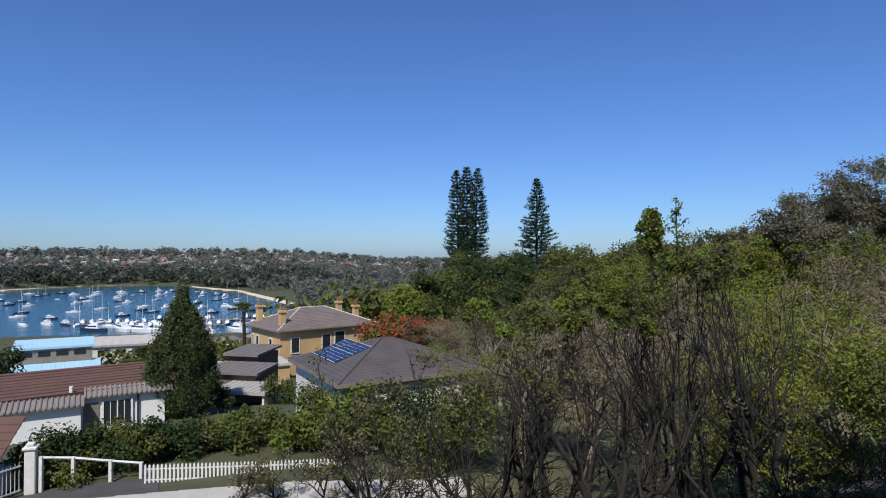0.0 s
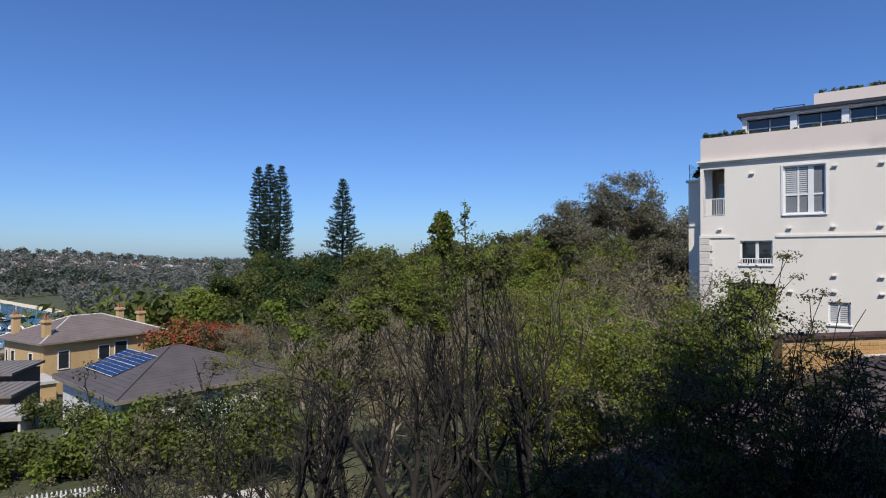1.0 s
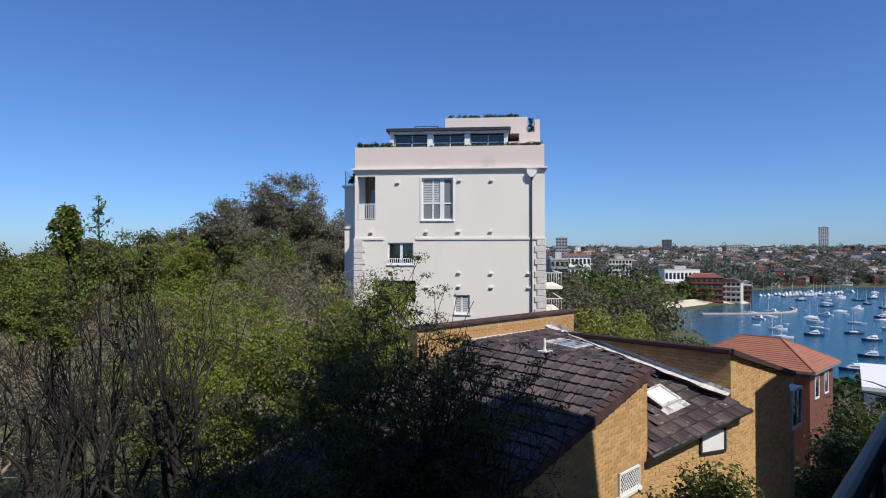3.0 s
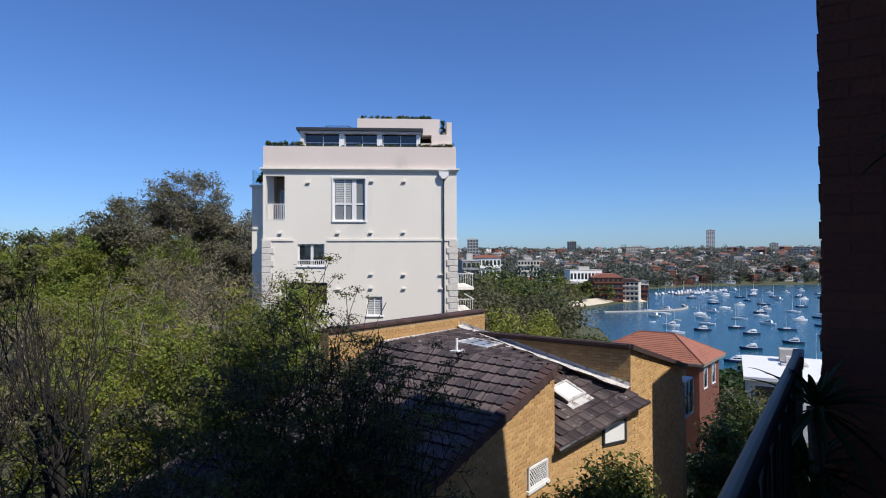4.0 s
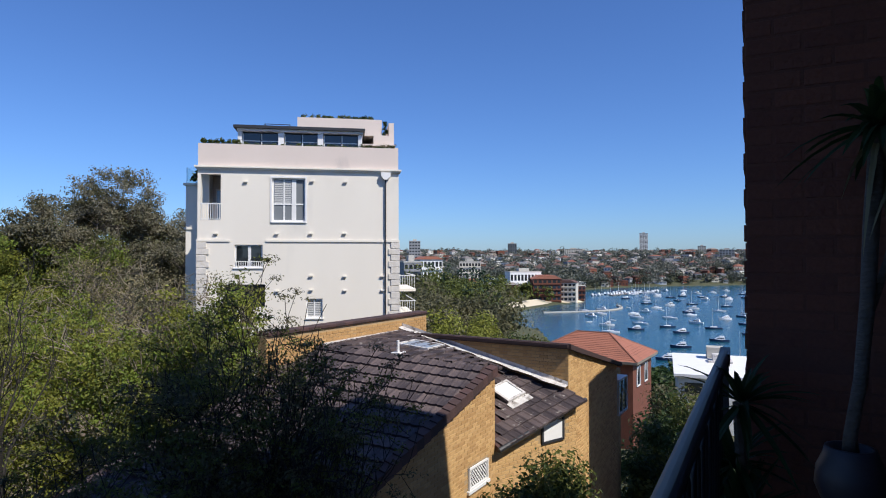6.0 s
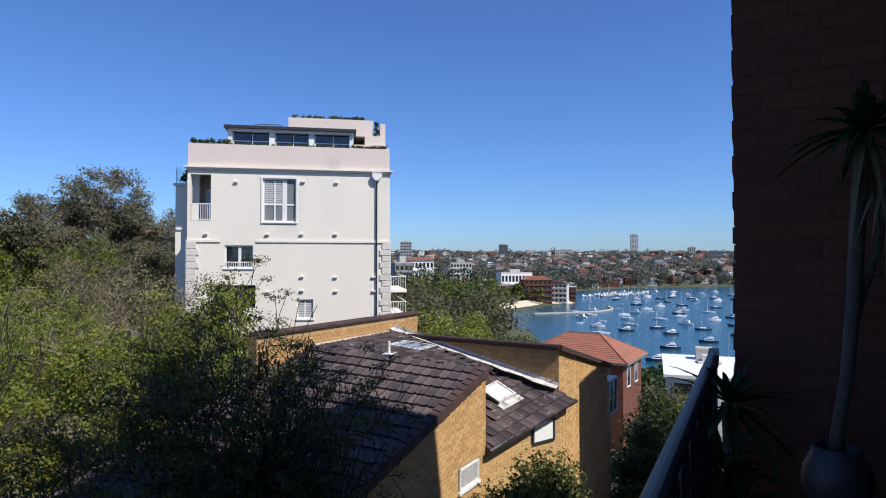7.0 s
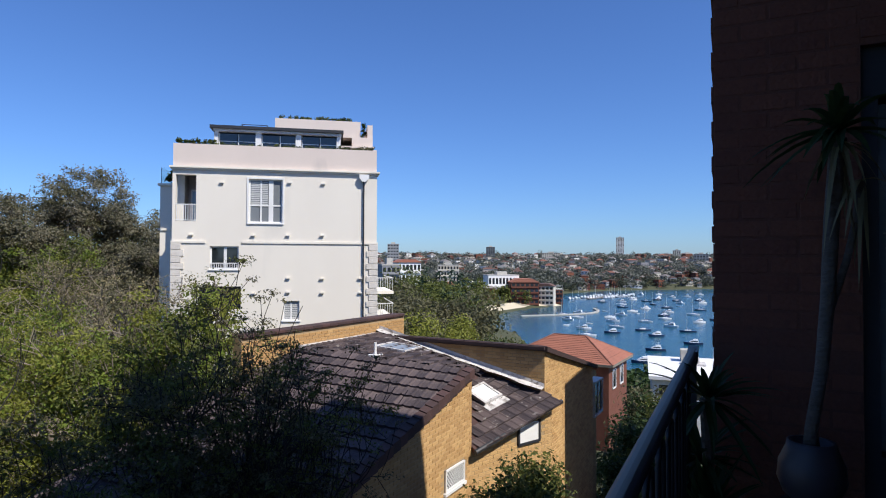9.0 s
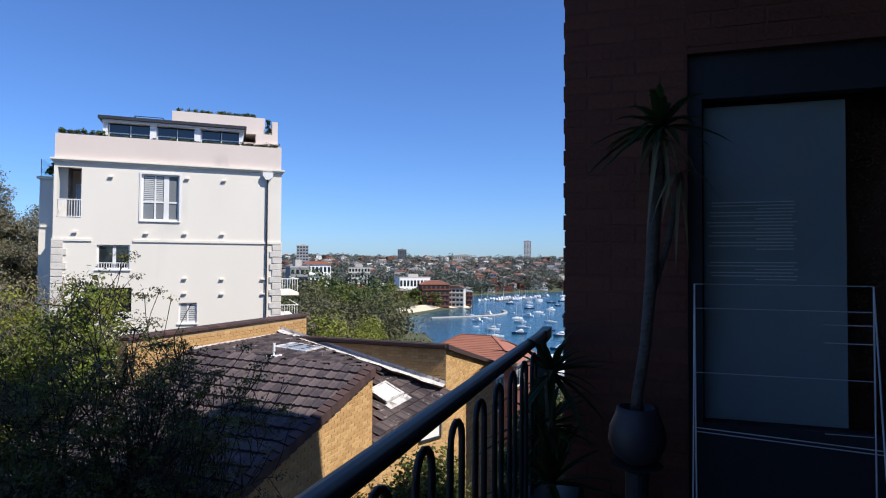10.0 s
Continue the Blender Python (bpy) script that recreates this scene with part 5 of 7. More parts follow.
# white cottage with a long brown tiled roof
co = thing("cottage", pose(-20.5, 29.8, -7.68, 0, 0, 31), "white rendered cottage under a long brown tiled roof", "cottage")
part("wall", boxes((-3.0, 1.95, 0, 0.25, -3.2, -0.1), (1.95, 2.15, 0, 3, -3.2, -0.1), (2.16, 6.2, 1.0, 1.25, -3.2, 0.0), (6.0, 6.2, 1.25, 5, -3.2, 0.1)), WHITE, co)
for i in range(2):
    z0, y0, x0, x1 = ((-0.05, -0.3, -3.2, 2.3), (0.12, 0.7, 2.35, 6.6))[i]
    dn = Vector((0, -1, -0.20)).normalized()
    o = Vector((x0, y0 + 1.3, z0 + 0.26))
    ob = part("verandah_roof", slab([o, o + Vector((x1 - x0, 0, 0)), o + Vector((x1 - x0, 0, 0)) + dn * 1.32, o + dn * 1.32], 0.08), TILE_GREY, co)
    x = x0
    while x < x1:
        a = Vector((x, o.y, o.z + 0.02))
        bm = bmesh.new()
        tube(bm, [a, a + dn * 1.36], 0.06, 6)
        part("roof_roll", bm, TILE_GREY, ob)
        x += 0.24
mb = slab([Vector((-6, 1.0, 0.16)), Vector((8.6, 1.9, 0.34)), Vector((8.6, 6.2, 0.95)), Vector((-6, 6.2, 0.80))], 0.15)
main_roof = part("roof", mb, TILE_BROWN, co, "brown tiled main roof")
bm = bmesh.new()
for k in range(9):
    f = k / 9
    a, b = Vector((-6, 1.0, 0.16)).lerp(Vector((-6, 6.2, 0.80)), f), Vector((8.6, 1.9, 0.34)).lerp(Vector((8.6, 6.2, 0.95)), f)
    box(bm, 0, (b - a).length, -0.02, 0.05, 0, 0.05, Matrix.Translation(a) @ pose(0, 0, 0, 0, -0.7, 0) @ pose(0, 0, 0, 0, 0, 3.5 * (1 - f)))
part("tile_course", bm, TILE_BROWN, main_roof)
part("wall", boxes((-5.5, 8.2, 2.9, 6.0, -3.2, 0.2)), WHITE_WORN, co)
wn_ = part("window", boxes((3.2, 4.5, 0.93, 0.97, -1.5, -0.25)), GLASS, co, "white framed casement window")
part("window_frame", boxes((3.1, 3.2, 0.88, 0.97, -1.6, -0.15), (4.5, 4.6, 0.88, 0.97, -1.6, -0.15), (3.82, 3.88, 0.88, 0.93, -1.5, -0.25), (3.5, 3.53, 0.9, 0.93, -1.5, -0.25), (4.17, 4.2, 0.9, 0.93, -1.5, -0.25), (3.1, 4.6, 0.86, 0.97, -1.72, -1.6)), WHITE, wn_)
part("shutter", boxes((2.25, 3.0, 0.95, 0.995, -2.4, -0.25)), TIMBER, co)
bm = bmesh.new()
tube(bm, [(4.85, 0.9, 0.1), (4.85, 0.9, -3.0)], 0.05, 6)
part("downpipe", bm, SHADE_FRAME, co)
bm = bmesh.new()
tube(bm, [(1.7, 1.6, 0.2), (1.7, 1.6, 0.62)], 0.1, 8)
part("roof_vent", bm, WHITE, co)

# neighbour's tiled roof at the edge, with its gate pier
nh = thing("tiled_outhouse", pose(-16.35, 20.3, -6.85, 0, 0, 10), "brown shingled outhouse roof over a pale wall", "outhouse")
for k in range(8):
    part("shingle_course", slab([Vector((-3, -0.3 + k * 0.34, -0.9 + k * 0.2)), Vector((0.9, -0.3 + k * 0.34, -0.9 + k * 0.2)), Vector((0.9, 0.08 + k * 0.34, -0.72 + k * 0.2)), Vector((-3, 0.08 + k * 0.34, -0.72 + k * 0.2))], 0.05), TILE_BROWN, nh)
part("wall", boxes((-2.8, 0.7, 0.1, 2.3, -3.4, -0.95)), WHITE_WORN, nh)
gp = thing("gate_pier", pose(-14.75, 21.5, ground_z(-14.75, 21.5), 0, 0, 20), "weathered white gate pier beside the drive", "gate pier")
part("shaft", boxes((-0.17, 0.17, -0.17, 0.17, -0.2, 1.62), bevel=0.02), WHITE_WORN, gp)
part("cap", boxes((-0.23, 0.23, -0.23, 0.23, 1.622, 1.74), (-0.13, 0.13, -0.13, 0.13, 1.742, 1.86), bevel=0.03), WHITE_WORN, gp)
gt = thing("iron_gate", pose(-14.9, 21.2, ground_z(-15, 20.8) + 0.12, 0, 0, -112), "white spiked iron gate standing open by the pier", "gate")
part("gate_frame", boxes((0, 2.4, -0.02, 0.02, 0.1, 0.15), (0, 2.4, -0.02, 0.02, 0.95, 1.0)), WHITE_WORN, gt)
for k in range(17):
    bm = bmesh.new()
    tube(bm, [(0.06 + k * 0.14, 0, 0.05), (0.06 + k * 0.14, 0, 1.15 - 0.1 * math.sin(k * 0.4))], [0.014, 0.008], 5)
    part("bar", bm, WHITE_WORN, gt)

# blue-roofed boat sheds
for (x, y, z, w, d) in ((-49.4, 68.6, -10.9, 8.2, 4.2), (-48.6, 65.0, -13.3, 10.0, 4.6)):
    bs_ = thing("boat_shed", pose(x, y, z, 0, 0, 30.5), "long low shed with a pale blue flat metal roof", "shed", "boat sheds")
    sheet_rolls("roof", pose(0, 0, 0, 7, 0, 0), w, d, 0.25, BLUE_SHEET, bs_)
    part("wall", boxes((0.2, w - 0.2, 0.3, d - 0.2, -8.5, -0.3)), TIMBER, bs_)
    for k in range(4):
        part("window", boxes((0.7 + k * 1.8, 1.9 + k * 1.8, 0.25, 0.295, -1.1, -0.55)), GLASS, bs_)

low = thing("marina_shed", pose(-52.0, 84.0, -13.0, 0, 0, 24), "low pale concrete-roofed shed above the marina", "shed")
sheet_rolls("roof", pose(0, 0, 0, 8, 0, 0), 12.0, 5.0, 0.3, CONCRETE, low, 1.2)
part("wall", boxes((0.3, 11.7, 0.3, 4.6, -9, -0.35)), WHITE_WORN, low)
for k in range(5):
    part("window", boxes((0.9 + k * 2.2, 2.3 + k * 2.2, 0.24, 0.296, -1.5, -0.7)), GLASS, low)

# fences, drive and kerb
road = slab([Vector((x, y, ground_z(x, y) + 0.05)) for x, y in ((-16.5, 19.5), (-9.5, 20.2), (-10.9, 22.9), (-14.6, 21.9))], 0.3)
tagged(part("road", road, ASPHALT), "grey asphalt drive behind the white fence", "road", kind="structure")
kb = bmesh.new()
for i in range(18):
    a = Vector((-17.0 + i * 1.0, 18.55 + 0.19 * i, 0))
    a.z = ground_z(a.x, a.y) + 0.10
    box(kb, 0, 1.0, -0.9, 0.75, -0.4, 0.05, Matrix.Translation(a) @ pose(0, 0, 0, 0, 0, 11))
tagged(part("pavement", kb, CONCRETE), "pale sunlit concrete footpath beside the drive", "pavement", kind="structure")
rf_ = thing("rail_fence", Matrix(), "low white post and rail fence along the drive", "fence")
posts = [Vector(p) for p in ((-14.45, 21.6, -7.32), (-13.6, 22.1, -7.5), (-12.5, 22.6, -7.78), (-11.55, 23.0, -8.0))]
for p in posts:
    g = ground_z(p.x, p.y)
    part("post", boxes((p.x - 0.06, p.x + 0.06, p.y - 0.06, p.y + 0.06, g - 0.1, p.z + 0.05), bevel=0.01), WHITE_WORN, rf_)
for a, b in zip(posts, posts[1:]):
    bm = bmesh.new()
    tube(bm, [a, b], 0.055, 4)
    part("rail", bm, WHITE_WORN, rf_)
pf = thing("picket_fence", Matrix(), "white painted picket fence on a low wall", "fence")
a, b = Vector((-11.0, 22.2, -7.78)), Vector((-4.0, 24.6, -8.35))
n_p = 54
dv = (b - a)
ang = math.degrees(math.atan2(dv.y, dv.x))
for i in range(n_p):
    p = a + dv * (i / (n_p - 1))
    o = part("picket", prism([(-0.035, -0.72), (0.035, -0.72), (0.035, -0.03), (0, 0.03), (-0.035, -0.03)], -0.012, 0.012), WHITE, pf)
    o.matrix_local = Matrix.Translation(p) @ pose(0, 0, 0, 0, 0, ang)
for dz in (-0.18, -0.58):
    bm = bmesh.new()
    tube(bm, [a + Vector((0, 0.04, dz)), b + Vector((0, 0.04, dz))], 0.03, 4)
    part("fence_rail", bm, WHITE, pf)
lw = bmesh.new()
box(lw, 0, dv.length, -0.12, 0.12, -1.6, -0.74, Matrix.Translation(a) @ pose(0, 0, 0, 0, math.degrees(math.atan2(-dv.z, dv.to_2d().length)), ang))
part("low_wall", lw, CONCRETE, pf)

# ---- houses by the eastern bay
hip_house("red_roofed_house", pose(44.9, 6.7, -7.4, 0, 0, -6), 5.4, 7.6, 0.0, 1.6, BRICK_RED, TILE_RED, "brick house with a hipped terracotta tiled roof", 0.4, [(1.0, 1.8, -1.9, -0.6, "f"), (3.2, 4.0, -1.9, -0.6, "f"), (1.4, 2.2, -1.9, -0.6, "s"), (3.6, 4.6, -1.9, -0.6, "s")], 2.5, -9.0)
fr = thing("flat_roofed_building", pose(58.3, 4.9, -10.65, 0, 0, -84), "low pale building with a white flat roof and roof plant", "building")
part("wall", boxes((0, 9.0, 0, 12.0, -8, 0.0)), WHITE_WORN, fr)
part("roof", boxes((-0.3, 9.3, -0.4, 12.3, 0.004, 0.30)), WHITE, fr, "white flat roof with raised edge")
for k in range(4):
    w_ = part("window", boxes((0.6 + k * 2.1, 2.1 + k * 2.1, -0.04, -0.003, -1.7, -0.5)), GLASS, fr)
    part("window_frame", boxes((0.55 + k * 2.1, 2.15 + k * 2.1, -0.06, -0.003, -1.78, -1.702)), WHITE, w_)
part("roof_plant", boxes((3.4, 4.6, 7.0, 8.0, 0.305, 1.1), (3.0, 5.2, 6.6, 8.4, 0.305, 0.5)), FLASH, fr)
part("roof_plant", boxes((3.0, 4.6, 9.0, 10.6, 0.305, 1.5)), CONCRETE, fr)


def block(name, az, dist, top_el, width, depth, storeys, wall, label, cols=6, turn=0.0, base=None, balconies=True, roof=None, cat="apartment block"):
    """A distant building: walls, a window strip of panes for each storey, a roof slab."""
    p = polar(az, dist)
    g = ground_z(p.x, p.y) if base is None else base
    top = dist * math.tan(radians(top_el))
    h = top - g
    ob = thing(name, Matrix.Translation((p.x, p.y, g)) @ pose(0, 0, 0, 0, 0, -az + turn), label, cat)
    part("wall", boxes((-width / 2, width / 2, 0, depth, -2, h)), wall, ob)
    sh_ = h / storeys
    cw = width / cols
    for i in range(storeys):
        z = i * sh_
        for j in range(cols):
            x = -width / 2 + j * cw
            part("window", boxes((x + cw * 0.18, x + cw * 0.82, -0.08, -0.01, z + sh_ * 0.3, z + sh_ * 0.78)), GLASS, ob)
        if balconies:
            part("balcony", boxes((-width / 2 + 0.2, width / 2 - 0.2, -0.9, -0.1, z + sh_ * 0.02, z + sh_ * 0.16)), wall, ob)
    if roof:
        part("roof", prism([(-width / 2 - 0.6, h), (width / 2 + 0.6, h), (width / 4, h + width * 0.13), (-width / 4, h + width * 0.13)], -0.6, depth + 0.6), roof, ob)
    else:
        part("roof", boxes((-width / 2 - 0.2, width / 2 + 0.2, -0.2, depth + 0.2, h + 0.004, h + 0.5), (-width / 6, width / 6, depth * 0.3, depth * 0.7, h + 0.5, h + 3.0)), CONCRETE, ob)
    return ob


GREYWALL = mat("grey_concrete_facade", (0.30, 0.30, 0.31), (0.24, 0.24, 0.25), 0.9, 0.1, 2, 0)
DARKWALL = mat("dark_tower_facade", (0.12, 0.13, 0.15), (0.09, 0.10, 0.11), 0.8, 0.1, 2, 0)
CREAM = mat("cream_facade", (0.62, 0.57, 0.49), (0.52, 0.48, 0.41), 0.9, 0.1, 2, 0)
block("residential_tower", 82.25, 1600, 2.25, 20, 20, 18, WHITE_WORN, "tall slender concrete residential tower on the skyline", 5, balconies=False)
block("residential_tower", 70.3, 1300, 1.40, 19, 18, 12, DARKWALL, "dark residential tower on the skyline", 4, balconies=False)
block("residential_tower", 61.0, 900, 1.65, 17, 16, 10, GREYWALL, "grey residential tower behind the apartment building", 4, balconies=False)
block("residential_tower", 87.1, 1450, 1.05, 17, 16, 8, CREAM, "pale residential tower on the far ridge", 4, balconies=False)
block("residential_tower", 89.1, 1150, 0.72, 24, 18, 8, GREYWALL, "grey apartment tower on the far ridge", 5, balconies=False)
block("apartment_block", 76.0, 1350, 0.85, 40, 18, 6, CREAM, "broad pale apartment block on the far ridge", 8, balconies=False)
block("apartment_block", 62.6, 330, -0.1, 13, 14, 5, WHITE, "white apartment block with a red roof and balconies", 6, 15, roof=TILE_RED)
block("apartment_block", 60.9, 230, -0.4, 7, 12, 6, GREYWALL, "grey apartment block with glazed balconies", 4, 10)
block("apartment_block", 66.3, 620, -0.35, 22, 16, 4, CREAM, "pale apartment block among trees", 7)
block("apartment_block", 71.6, 480, -1.3, 26, 14, 2, WHITE, "long white terrace building among trees", 9, 20)
block("mansion_flats", 73.6, 470, -1.95, 22, 16, 4, BRICK_RED, "red brick mansion flats with a red tiled roof on the point", 6, 12, roof=TILE_RED)
block("mansion_flats", 75.3, 480, -2.3, 16, 14, 4, CREAM, "cream stone flats by the point", 5, -8, roof=TILE_BROWN)
block("mansion_flats", 76.3, 500, -2.6, 14, 12, 3, BRICK_RED, "brown brick flats by the water", 5, 5)
block("boathouse", 82.9, 800, -2.15, 36, 14, 1, WHITE, "long white boathouse pavilion by the far marina", 8, balconies=False, cat="boathouse")

# ---- boats


def hull_mesh(length, beam, free, rake=0.12):
    bm = bmesh.new()
    rows = []
    n = 9
    for i in range(n):
        f = i / (n - 1)
        w = beam / 2 * (math.sin(min(1, f * 1.25 + 0.28) * math.pi / 2)) * (1 - max(0, (f - 0.45) / 0.55) ** 2.2)
        x = -length / 2 + length * f
        zt = free * (1 + 0.35 * f * f)
        rows.append([bm.verts.new((x + rake * length * f * 0.4, s * max(w, 0.02), zt)) if k == 0 else bm.verts.new((x, s * max(w * 0.75, 0.01), -0.25)) for s in (-1, 1) for k in (0, 1)])
    for a, b in zip(rows, rows[1:]):
        bm.faces.new((a[0], b[0], b[1], a[1]))
        bm.faces.new((a[2], a[3], b[3], b[2]))
        bm.faces.new((a[0], a[2], b[2], b[0]))
    bm.faces.new((rows[0][0], rows[0][1], rows[0][3], rows[0][2]))
    bmesh.ops.recalc_face_normals(bm, faces=bm.faces[:])
    return bm


def motor_boat(m, hull=None, label="white motor cruiser at a mooring"):
    ob = thing("motor_boat", m, label, "boat", "moored boats")
    part("hull", hull_mesh(9.5, 3.2, 1.1), hull or HULL, ob)
    part("cabin", prism([(-2.6, 1.15), (2.4, 1.2), (1.0, 2.3), (-2.2, 2.4)], -1.15, 1.15), HULL, ob)
    part("windscreen", prism([(-1.9, 1.65), (1.75, 1.65), (1.25, 2.05), (-1.9, 2.1)], -1.18, 1.18), GLASS, ob)
    part("flybridge", boxes((-2.2, 0.2, -0.9, 0.9, 2.42, 2.95)), HULL, ob)
    bm = bmesh.new()
    tube(bm, [(-1.2, 0, 2.9), (-1.2, 0, 4.2)], 0.05, 5)
    part("aerial", bm, HULL, ob)
    return ob


def yacht(m, hull=None, label="white sailing yacht with a bare mast at a mooring"):
    ob = thing("yacht", m, label, "boat", "moored boats")
    part("hull", hull_mesh(10.0, 2.9, 0.95, 0.2), hull or HULL, ob)
    part("cabin", prism([(-1.6, 0.95), (2.4, 1.05), (1.9, 1.5), (-1.5, 1.55)], -0.8, 0.8), HULL, ob)
    bm = bmesh.new()
    tube(bm, [(0.8, 0, 0.9), (0.8, 0, 13.0)], [0.11, 0.07], 6)
    part("mast", bm, HULL, ob)
    bm = bmesh.new()
    tube(bm, [(0.7, 0, 2.0), (-3.4, 0, 1.9)], 0.17, 6)
    part("boom", bm, SAILCOVER, ob, "blue covered boom")
    bm = bmesh.new()
    for q in ((4.9, 0, 1.3), (-4.8, 0, 1.0), (0.6, 1.4, 1.0), (0.6, -1.4, 1.0)):
        tube(bm, [(0.8, 0, 12.6), q], 0.025, 3)
    part("rigging", bm, SHADE_FRAME, ob)
    return ob


def dinghy(m, hull=None):
    ob = thing("dinghy", m, "small open white boat at a mooring", "boat", "moored boats")
    part("hull", hull_mesh(4.6, 1.8, 0.55), hull or HULL, ob)
    part("thwart", boxes((-0.8, -0.5, -0.7, 0.7, 0.45, 0.58), (0.7, 1.0, -0.6, 0.6, 0.5, 0.62)), TIMBER, ob)
    return ob


def moor():
    rng = np.random.default_rng(77)
    first = {}

    def place(x, y, kind, head, s=1.0):
        m = Matrix.Translation((x, y, WATER)) @ pose(0, 0, 0, 0, 0, head)
        key = kind
        if key not in first:
            m = m @ Matrix.Scale(0.8, 4)
            first[key] = {0: motor_boat, 1: yacht, 2: dinghy, 3: lambda q: motor_boat(q, HULL_NAVY, "navy hulled motor cruiser at a mooring"), 4: lambda q: yacht(q, HULL_NAVY, "navy hulled sailing yacht with a bare mast")}[kind](m)
        else:
            copy_thing(first[key], m @ Matrix.Scale(s, 4))

    taken = []

    def scatter(n, fn, gap, head, kinds):
        made = 0
        for _ in range(n * 30):
            if made >= n:
                break
            x, y = fn()
            p = np.array([[x, y]])
            if max(-poly_dist(p, BAY_EAST)[0], -poly_dist(p, BAY_WEST)[0]) < 22:
                continue
            if any((x - a) ** 2 + (y - b) ** 2 < gap * gap for a, b in taken):
                continue
            taken.append((x, y))
            place(x, y, int(rng.choice(kinds)), head + rng.normal(0, 22))
            made += 1

    def sector(a0, a1, r0, r1):
        def f():
            a, r = rng.uniform(a0, a1), math.sqrt(rng.uniform(r0 * r0, r1 * r1))
            q = polar(a, r)
            return q.x, q.y
        return f

    kinds = [0, 0, 1, 1, 1, 2, 3, 4, 0]
    scatter(26, sector(80.5, 93, 300, 460), 17, 95, kinds)
    scatter(34, sector(80, 92, 460, 700), 18, 95, kinds)
    scatter(10, sector(77, 81.5, 265, 420), 16, 95, kinds)
    scatter(4, sector(82, 92, 215, 300), 22, 95, [0, 1, 3])
    scatter(60, sector(-37, -20, 320, 640), 16, 35, kinds)
    scatter(26, sector(-20, -13, 320, 560), 15, 35, kinds)
    # marina rows: docked side by side
    for (x0, y0, dx, dy, n, head) in ((-180, 300, 3.9, 1.0, 9, 100), (-150, 290, 4.0, 0.4, 10, 100), (-152, 322, 4.2, 0.5, 7, 100), (-112, 300, 4.2, 0.2, 9, 95), (-108, 330, 4.4, 0.3, 7, 95), (560, 122, 6.2, -1.6, 12, 30), (575, 108, 6.2, -1.6, 12, 30), (590, 94, 6.2, -1.6, 12, 30)):
        for k in range(n):
            place(x0 + dx * k, y0 + dy * k, int(rng.choice([0, 0, 0, 1, 3])), head + rng.normal(0, 3))
    # large cruisers at the near berths
    for k in range(7):
        place(-158 + 10.5 * k + rng.normal(0, 2), 274 + rng.normal(0, 4) - 0.12 * k * k, 0 if k % 4 else 3, 160 + rng.normal(0, 25), 1.7)
    for k in range(8):
        place(-205 + 9 * k, 292 + 4.5 * math.sin(k), int(rng.choice([0, 0, 1, 3])), 130 + rng.normal(0, 20), 1.15)
    jet = thing("jetty", Matrix.Translation((-165, 293.5, WATER)), "grey timber marina jetty with piles", "jetty", "marina jetties")
    part("deck", boxes((-18, 58, -1.2, 1.2, 0.6, 0.9)), TIMBER, jet)
    for k in range(14):
        bm = bmesh.new()
        tube(bm, [(-17 + k * 5.7, 1.5, -3), (-17 + k * 5.7, 1.5, 2.8)], 0.22, 6)
        part("pile", bm, TIMBER, jet)
    copy_thing(jet, Matrix.Translation((-130, 316, WATER)))
    copy_thing(jet, Matrix.Translation((582, 101, WATER)) @ pose(0, 0, 0, 0, 0, -14))
    # curved harbour pool boom
    pts = []
    for k in range(19):
        f = k / 18
        a = Vector((371, 112)).lerp(Vector((452, 80)), f)
        bow = math.sin(f * math.pi) * 20
        pts.append(Vector((a.x - bow * 0.35 + 26 * f * (1 - f), a.y - bow, WATER + 0.45)))
    pool = thing("pool_boom", Matrix(), "curved pale walkway enclosing a harbour swimming pool", "pontoon")
    bm = bmesh.new()
    for a, b in zip(pts, pts[1:]):
        d_ = (b - a)
        box(bm, 0, d_.length + 0.2, -1.1, 1.1, -0.4, 0.3, Matrix.Translation(a) @ pose(0, 0, 0, 0, 0, math.degrees(math.atan2(d_.y, d_.x))))
    part("walkway", bm, CONCRETE, pool)
    for q in pts[::2]:
        bm = bmesh.new()
        tube(bm, [(q.x, q.y, WATER - 2), (q.x, q.y, WATER + 2.2)], 0.2, 6)
        part("pile", bm, TIMBER, pool)


moor()

# ---- far woods and suburbs


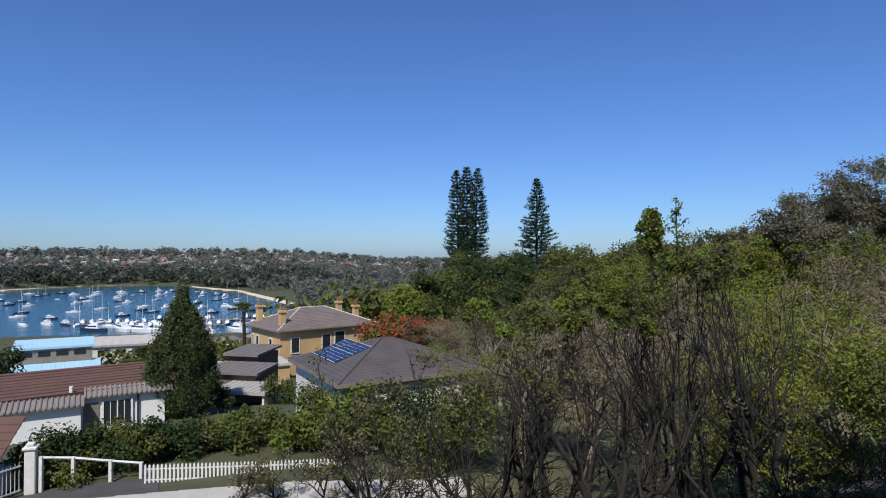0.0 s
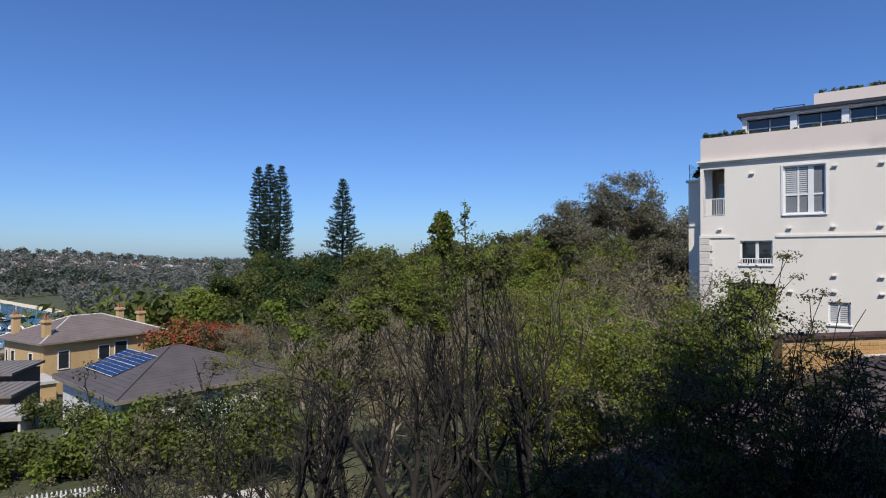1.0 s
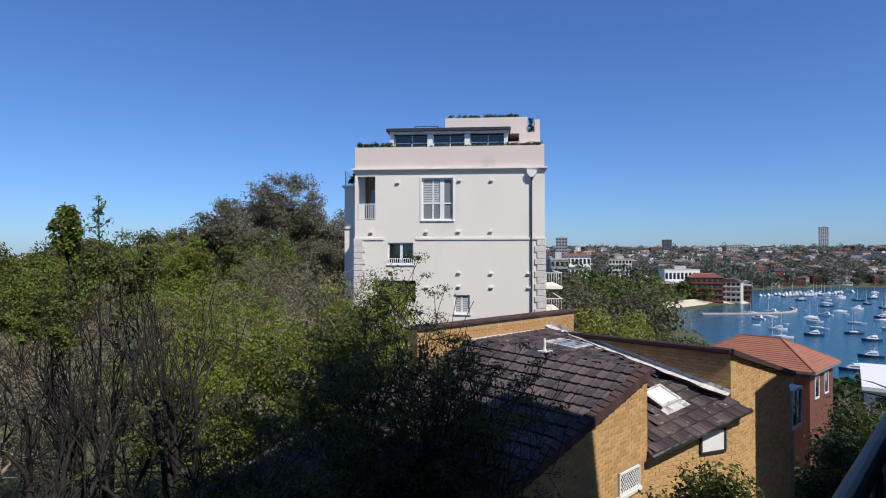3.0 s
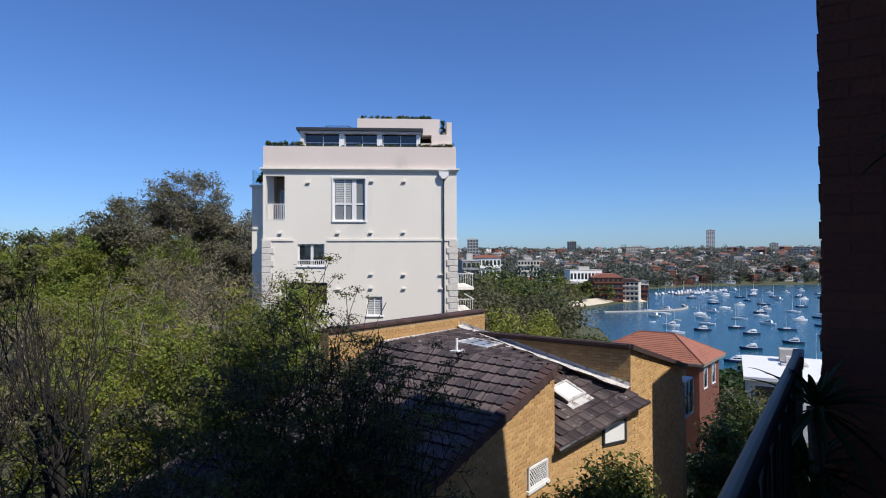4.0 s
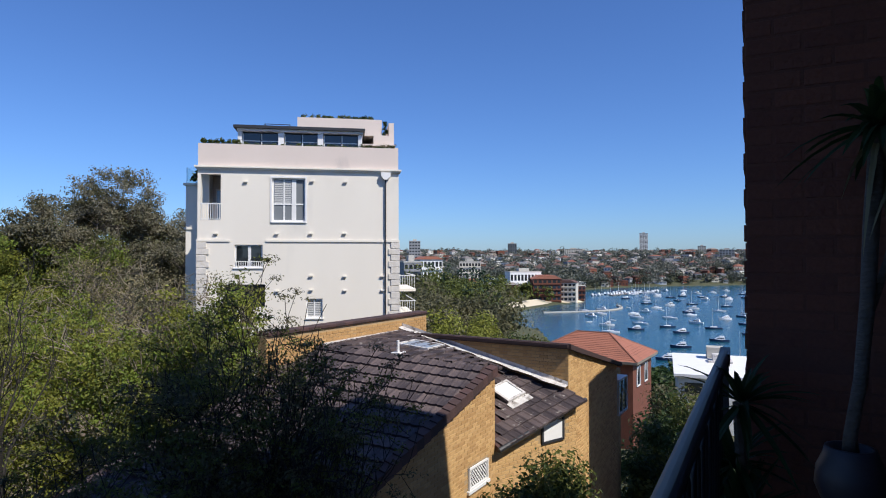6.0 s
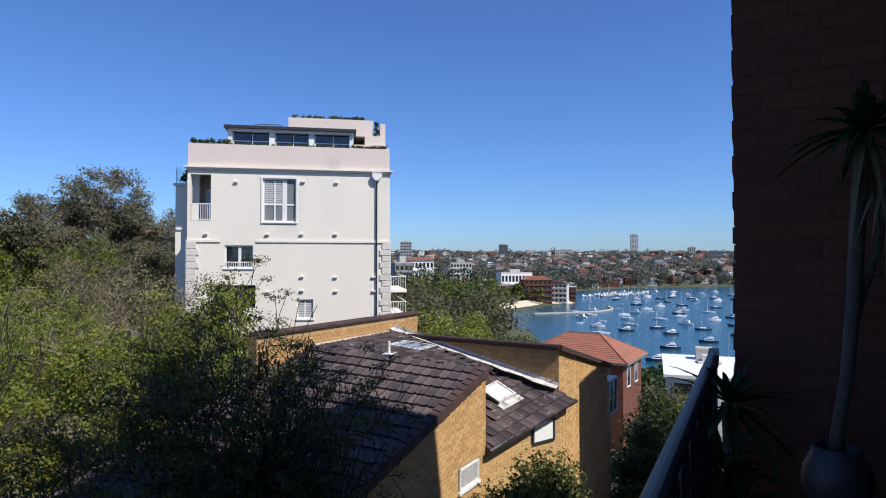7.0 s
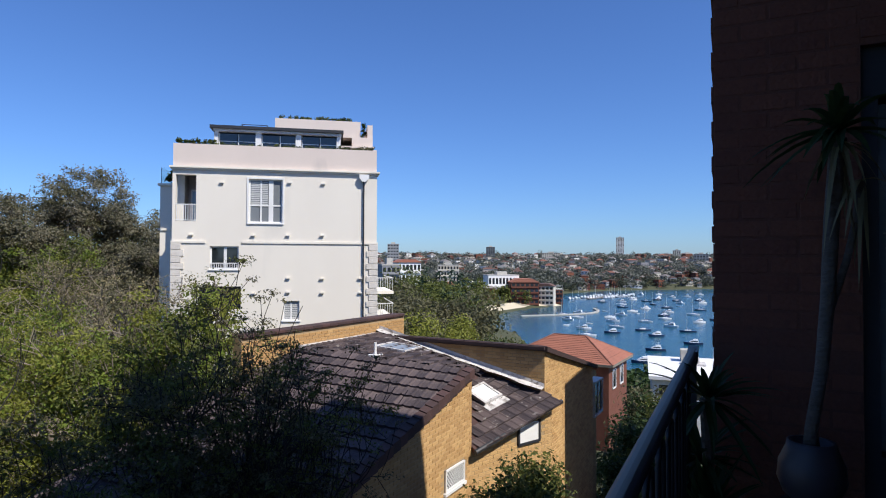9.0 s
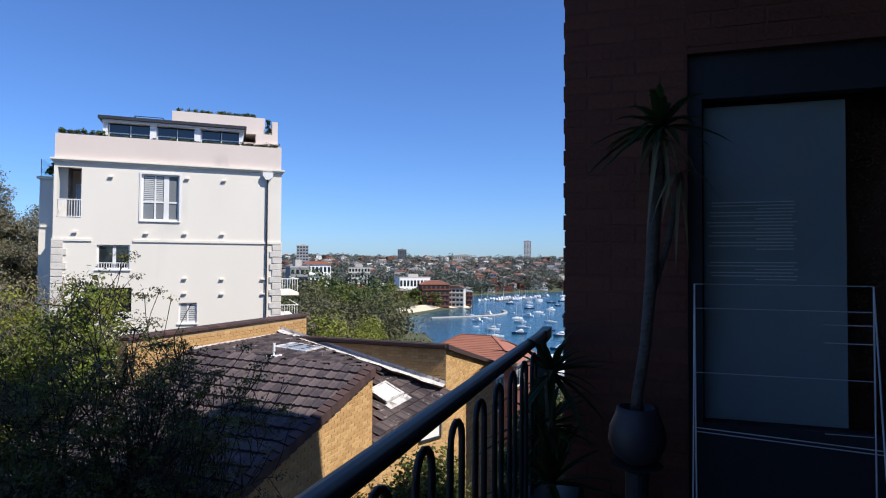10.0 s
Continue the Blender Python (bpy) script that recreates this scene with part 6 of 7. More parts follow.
def far_land():
    rng = np.random.default_rng(101)

    def pts(n, a0, a1, r0, r1, shore=6):
        a = np.radians(rng.uniform(a0, a1, n))
        r = np.exp(rng.uniform(math.log(r0), math.log(r1), n))
        p = np.stack([np.sin(a) * r, np.cos(a) * r], 1)
        ok = (poly_dist(p, BAY_EAST) > shore) & (poly_dist(p, BAY_WEST) > shore)
        return p[ok]

    def woods(name, p, material, size, blades, leaf, label, conical=False):
        z = heights(p)
        n = len(p)
        s = size * (0.55 + 0.9 * rng.random(n))
        lumps = 4
        c = np.repeat(np.concatenate([p, z[:, None]], 1), lumps, 0)
        ss = np.repeat(s, lumps)
        if conical:
            lv = np.tile(np.arange(lumps), n) / lumps
            c[:, 2] += ss * (0.5 + 2.4 * lv)
            rr = ss * 0.55 * (1.05 - lv * 0.85)
        else:
            off = rng.normal(size=(len(c), 3)) * np.array([0.42, 0.42, 0.25])
            c += off * ss[:, None]
            c[:, 2] += ss * 0.95
            rr = ss * (0.42 + 0.25 * rng.random(len(c)))
        vs, fs = leaf_cloud(c, rr, n * blades, leaf * 1.25, rng, 0.22, 0.8)
        ob = finish(name, mesh_np(name, vs, fs), material)
        tagged(ob, label, "woods", kind="stuff")

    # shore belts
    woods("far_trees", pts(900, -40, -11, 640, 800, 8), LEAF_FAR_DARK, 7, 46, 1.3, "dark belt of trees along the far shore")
    woods("far_trees", pts(1500, -40, 4, 560, 1600, 8), LEAF_HAZED, 6.5, 40, 1.6, "brownish green trees among distant suburbs")
    woods("far_trees", pts(1500, -14, 12, 170, 560, 8), LEAF_HAZED, 5.5, 55, 0.9, "mixed trees across the low suburb beyond the bay")
    woods("far_trees", pts(900, -14, 16, 130, 520, 8), LEAF_GREEN, 5.0, 60, 0.8, "green trees across the low suburb")
    woods("far_trees", pts(220, -36, -12, 90, 150, 6), LEAF_GREEN, 2.2, 90, 0.3, "garden trees above the marina")
    belt = pts(6000, 70, 98, 560, 980, 3)
    belt = belt[poly_dist(belt, BAY_EAST) < 45][::4]
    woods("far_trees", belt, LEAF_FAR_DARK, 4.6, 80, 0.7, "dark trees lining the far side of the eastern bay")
    woods("far_trees", pts(700, -40, 14, 1500, 3200), LEAF_HAZED, 11, 30, 3.0, "dark woods on the horizon")
    woods("far_trees", pts(500, 10, 48, 95, 260), LEAF_GREEN, 4.2, 110, 0.5, "trees along the hill crest")
    woods("far_trees", pts(150, 61, 68.4, 190, 320, 6), LEAF_GREEN, 8.6, 420, 0.36, "dark trees on the slope above the beach")
    woods("far_trees", pts(50, 62.5, 68.8, 200, 320, 8), LEAF_PINE, 7.5, 170, 0.6, "dark conifers on the slope above the beach", True)
    woods("far_trees", pts(120, 60, 69, 80, 190, 8), LEAF_OLIVE, 4.2, 320, 0.26, "yellow-green trees on the slope above the beach")
    woods("far_trees", pts(260, 60, 78, 345, 560, 6), LEAF_GREEN, 6.0, 60, 1.0, "green trees round the point")
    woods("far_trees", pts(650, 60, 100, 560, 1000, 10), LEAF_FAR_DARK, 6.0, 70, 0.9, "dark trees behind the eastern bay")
    woods("far_trees", pts(2700, 58, 100, 640, 1800, 10), LEAF_HAZED, 7.2, 44, 1.4, "trees among the suburb on the eastern ridge")
    woods("far_trees", pts(120, 79, 96, 80, 165, 6), LEAF_DARK, 2.2, 120, 0.35, "dark trees below the balcony by the water")

    def suburb(name, p, wall_mats, roof_mats, label, low=4.0, high=10.0, size=10.0):
        z = heights(p)
        groups = {}
        for (x, y), g in zip(p, z):
            w, d, h = size * rng.uniform(0.7, 1.6), size * rng.uniform(0.6, 1.1), rng.uniform(low, high)
            a = rng.uniform(0, math.pi)
            wi, ri = rng.integers(len(wall_mats)), rng.integers(len(roof_mats))
            ca, sa = math.cos(a), math.sin(a)

            def q(u, v, k):
                return (x + u * ca - v * sa, y + u * sa + v * ca, g + k)

            flat = rng.random() < 0.3
            wv, wf = groups.setdefault(("w", wi), ([], []))
            o = len(wv)
            wv += [q(u, v, k) for k in (-2, h) for u, v in ((-w / 2, -d / 2), (w / 2, -d / 2), (w / 2, d / 2), (-w / 2, d / 2))]
            wf += [(o, o + 1, o + 5, o + 4), (o + 1, o + 2, o + 6, o + 5), (o + 2, o + 3, o + 7, o + 6), (o + 3, o, o + 4, o + 7), (o + 4, o + 5, o + 6, o + 7)]
            gv, gf = groups.setdefault(("g", 0), ([], []))
            for side in (0, 1, 2, 3):
                ln = w if side % 2 == 0 else d
                for st in range(max(1, int(h / 3.2))):
                    nwin = max(2, int(ln / 3.5))
                    for i in range(nwin):
                        c0, c1 = -ln / 2 + (i + 0.25) * ln / nwin, -ln / 2 + (i + 0.7) * ln / nwin
                        z0 = st * 3.2 + 1.0
                        e = (d if side % 2 == 0 else w) / 2 + 0.06
                        def pt(c, k):
                            return q(c, -e, k) if side == 0 else q(e, c, k) if side == 1 else q(c, e, k) if side == 2 else q(-e, c, k)
                        o = len(gv)
                        gv += [pt(c0, z0), pt(c1, z0), pt(c1, z0 + 1.4), pt(c0, z0 + 1.4)]
                        gf.append((o, o + 1, o + 2, o + 3))
            if not flat:
                rv, rf = groups.setdefault(("r", ri), ([], []))
                o = len(rv)
                e = 0.5
                rv += [q(u, v, h + 0.02) for u, v in ((-w / 2 - e, -d / 2 - e), (w / 2 + e, -d / 2 - e), (w / 2 + e, d / 2 + e), (-w / 2 - e, d / 2 + e))]
                rv += [q(-w / 2 + d / 2, 0, h + d * 0.28), q(w / 2 - d / 2, 0, h + d * 0.28)] if w > d else [q(0, 0, h + d * 0.28), q(0.1, 0, h + d * 0.28)]
                rf += [(o, o + 1, o + 5, o + 4), (o + 1, o + 2, o + 5), (o + 2, o + 3, o + 4, o + 5), (o + 3, o, o + 4)]
        for (kind_, i), (v, f) in groups.items():
            mm = wall_mats[i] if kind_ == "w" else roof_mats[i] if kind_ == "r" else GLASS
            tagged(finish(name, mesh_np(name, v, f), mm), label, "suburb", kind="stuff")

    walls = [WHITE_WORN, CREAM, BRICK_RED, GREYWALL]
    roofs = [TILE_RED, TILE_BROWN, TILE_GREY, TILE_GREY]
    suburb("far_houses", pts(900, -42, 6, 760, 2200, 60), [WHITE_WORN, CREAM, WHITE, GREYWALL], roofs, "scattered distant suburban houses beyond the western bay", 4, 8, 11)
    suburb("far_houses", pts(150, -14, 8, 300, 640, 30), walls, roofs, "suburban houses among trees near the western bay", 4, 6, 9)
    suburb("far_houses", pts(560, 58, 98, 760, 1900, 60), walls, [TILE_BROWN, TILE_GREY, TILE_GREY, TILE_BROWN, TILE_RED], "houses and flats on the eastern ridge", 6, 14, 13)
    shore_p = pts(1500, 76, 98, 560, 1000, 8)
    shore_p = shore_p[poly_dist(shore_p, BAY_EAST) < 90][:90]
    suburb("far_houses", shore_p, [WHITE_WORN, CREAM, GREYWALL, BRICK_RED], [TILE_BROWN, TILE_GREY, TILE_GREY, TILE_BROWN, TILE_RED], "houses and flats along the eastern shore", 4, 9, 9)
    suburb("far_houses", pts(60, 60, 77, 320, 620, 25), walls, roofs, "houses and flats round the point", 5, 10, 11)
    suburb("far_houses", pts(40, -34, -14, 120, 230, 8), [WHITE_WORN, CREAM, TIMBER], [TILE_GREY, TILE_BROWN], "low sheds and houses above the marina", 2, 3, 7)


far_land()

# ---- big trees


def columnar_pine(name, at, height, seed, label, stems, reach):
    """Araucaria: straight stems with whorls of level branches that end in upturned tufts; reach gives a branch's length by the height."""
    rng = np.random.default_rng(seed)
    ob = thing(name, Matrix.Translation(at), label, "tree")
    bm = bmesh.new()
    cents, rads = [], []
    for ox, oy, top in stems:
        hh = height * top
        tube(bm, [(ox * 0.2, oy * 0.2, 0), (ox * 0.8, oy * 0.8, hh * 0.45), (ox, oy, hh)], [0.55, 0.36, 0.06], 7)
        z = hh * 0.2
        while z < hh * 0.995:
            f = z / hh
            bx, by = ox * min(1.0, 0.4 + f), oy * min(1.0, 0.4 + f)
            n = 7
            turn = rng.random() * math.tau
            for j in range(n):
                if rng.random() < 0.10:
                    continue
                a = turn + j * math.tau / n + rng.normal(0, 0.15)
                l = max(0.35, reach(f) * rng.uniform(0.72, 1.1))
                mid = Vector((bx + math.cos(a) * l * 0.6, by + math.sin(a) * l * 0.6, z + l * 0.02))
                e = Vector((bx + math.cos(a) * l, by + math.sin(a) * l, z + l * rng.uniform(0.10, 0.24)))
                p0 = Vector((bx, by, z))
                tube(bm, [p0, mid, e], [0.09, 0.06, 0.03], 3, False)
                m_ = max(2, int(l / 0.42))
                for i in range(m_):
                    g = 0.25 + 0.75 * (i + 1) / m_
                    q = p0.lerp(mid, g / 0.6) if g < 0.6 else mid.lerp(e, (g - 0.6) / 0.4)
                    cents.append((q.x, q.y, q.z + 0.10))
                    rads.append(0.42 + 0.34 * rng.random())
            z += height * rng.uniform(0.017, 0.024)
    part("trunk", bm, BARK, ob)
    vs, fs = leaf_cloud(cents, rads, len(cents) * 11, 0.25, rng, 0.9, 0.85, 0.38)
    finish("crown", mesh_np("crown", vs, fs), LEAF_PINE, ob)
    return ob


p1 = polar(2.3, 170)
g1 = ground_z(p1.x, p1.y)
columnar_pine("norfolk_pine", Vector((p1.x, p1.y, g1)), 25.4 - g1, 1, "tall columnar pine with three crowded tops", ((-3.0, 0, 0.97), (0, 1.2, 1.0), (2.9, -0.5, 0.985)),
              lambda f: 1.3 + 4.4 * (1 - f) ** 0.85 if f < 0.92 else 1.55 * (1 - f) / 0.08 + 0.2)
p2 = polar(8.9, 180)
g2 = ground_z(p2.x, p2.y)
columnar_pine("norfolk_pine", Vector((p2.x, p2.y, g2)), 23.0 - g2, 2, "pointed conical pine with level branches", ((0, 0, 1.0),), lambda f: 11.0 * (1 - f) ** 0.85 + 0.3)


def cypress(at, height, radius, seed):
    rng = np.random.default_rng(seed)
    ob = thing("cypress", Matrix.Translation(at), "dense dark conical cypress beside the cottage", "tree")
    bm = bmesh.new()
    tube(bm, [(0, 0, -0.3), (0, 0, height * 0.5), (0, 0, height * 0.9)], [0.3, 0.18, 0.04], 8)
    part("trunk", bm, BARK, ob)
    n = 420
    f = rng.random(n) ** 1.15
    a = rng.random(n) * math.tau
    prof = radius * np.sin(np.clip(f * 1.0 + 0.10, 0, 1) * math.pi) ** 0.55 * (1 - f * 0.55)
    r = prof * (0.72 + 0.3 * rng.random(n))
    c = np.stack([np.cos(a) * r, np.sin(a) * r, 0.25 + f * height * 0.96], 1)
    for i, m_ in enumerate((LEAF_CYPRESS, LEAF_CYPRESS, LEAF_CYPRESS)):
        q = c[i::3]
        vs, fs = leaf_cloud(q, 0.26 + 0.2 * rng.random(len(q)), 14000, 0.085, rng, 0.8, 1.7, 0.4, hang=-0.8)
        finish("crown", mesh_np("crown", vs, fs), m_, ob)


gx = (-15.5, 35.6)
cypress(Vector((*gx, ground_z(*gx))), -2.2 - ground_z(*gx), 2.45, 3)

# bare-branched trees with fresh leaf at their tops, nearest below the balcony
SPRING = "grey-barked tree, half bare, fresh green leaves at its top"


def on_ground(az, d):
    q = polar(az, d)
    return Vector((q.x, q.y, ground_z(q.x, q.y) - 0.05))


def near_tree(az, d, top, mats, seed, leaves, leaf, bare, label=SPRING, spread=0.85, r0=0.15, tip_r=0.28, kids=(6, 5, 5, 4), levels=4, lean=(0, 0), first=0.25, flat=0.7, rise=0.45, ratio=0.64, name="tree", half_w=0.0, leaf_from=0.0, wander=0.16, minr=0.005, dome=1.0):
    at = on_ground(az, d)
    return tree(at, top - at.z, mats, seed, label, "tree", 0, leaves, leaf, levels, spread, r0, None, kids, tip_r, lean, first, "", bare, name, flat, rise, ratio, minr, wander, half_w, leaf_from, dome)


def vase_tree(az, d, top, half_w, mats, seed, leaves, keep, leaf=0.036, stems=6, r0=0.085, leaf_from=0.84, lean=0.0):
    """A short trunk that opens into long sinuous limbs with finer and finer shoots; leaf tufts on the highest tips."""
    rng = np.random.default_rng(seed)
    at = on_ground(az, d)
    h = top - at.z
    ob = thing("tree", Matrix.Translation(at), SPRING, "tree")
    segs, tips = [], []

    def shoot(p, way, length, r, level):
        n = (9, 6, 4, 3)[level]
        pts = []
        for i in range(n):
            way = way + rng.normal(size=3) * (0.13, 0.17, 0.18, 0.22)[level]
            way[2] += 0.05
            way = way / np.linalg.norm(way)
            q = p + way * length / n
            segs.append((p, q, r * (1 - 0.8 * i / n), r * (1 - 0.8 * (i + 1) / n), level))
            pts.append((q, way, r * (1 - 0.8 * (i + 1) / n)))
            p = q
        tips.append(p)
        if level < 3:
            m = (7, 4, 3)[level]
            for k in range(m):
                f = 0.28 + 0.7 * (k + rng.random()) / m
                q, w, rr = pts[min(int(f * n), n - 1)]
                side = np.cross(w, rng.normal(size=3))
                side /= np.linalg.norm(side) + 1e-9
                e = w * 0.8 + side * 0.68
                e[2] += 0.22
                shoot(q, e / np.linalg.norm(e), length * (0.40, 0.44, 0.46)[level] * rng.uniform(0.65, 1.25), max(rr * 0.78, 0.008), level + 1)

    fork = np.array([0.0, 0.0, h * 0.30])
    segs.append((np.zeros(3), fork, r0 * 2.2, r0 * 1.7, 0))
    for k in range(stems):
        a = (k + rng.uniform(-0.3, 0.3)) * math.tau / stems
        t = rng.uniform(0.15, 1.0)
        w = np.array([math.cos(a) * t + lean, math.sin(a) * t, 1.0])
        shoot(fork, w / np.linalg.norm(w), h * 0.62 * rng.uniform(0.8, 1.05), r0 * rng.uniform(0.7, 1.1), 0)
    pts = np.array(tips)
    k = np.array([half_w / np.quantile(np.hypot(pts[:, 0], pts[:, 1]), 0.92)] * 2 + [h / pts[:, 2].max()])
    segs = [(a * k, b * k, ra, rb, l) for a, b, ra, rb, l in segs]
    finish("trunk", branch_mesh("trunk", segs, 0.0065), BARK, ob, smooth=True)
    pts = pts * k
    pts = pts[(rng.random(len(pts)) < keep) & (pts[:, 2] > leaf_from * h * (0.93 + 0.1 * rng.random(len(pts))))]
    pick = rng.integers(0, len(mats), len(pts))
    for i, m_ in enumerate(mats):
        q = pts[pick == i]
        if len(q):
            vs, fs = leaf_cloud(q, 0.22 * (0.6 + 0.8 * rng.random(len(q))), max(8, int(leaves * len(q) / len(pts))), leaf, rng, 0.9, 0.65)
            finish("crown", mesh_np("crown", vs, fs), m_, ob)


FRESH, DEEP = (LEAF_GREEN, LEAF_BRIGHT, LEAF_GREEN), (LEAF_GREEN, LEAF_OLIVE)
vase_tree(16.0, 11.6, 0.20, 3.1, FRESH, 41, 6500, 0.6, lean=0.18, r0=0.105)
vase_tree(5.0, 11.3, -0.9, 2.3, DEEP, 42, 1500, 0.30, leaf_from=0.85)
vase_tree(27.5, 12.8, 0.60, 2.3, DEEP, 43, 3000, 0.45, leaf_from=0.9)
vase_tree(10.5, 14.0, 0.05, 2.5, FRESH, 44, 6500, 0.7, leaf=0.040)
vase_tree(-2.5, 12.4, -2.0, 2.3, DEEP, 45, 700, 0.2, leaf_from=0.75)
vase_tree(22.0, 15.5, 0.30, 2.5, FRESH, 46, 3600, 0.5, leaf=0.040)
# feathery tree in the shade of the flats: long limbs, level sprays of small leaves
SHADY = "feathery small-leaved tree in the shade of the flats"
SPRAY = dict(spread=0.80, kids=(6, 5, 5, 4), levels=4, first=0.22, rise=0.30, ratio=0.64, wander=0.17, minr=0.0065, flat=0.42, dome=0.72)
near_tree(42, 8.9, -0.75, (LEAF_OLIVE, LEAF_GREEN), 51, 38000, 0.024, 0.15, SHADY, r0=0.15, tip_r=0.25, half_w=2.1, leaf_from=0.15, lean=(0.15, 0), **SPRAY)
near_tree(48.8, 9.3, 0.0, (LEAF_OLIVE, LEAF_GREEN), 52, 24000, 0.023, 0.25, SHADY, r0=0.12, tip_r=0.19, half_w=1.75, leaf_from=0.2, lean=(0.25, 0), **SPRAY)
near_tree(35.5, 9.2, -1.7, (LEAF_OLIVE, LEAF_GREEN), 53, 34000, 0.026, 0.18, SHADY, r0=0.14, tip_r=0.27, half_w=2.1, leaf_from=0.15, **SPRAY)
near_tree(54.5, 9.0, -1.35, (LEAF_OLIVE, LEAF_GREEN), 54, 9000, 0.022, 0.35, SHADY, r0=0.08, tip_r=0.16, half_w=1.05, leaf_from=0.2, **SPRAY)
# sunlit trees behind: twiggy and olive low down; full sun coloured in as yellow-green
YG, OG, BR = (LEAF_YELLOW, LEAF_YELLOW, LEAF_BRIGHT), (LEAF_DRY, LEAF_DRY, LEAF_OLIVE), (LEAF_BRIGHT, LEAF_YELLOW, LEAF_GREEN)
# far paler than the bark: sunlight put into the twig colour
TWIG = mat("sun_paled_grey_twig", (0.30, 0.25, 0.19), (0.16, 0.13, 0.10), 0.9, 4, 30, 0.3)


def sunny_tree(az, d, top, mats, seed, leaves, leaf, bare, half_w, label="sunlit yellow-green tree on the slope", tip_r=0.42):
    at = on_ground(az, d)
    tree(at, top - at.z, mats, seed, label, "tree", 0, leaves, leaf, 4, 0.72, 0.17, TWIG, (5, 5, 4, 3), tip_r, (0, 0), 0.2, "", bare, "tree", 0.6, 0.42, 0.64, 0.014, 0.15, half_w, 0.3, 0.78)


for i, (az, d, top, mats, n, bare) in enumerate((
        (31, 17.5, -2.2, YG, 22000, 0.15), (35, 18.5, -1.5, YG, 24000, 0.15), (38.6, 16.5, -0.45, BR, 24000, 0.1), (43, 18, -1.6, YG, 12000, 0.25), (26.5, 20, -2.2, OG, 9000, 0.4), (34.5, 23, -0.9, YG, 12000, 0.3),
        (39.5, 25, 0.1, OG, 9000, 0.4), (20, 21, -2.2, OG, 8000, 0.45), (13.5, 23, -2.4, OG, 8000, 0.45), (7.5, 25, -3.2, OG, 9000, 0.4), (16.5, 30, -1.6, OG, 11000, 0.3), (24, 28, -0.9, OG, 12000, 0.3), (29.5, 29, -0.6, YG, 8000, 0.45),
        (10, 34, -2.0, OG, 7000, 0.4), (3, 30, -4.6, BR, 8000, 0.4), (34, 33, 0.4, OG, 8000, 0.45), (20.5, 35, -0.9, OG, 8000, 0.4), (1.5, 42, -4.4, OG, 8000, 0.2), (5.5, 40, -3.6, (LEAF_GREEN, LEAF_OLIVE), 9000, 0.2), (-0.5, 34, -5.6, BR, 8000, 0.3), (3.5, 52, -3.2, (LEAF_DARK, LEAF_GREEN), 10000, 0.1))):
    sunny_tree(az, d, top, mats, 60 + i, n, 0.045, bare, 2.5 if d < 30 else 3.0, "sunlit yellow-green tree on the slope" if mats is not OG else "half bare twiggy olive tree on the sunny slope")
# further green trees up the hill
for i, (az, d, el, mats) in enumerate(((10, 42, -0.9, (LEAF_GREEN, LEAF_OLIVE)), (15.5, 45, 0.0, BR), (20, 44, 0.9, YG), (24, 48, 1.9, YG), (28, 46, 2.5, YG), (32, 42, 1.4, BR), (22, 38, 0.2, YG), (26.5, 38, 0.5, BR),
                                      (5, 60, -1.2, (LEAF_DARK, LEAF_GREEN)), (2.2, 88, 0.25, (LEAF_DARK, LEAF_DARK, LEAF_GREEN)), (5.2, 86, 0.1, (LEAF_DARK,)), (0.2, 80, -0.9, (LEAF_DARK, LEAF_GREEN)), (8.5, 70, -0.3, (LEAF_GREEN, LEAF_DARK)), (13, 66, 0.5, (LEAF_GREEN,)), (17, 70, 1.3, (LEAF_GREEN, LEAF_OLIVE)), (27, 75, 2.0, (LEAF_GREEN, LEAF_OLIVE)),
                                      (-3.2, 58, -3.2, (LEAF_BRIGHT, LEAF_YELLOW)), (-4.6, 50, -6.2, (LEAF_RED, LEAF_RED, LEAF_GREEN)), (-1.8, 46, -6.2, (LEAF_RED, LEAF_OLIVE)))):
    near_tree(az, d, d * math.tan(radians(el)), mats, 80 + i, 16000, 0.075 if d < 50 else 0.14, 0.1, "leafy green tree on the hillside", 0.9, 0.18, 0.62 if d < 50 else 1.1, (6, 5, 4, 3), 3, name="tree", first=0.2, half_w=1.6 if az < -1 else 2.6 if d < 50 else 4.4, dome=0.62)
# gum trees at the top of the slope
for i, (az, d, el, hw) in enumerate(((36.6, 50, 7.6, 3.6), (33.4, 50, 6.2, 3.4), (30.4, 48, 4.7, 3.2), (39.2, 52, 6.6, 3.0), (41.5, 46, 3.2, 3.0), (27.8, 50, 2.9, 2.8))):
    at = on_ground(az, d)
    tree(at, d * math.tan(radians(el)) - at.z, (LEAF_GUM, LEAF_GUM, LEAF_OLIVE), 120 + i, "tall gum tree with pale limbs and olive leaves", "tree", 0, 26000, 0.080, 4, 0.62, 0.30, BARK_PALE, (6, 5, 4, 3), 0.62, (0, 0), 0.40, "", 0.06, "gum_tree", 0.62, 0.3, half_w=hw, dome=0.7, leaf_from=0.35)
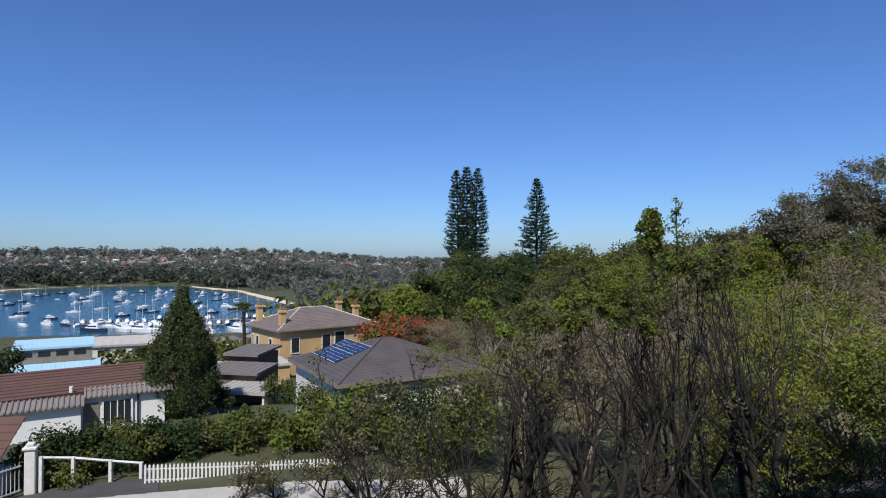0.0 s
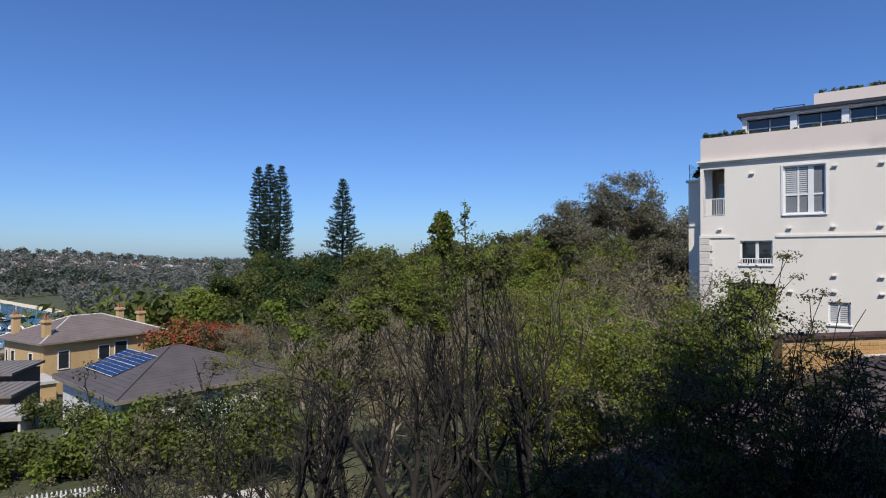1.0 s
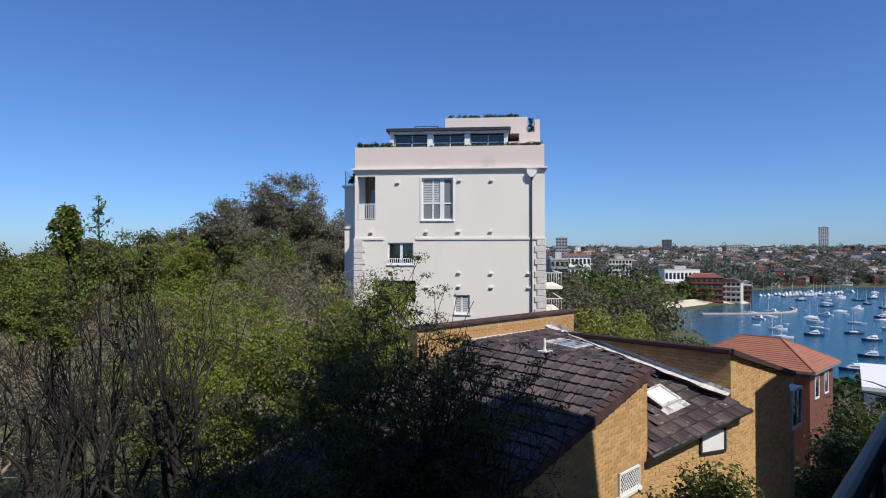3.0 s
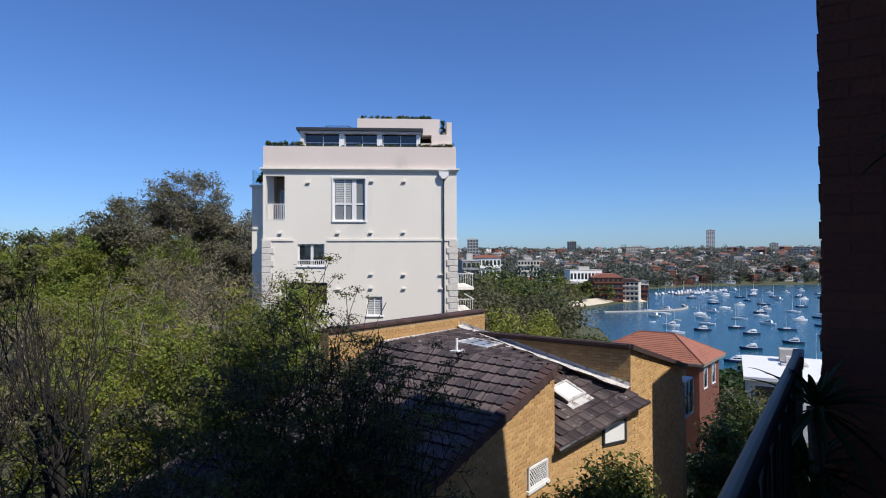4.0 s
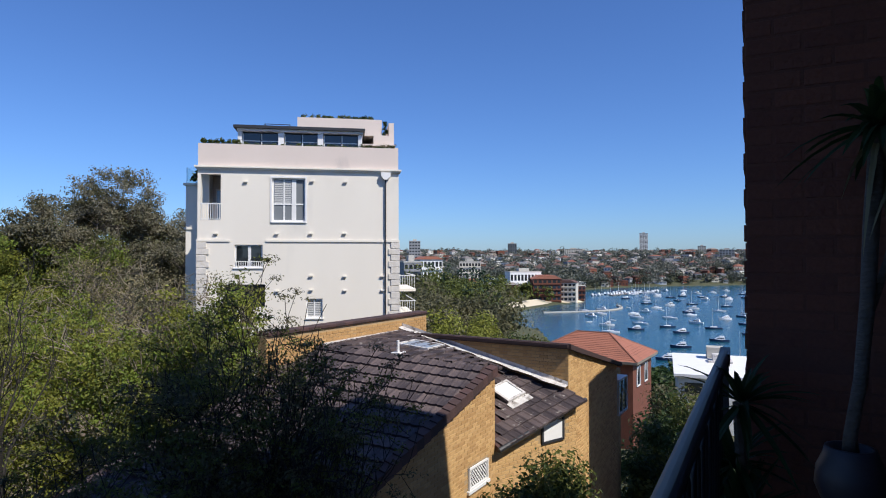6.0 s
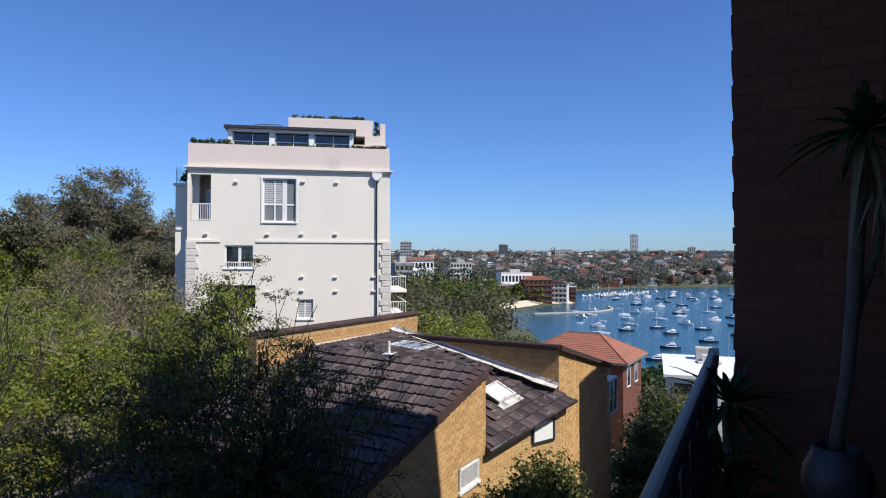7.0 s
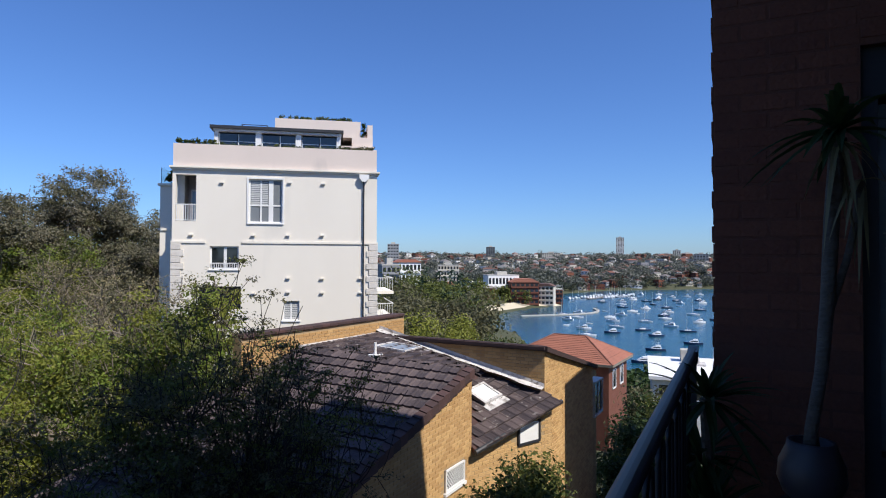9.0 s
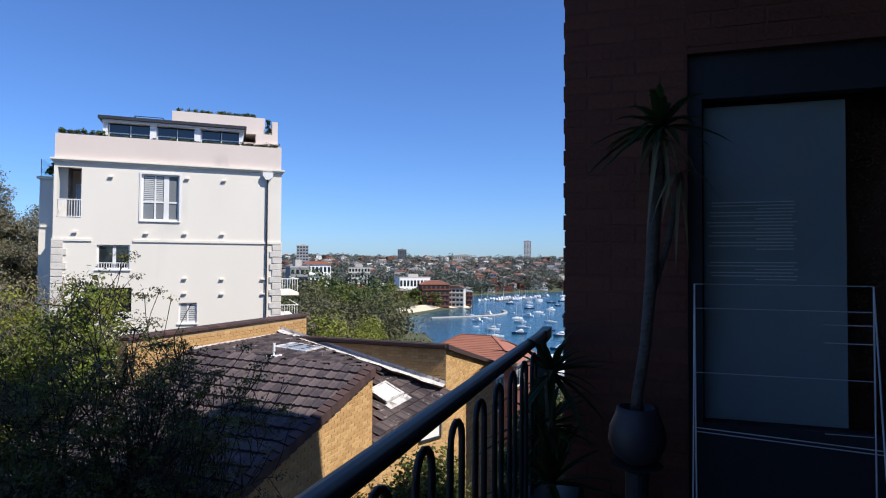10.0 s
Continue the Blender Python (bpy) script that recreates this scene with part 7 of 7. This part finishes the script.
# single bushy tuft and thin sapling that stand above the crowns
def tuft_tree(az, d, top, long, wide, seed, label, lumps=46, leaves=1600, mats=(LEAF_GREEN, LEAF_BRIGHT)):
    """A slim stem with a narrow head of leaves."""
    rng = np.random.default_rng(seed)
    at = on_ground(az, d)
    h = top - at.z
    ob = thing("tree", Matrix.Translation(at), label, "tree")
    bm = bmesh.new()
    tube(bm, [(0, 0, 0), (0.08, 0, h * 0.5), (0, 0, h - long * 0.1)], [0.04, 0.022, 0.008], 6)
    f = rng.random(lumps)
    a = rng.random(lumps) * math.tau
    r = wide * np.sin(np.clip(f * 0.85 + 0.12, 0, 1) * math.pi) ** 0.7 * rng.random(lumps) ** 0.5
    c = np.stack([np.cos(a) * r, np.sin(a) * r, h - long + f * long * 0.95], 1)
    for q in c:
        tube(bm, [(0, 0, q[2] - 0.15), tuple(q)], [0.012, 0.006], 3, False)
    part("trunk", bm, BARK, ob)
    for k, m_ in enumerate(mats):
        g = c[k::len(mats)]
        vs, fs = leaf_cloud(g, np.full(len(g), 0.12), leaves // len(mats), 0.034, rng, 0.9)
        finish("crown", mesh_np("crown", vs, fs), m_, ob)


tuft_tree(19.2, 13.2, 0.95, 0.85, 0.26, 140, "slim tree with a dense leafy top", 60, 3600)
tuft_tree(21.3, 14.0, 1.28, 1.1, 0.20, 141, "thin sapling with sparse leaves", 14, 320)

# ---- shrubs, hedges and palms in the gardens
for i, (az, d, rx, ry, h, mats, n, lf) in enumerate((
        (-33, 27.5, 1.6, 1.0, 2.2, (LEAF_DARK, LEAF_GREEN), 3500, 0.08), (-30, 28, 1.8, 1.2, 2.6, (LEAF_DARK, LEAF_GREEN), 4000, 0.08), (-27, 28.5, 1.8, 1.0, 2.4, (LEAF_GREEN, LEAF_DARK), 4000, 0.08), (-24, 28.5, 1.6, 1.0, 1.9, (LEAF_DARK, LEAF_OLIVE), 3500, 0.08),
        (-21, 29, 1.8, 1.0, 1.7, (LEAF_GREEN, LEAF_DARK), 3500, 0.08), (-18, 29, 1.8, 1.2, 1.8, (LEAF_GREEN, LEAF_BRIGHT), 3500, 0.09), (-15, 28, 1.8, 1.2, 2.2, (LEAF_BRIGHT, LEAF_GREEN), 4000, 0.09), (-12.5, 28, 1.8, 1.4, 3.4, (LEAF_BRIGHT, LEAF_GREEN), 4000, 0.09),
        (-9.5, 28, 1.8, 1.4, 4.0, (LEAF_GREEN, LEAF_BRIGHT), 4000, 0.09), (-6, 27, 2.0, 1.5, 4.2, (LEAF_GREEN, LEAF_OLIVE), 4000, 0.09), (-2.5, 26, 2.0, 1.6, 4.4, (LEAF_GREEN, LEAF_DARK), 4000, 0.09), (2, 24, 2.2, 1.6, 4.4, (LEAF_OLIVE, LEAF_GREEN), 4000, 0.09),
        (8, 19, 2.2, 1.5, 1.6, (LEAF_OLIVE, LEAF_DRY), 3500, 0.05), (15, 18, 2.2, 1.5, 1.8, (LEAF_DRY, LEAF_OLIVE), 3500, 0.05), (22, 19, 2.2, 1.5, 2.2, (LEAF_DRY, LEAF_YELLOW), 3500, 0.05), (30, 14, 2.0, 1.5, 3.4, (LEAF_OLIVE, LEAF_YELLOW), 9000, 0.045), (36, 13, 2.0, 1.5, 4.2, (LEAF_YELLOW, LEAF_OLIVE), 12000, 0.045), (43, 12.5, 2.0, 1.5, 4.6, (LEAF_OLIVE, LEAF_GREEN), 12000, 0.04),
        (49, 13.0, 1.4, 1.4, 4.0, (LEAF_GREEN, LEAF_DARK), 9000, 0.045), (53, 10.5, 0.9, 1.0, 3.4, (LEAF_GREEN, LEAF_DARK), 5000, 0.05), (-15.5, 43, 1.0, 1.0, 2.6, (LEAF_GREEN, LEAF_DARK), 2500, 0.08), (-20, 39, 0.5, 0.5, 2.2, (LEAF_DARK,), 1500, 0.07), (-36.5, 46, 2.0, 1.5, 6.5, (LEAF_DARK,), 5000, 0.12))):
    q = on_ground(az, d)
    bush(q, rx, ry, h, mats, 200 + i, "rounded garden shrub of mixed green leaves" if d > 20 else "dense undergrowth shrub below the trees", "shrub", n, lf)
# twiggy bare shrubs in front of the picket fence
for i, (az, d, h) in enumerate(((-15.5, 20.5, 1.9), (-11.5, 20, 2.4), (-8, 19.5, 2.6), (-4.5, 18, 2.8), (-18.5, 21, 1.5))):
    near_tree(az, d, on_ground(az, d).z + h, (LEAF_DRY, LEAF_OLIVE), 160 + i, 700, 0.05, 0.5, "bare twiggy shrub beside the fence", 0.9, 0.05, 0.2, (7, 5, 4), 3, first=0.08, name="shrub")
# glossy shrub against the gable wall and dark growth by the water side
bush(Vector((11.75, 3.25, -8.6)), 1.3, 1.0, 6.35, (LEAF_GREEN, LEAF_DARK), 250, "glossy dark green shrub against the brick house", "shrub", 60000, 0.050, lumps=110)
bush(Vector((26.5, 2.4, -14.0)), 2.4, 1.8, 10.6, (LEAF_DARK, LEAF_GREEN), 251, "dark rounded tree beside the brick house", "tree", 16000, 0.10, "garden_tree", lumps=44)
bush(Vector((33.0, 3.0, -15.0)), 2.8, 2.2, 10.6, (LEAF_DARK, LEAF_OLIVE), 252, "dark rounded tree beside the brick house", "tree", 16000, 0.11, "garden_tree", lumps=44)
bush(Vector((22.8, 2.6, -12.5)), 1.3, 1.1, 8.6, (LEAF_GREEN, LEAF_DARK), 253, "dark rounded tree beside the brick house", "tree", 9000, 0.09, "garden_tree", lumps=34)
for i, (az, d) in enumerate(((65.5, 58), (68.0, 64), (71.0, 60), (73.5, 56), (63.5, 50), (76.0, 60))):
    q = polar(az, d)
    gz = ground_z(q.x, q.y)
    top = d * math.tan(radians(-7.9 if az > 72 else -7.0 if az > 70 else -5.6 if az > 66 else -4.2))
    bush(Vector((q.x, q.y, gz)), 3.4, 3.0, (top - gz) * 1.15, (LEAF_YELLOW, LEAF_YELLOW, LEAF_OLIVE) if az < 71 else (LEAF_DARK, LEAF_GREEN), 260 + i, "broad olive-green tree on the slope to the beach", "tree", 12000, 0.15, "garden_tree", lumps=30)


def palm(at, height, frond, n, seed, label, upright=0.2):
    rng = np.random.default_rng(seed)
    ob = thing("palm", Matrix.Translation(at), label, "palm")
    bm = bmesh.new()
    tube(bm, [(0, 0, 0), (0.1, 0, height * 0.5), (0, 0, height)], [0.28, 0.2, 0.22], 8)
    part("trunk", bm, BARK, ob)
    for _ in range(n):
        a, el = rng.random() * math.tau, rng.uniform(-0.2, 1.3) + upright
        dv = Vector((math.cos(a) * math.cos(el), math.sin(a) * math.cos(el), math.sin(el)))
        sd = dv.cross(Vector((0, 0, 1))).normalized()
        bm = bmesh.new()
        for k in range(1, 12):
            f = k / 11
            p = Vector((0, 0, height)) + dv * frond * f + Vector((0, 0, -0.55 * f * f * frond))
            l = frond * 0.26 * math.sin(f * 2.6 + 0.4)
            for s in (-1, 1):
                e = p + sd * s * l + dv * l * 0.6 + Vector((0, 0, -l * 0.35))
                bm.faces.new([bm.verts.new(p), bm.verts.new(p + dv * frond * 0.05), bm.verts.new(e)])
        part("frond", bm, LEAF_GREEN, ob)


q = polar(-26.2, 66)
palm(Vector((q.x, q.y, ground_z(q.x, q.y))), -10.6 - ground_z(q.x, q.y), 3.2, 24, 1, "spiky palm behind the cottage roof", 0.3)
q = polar(-18.4, 78)
palm(Vector((q.x, q.y, ground_z(q.x, q.y))), -7.0 - ground_z(q.x, q.y), 2.4, 22, 2, "tall feathery palm beside the sandstone villa")

# ---- single bricks of the gable wall
for cells, wall_ob in gable_bricks:
    brick_parts(cells, BRICK, wall_ob)
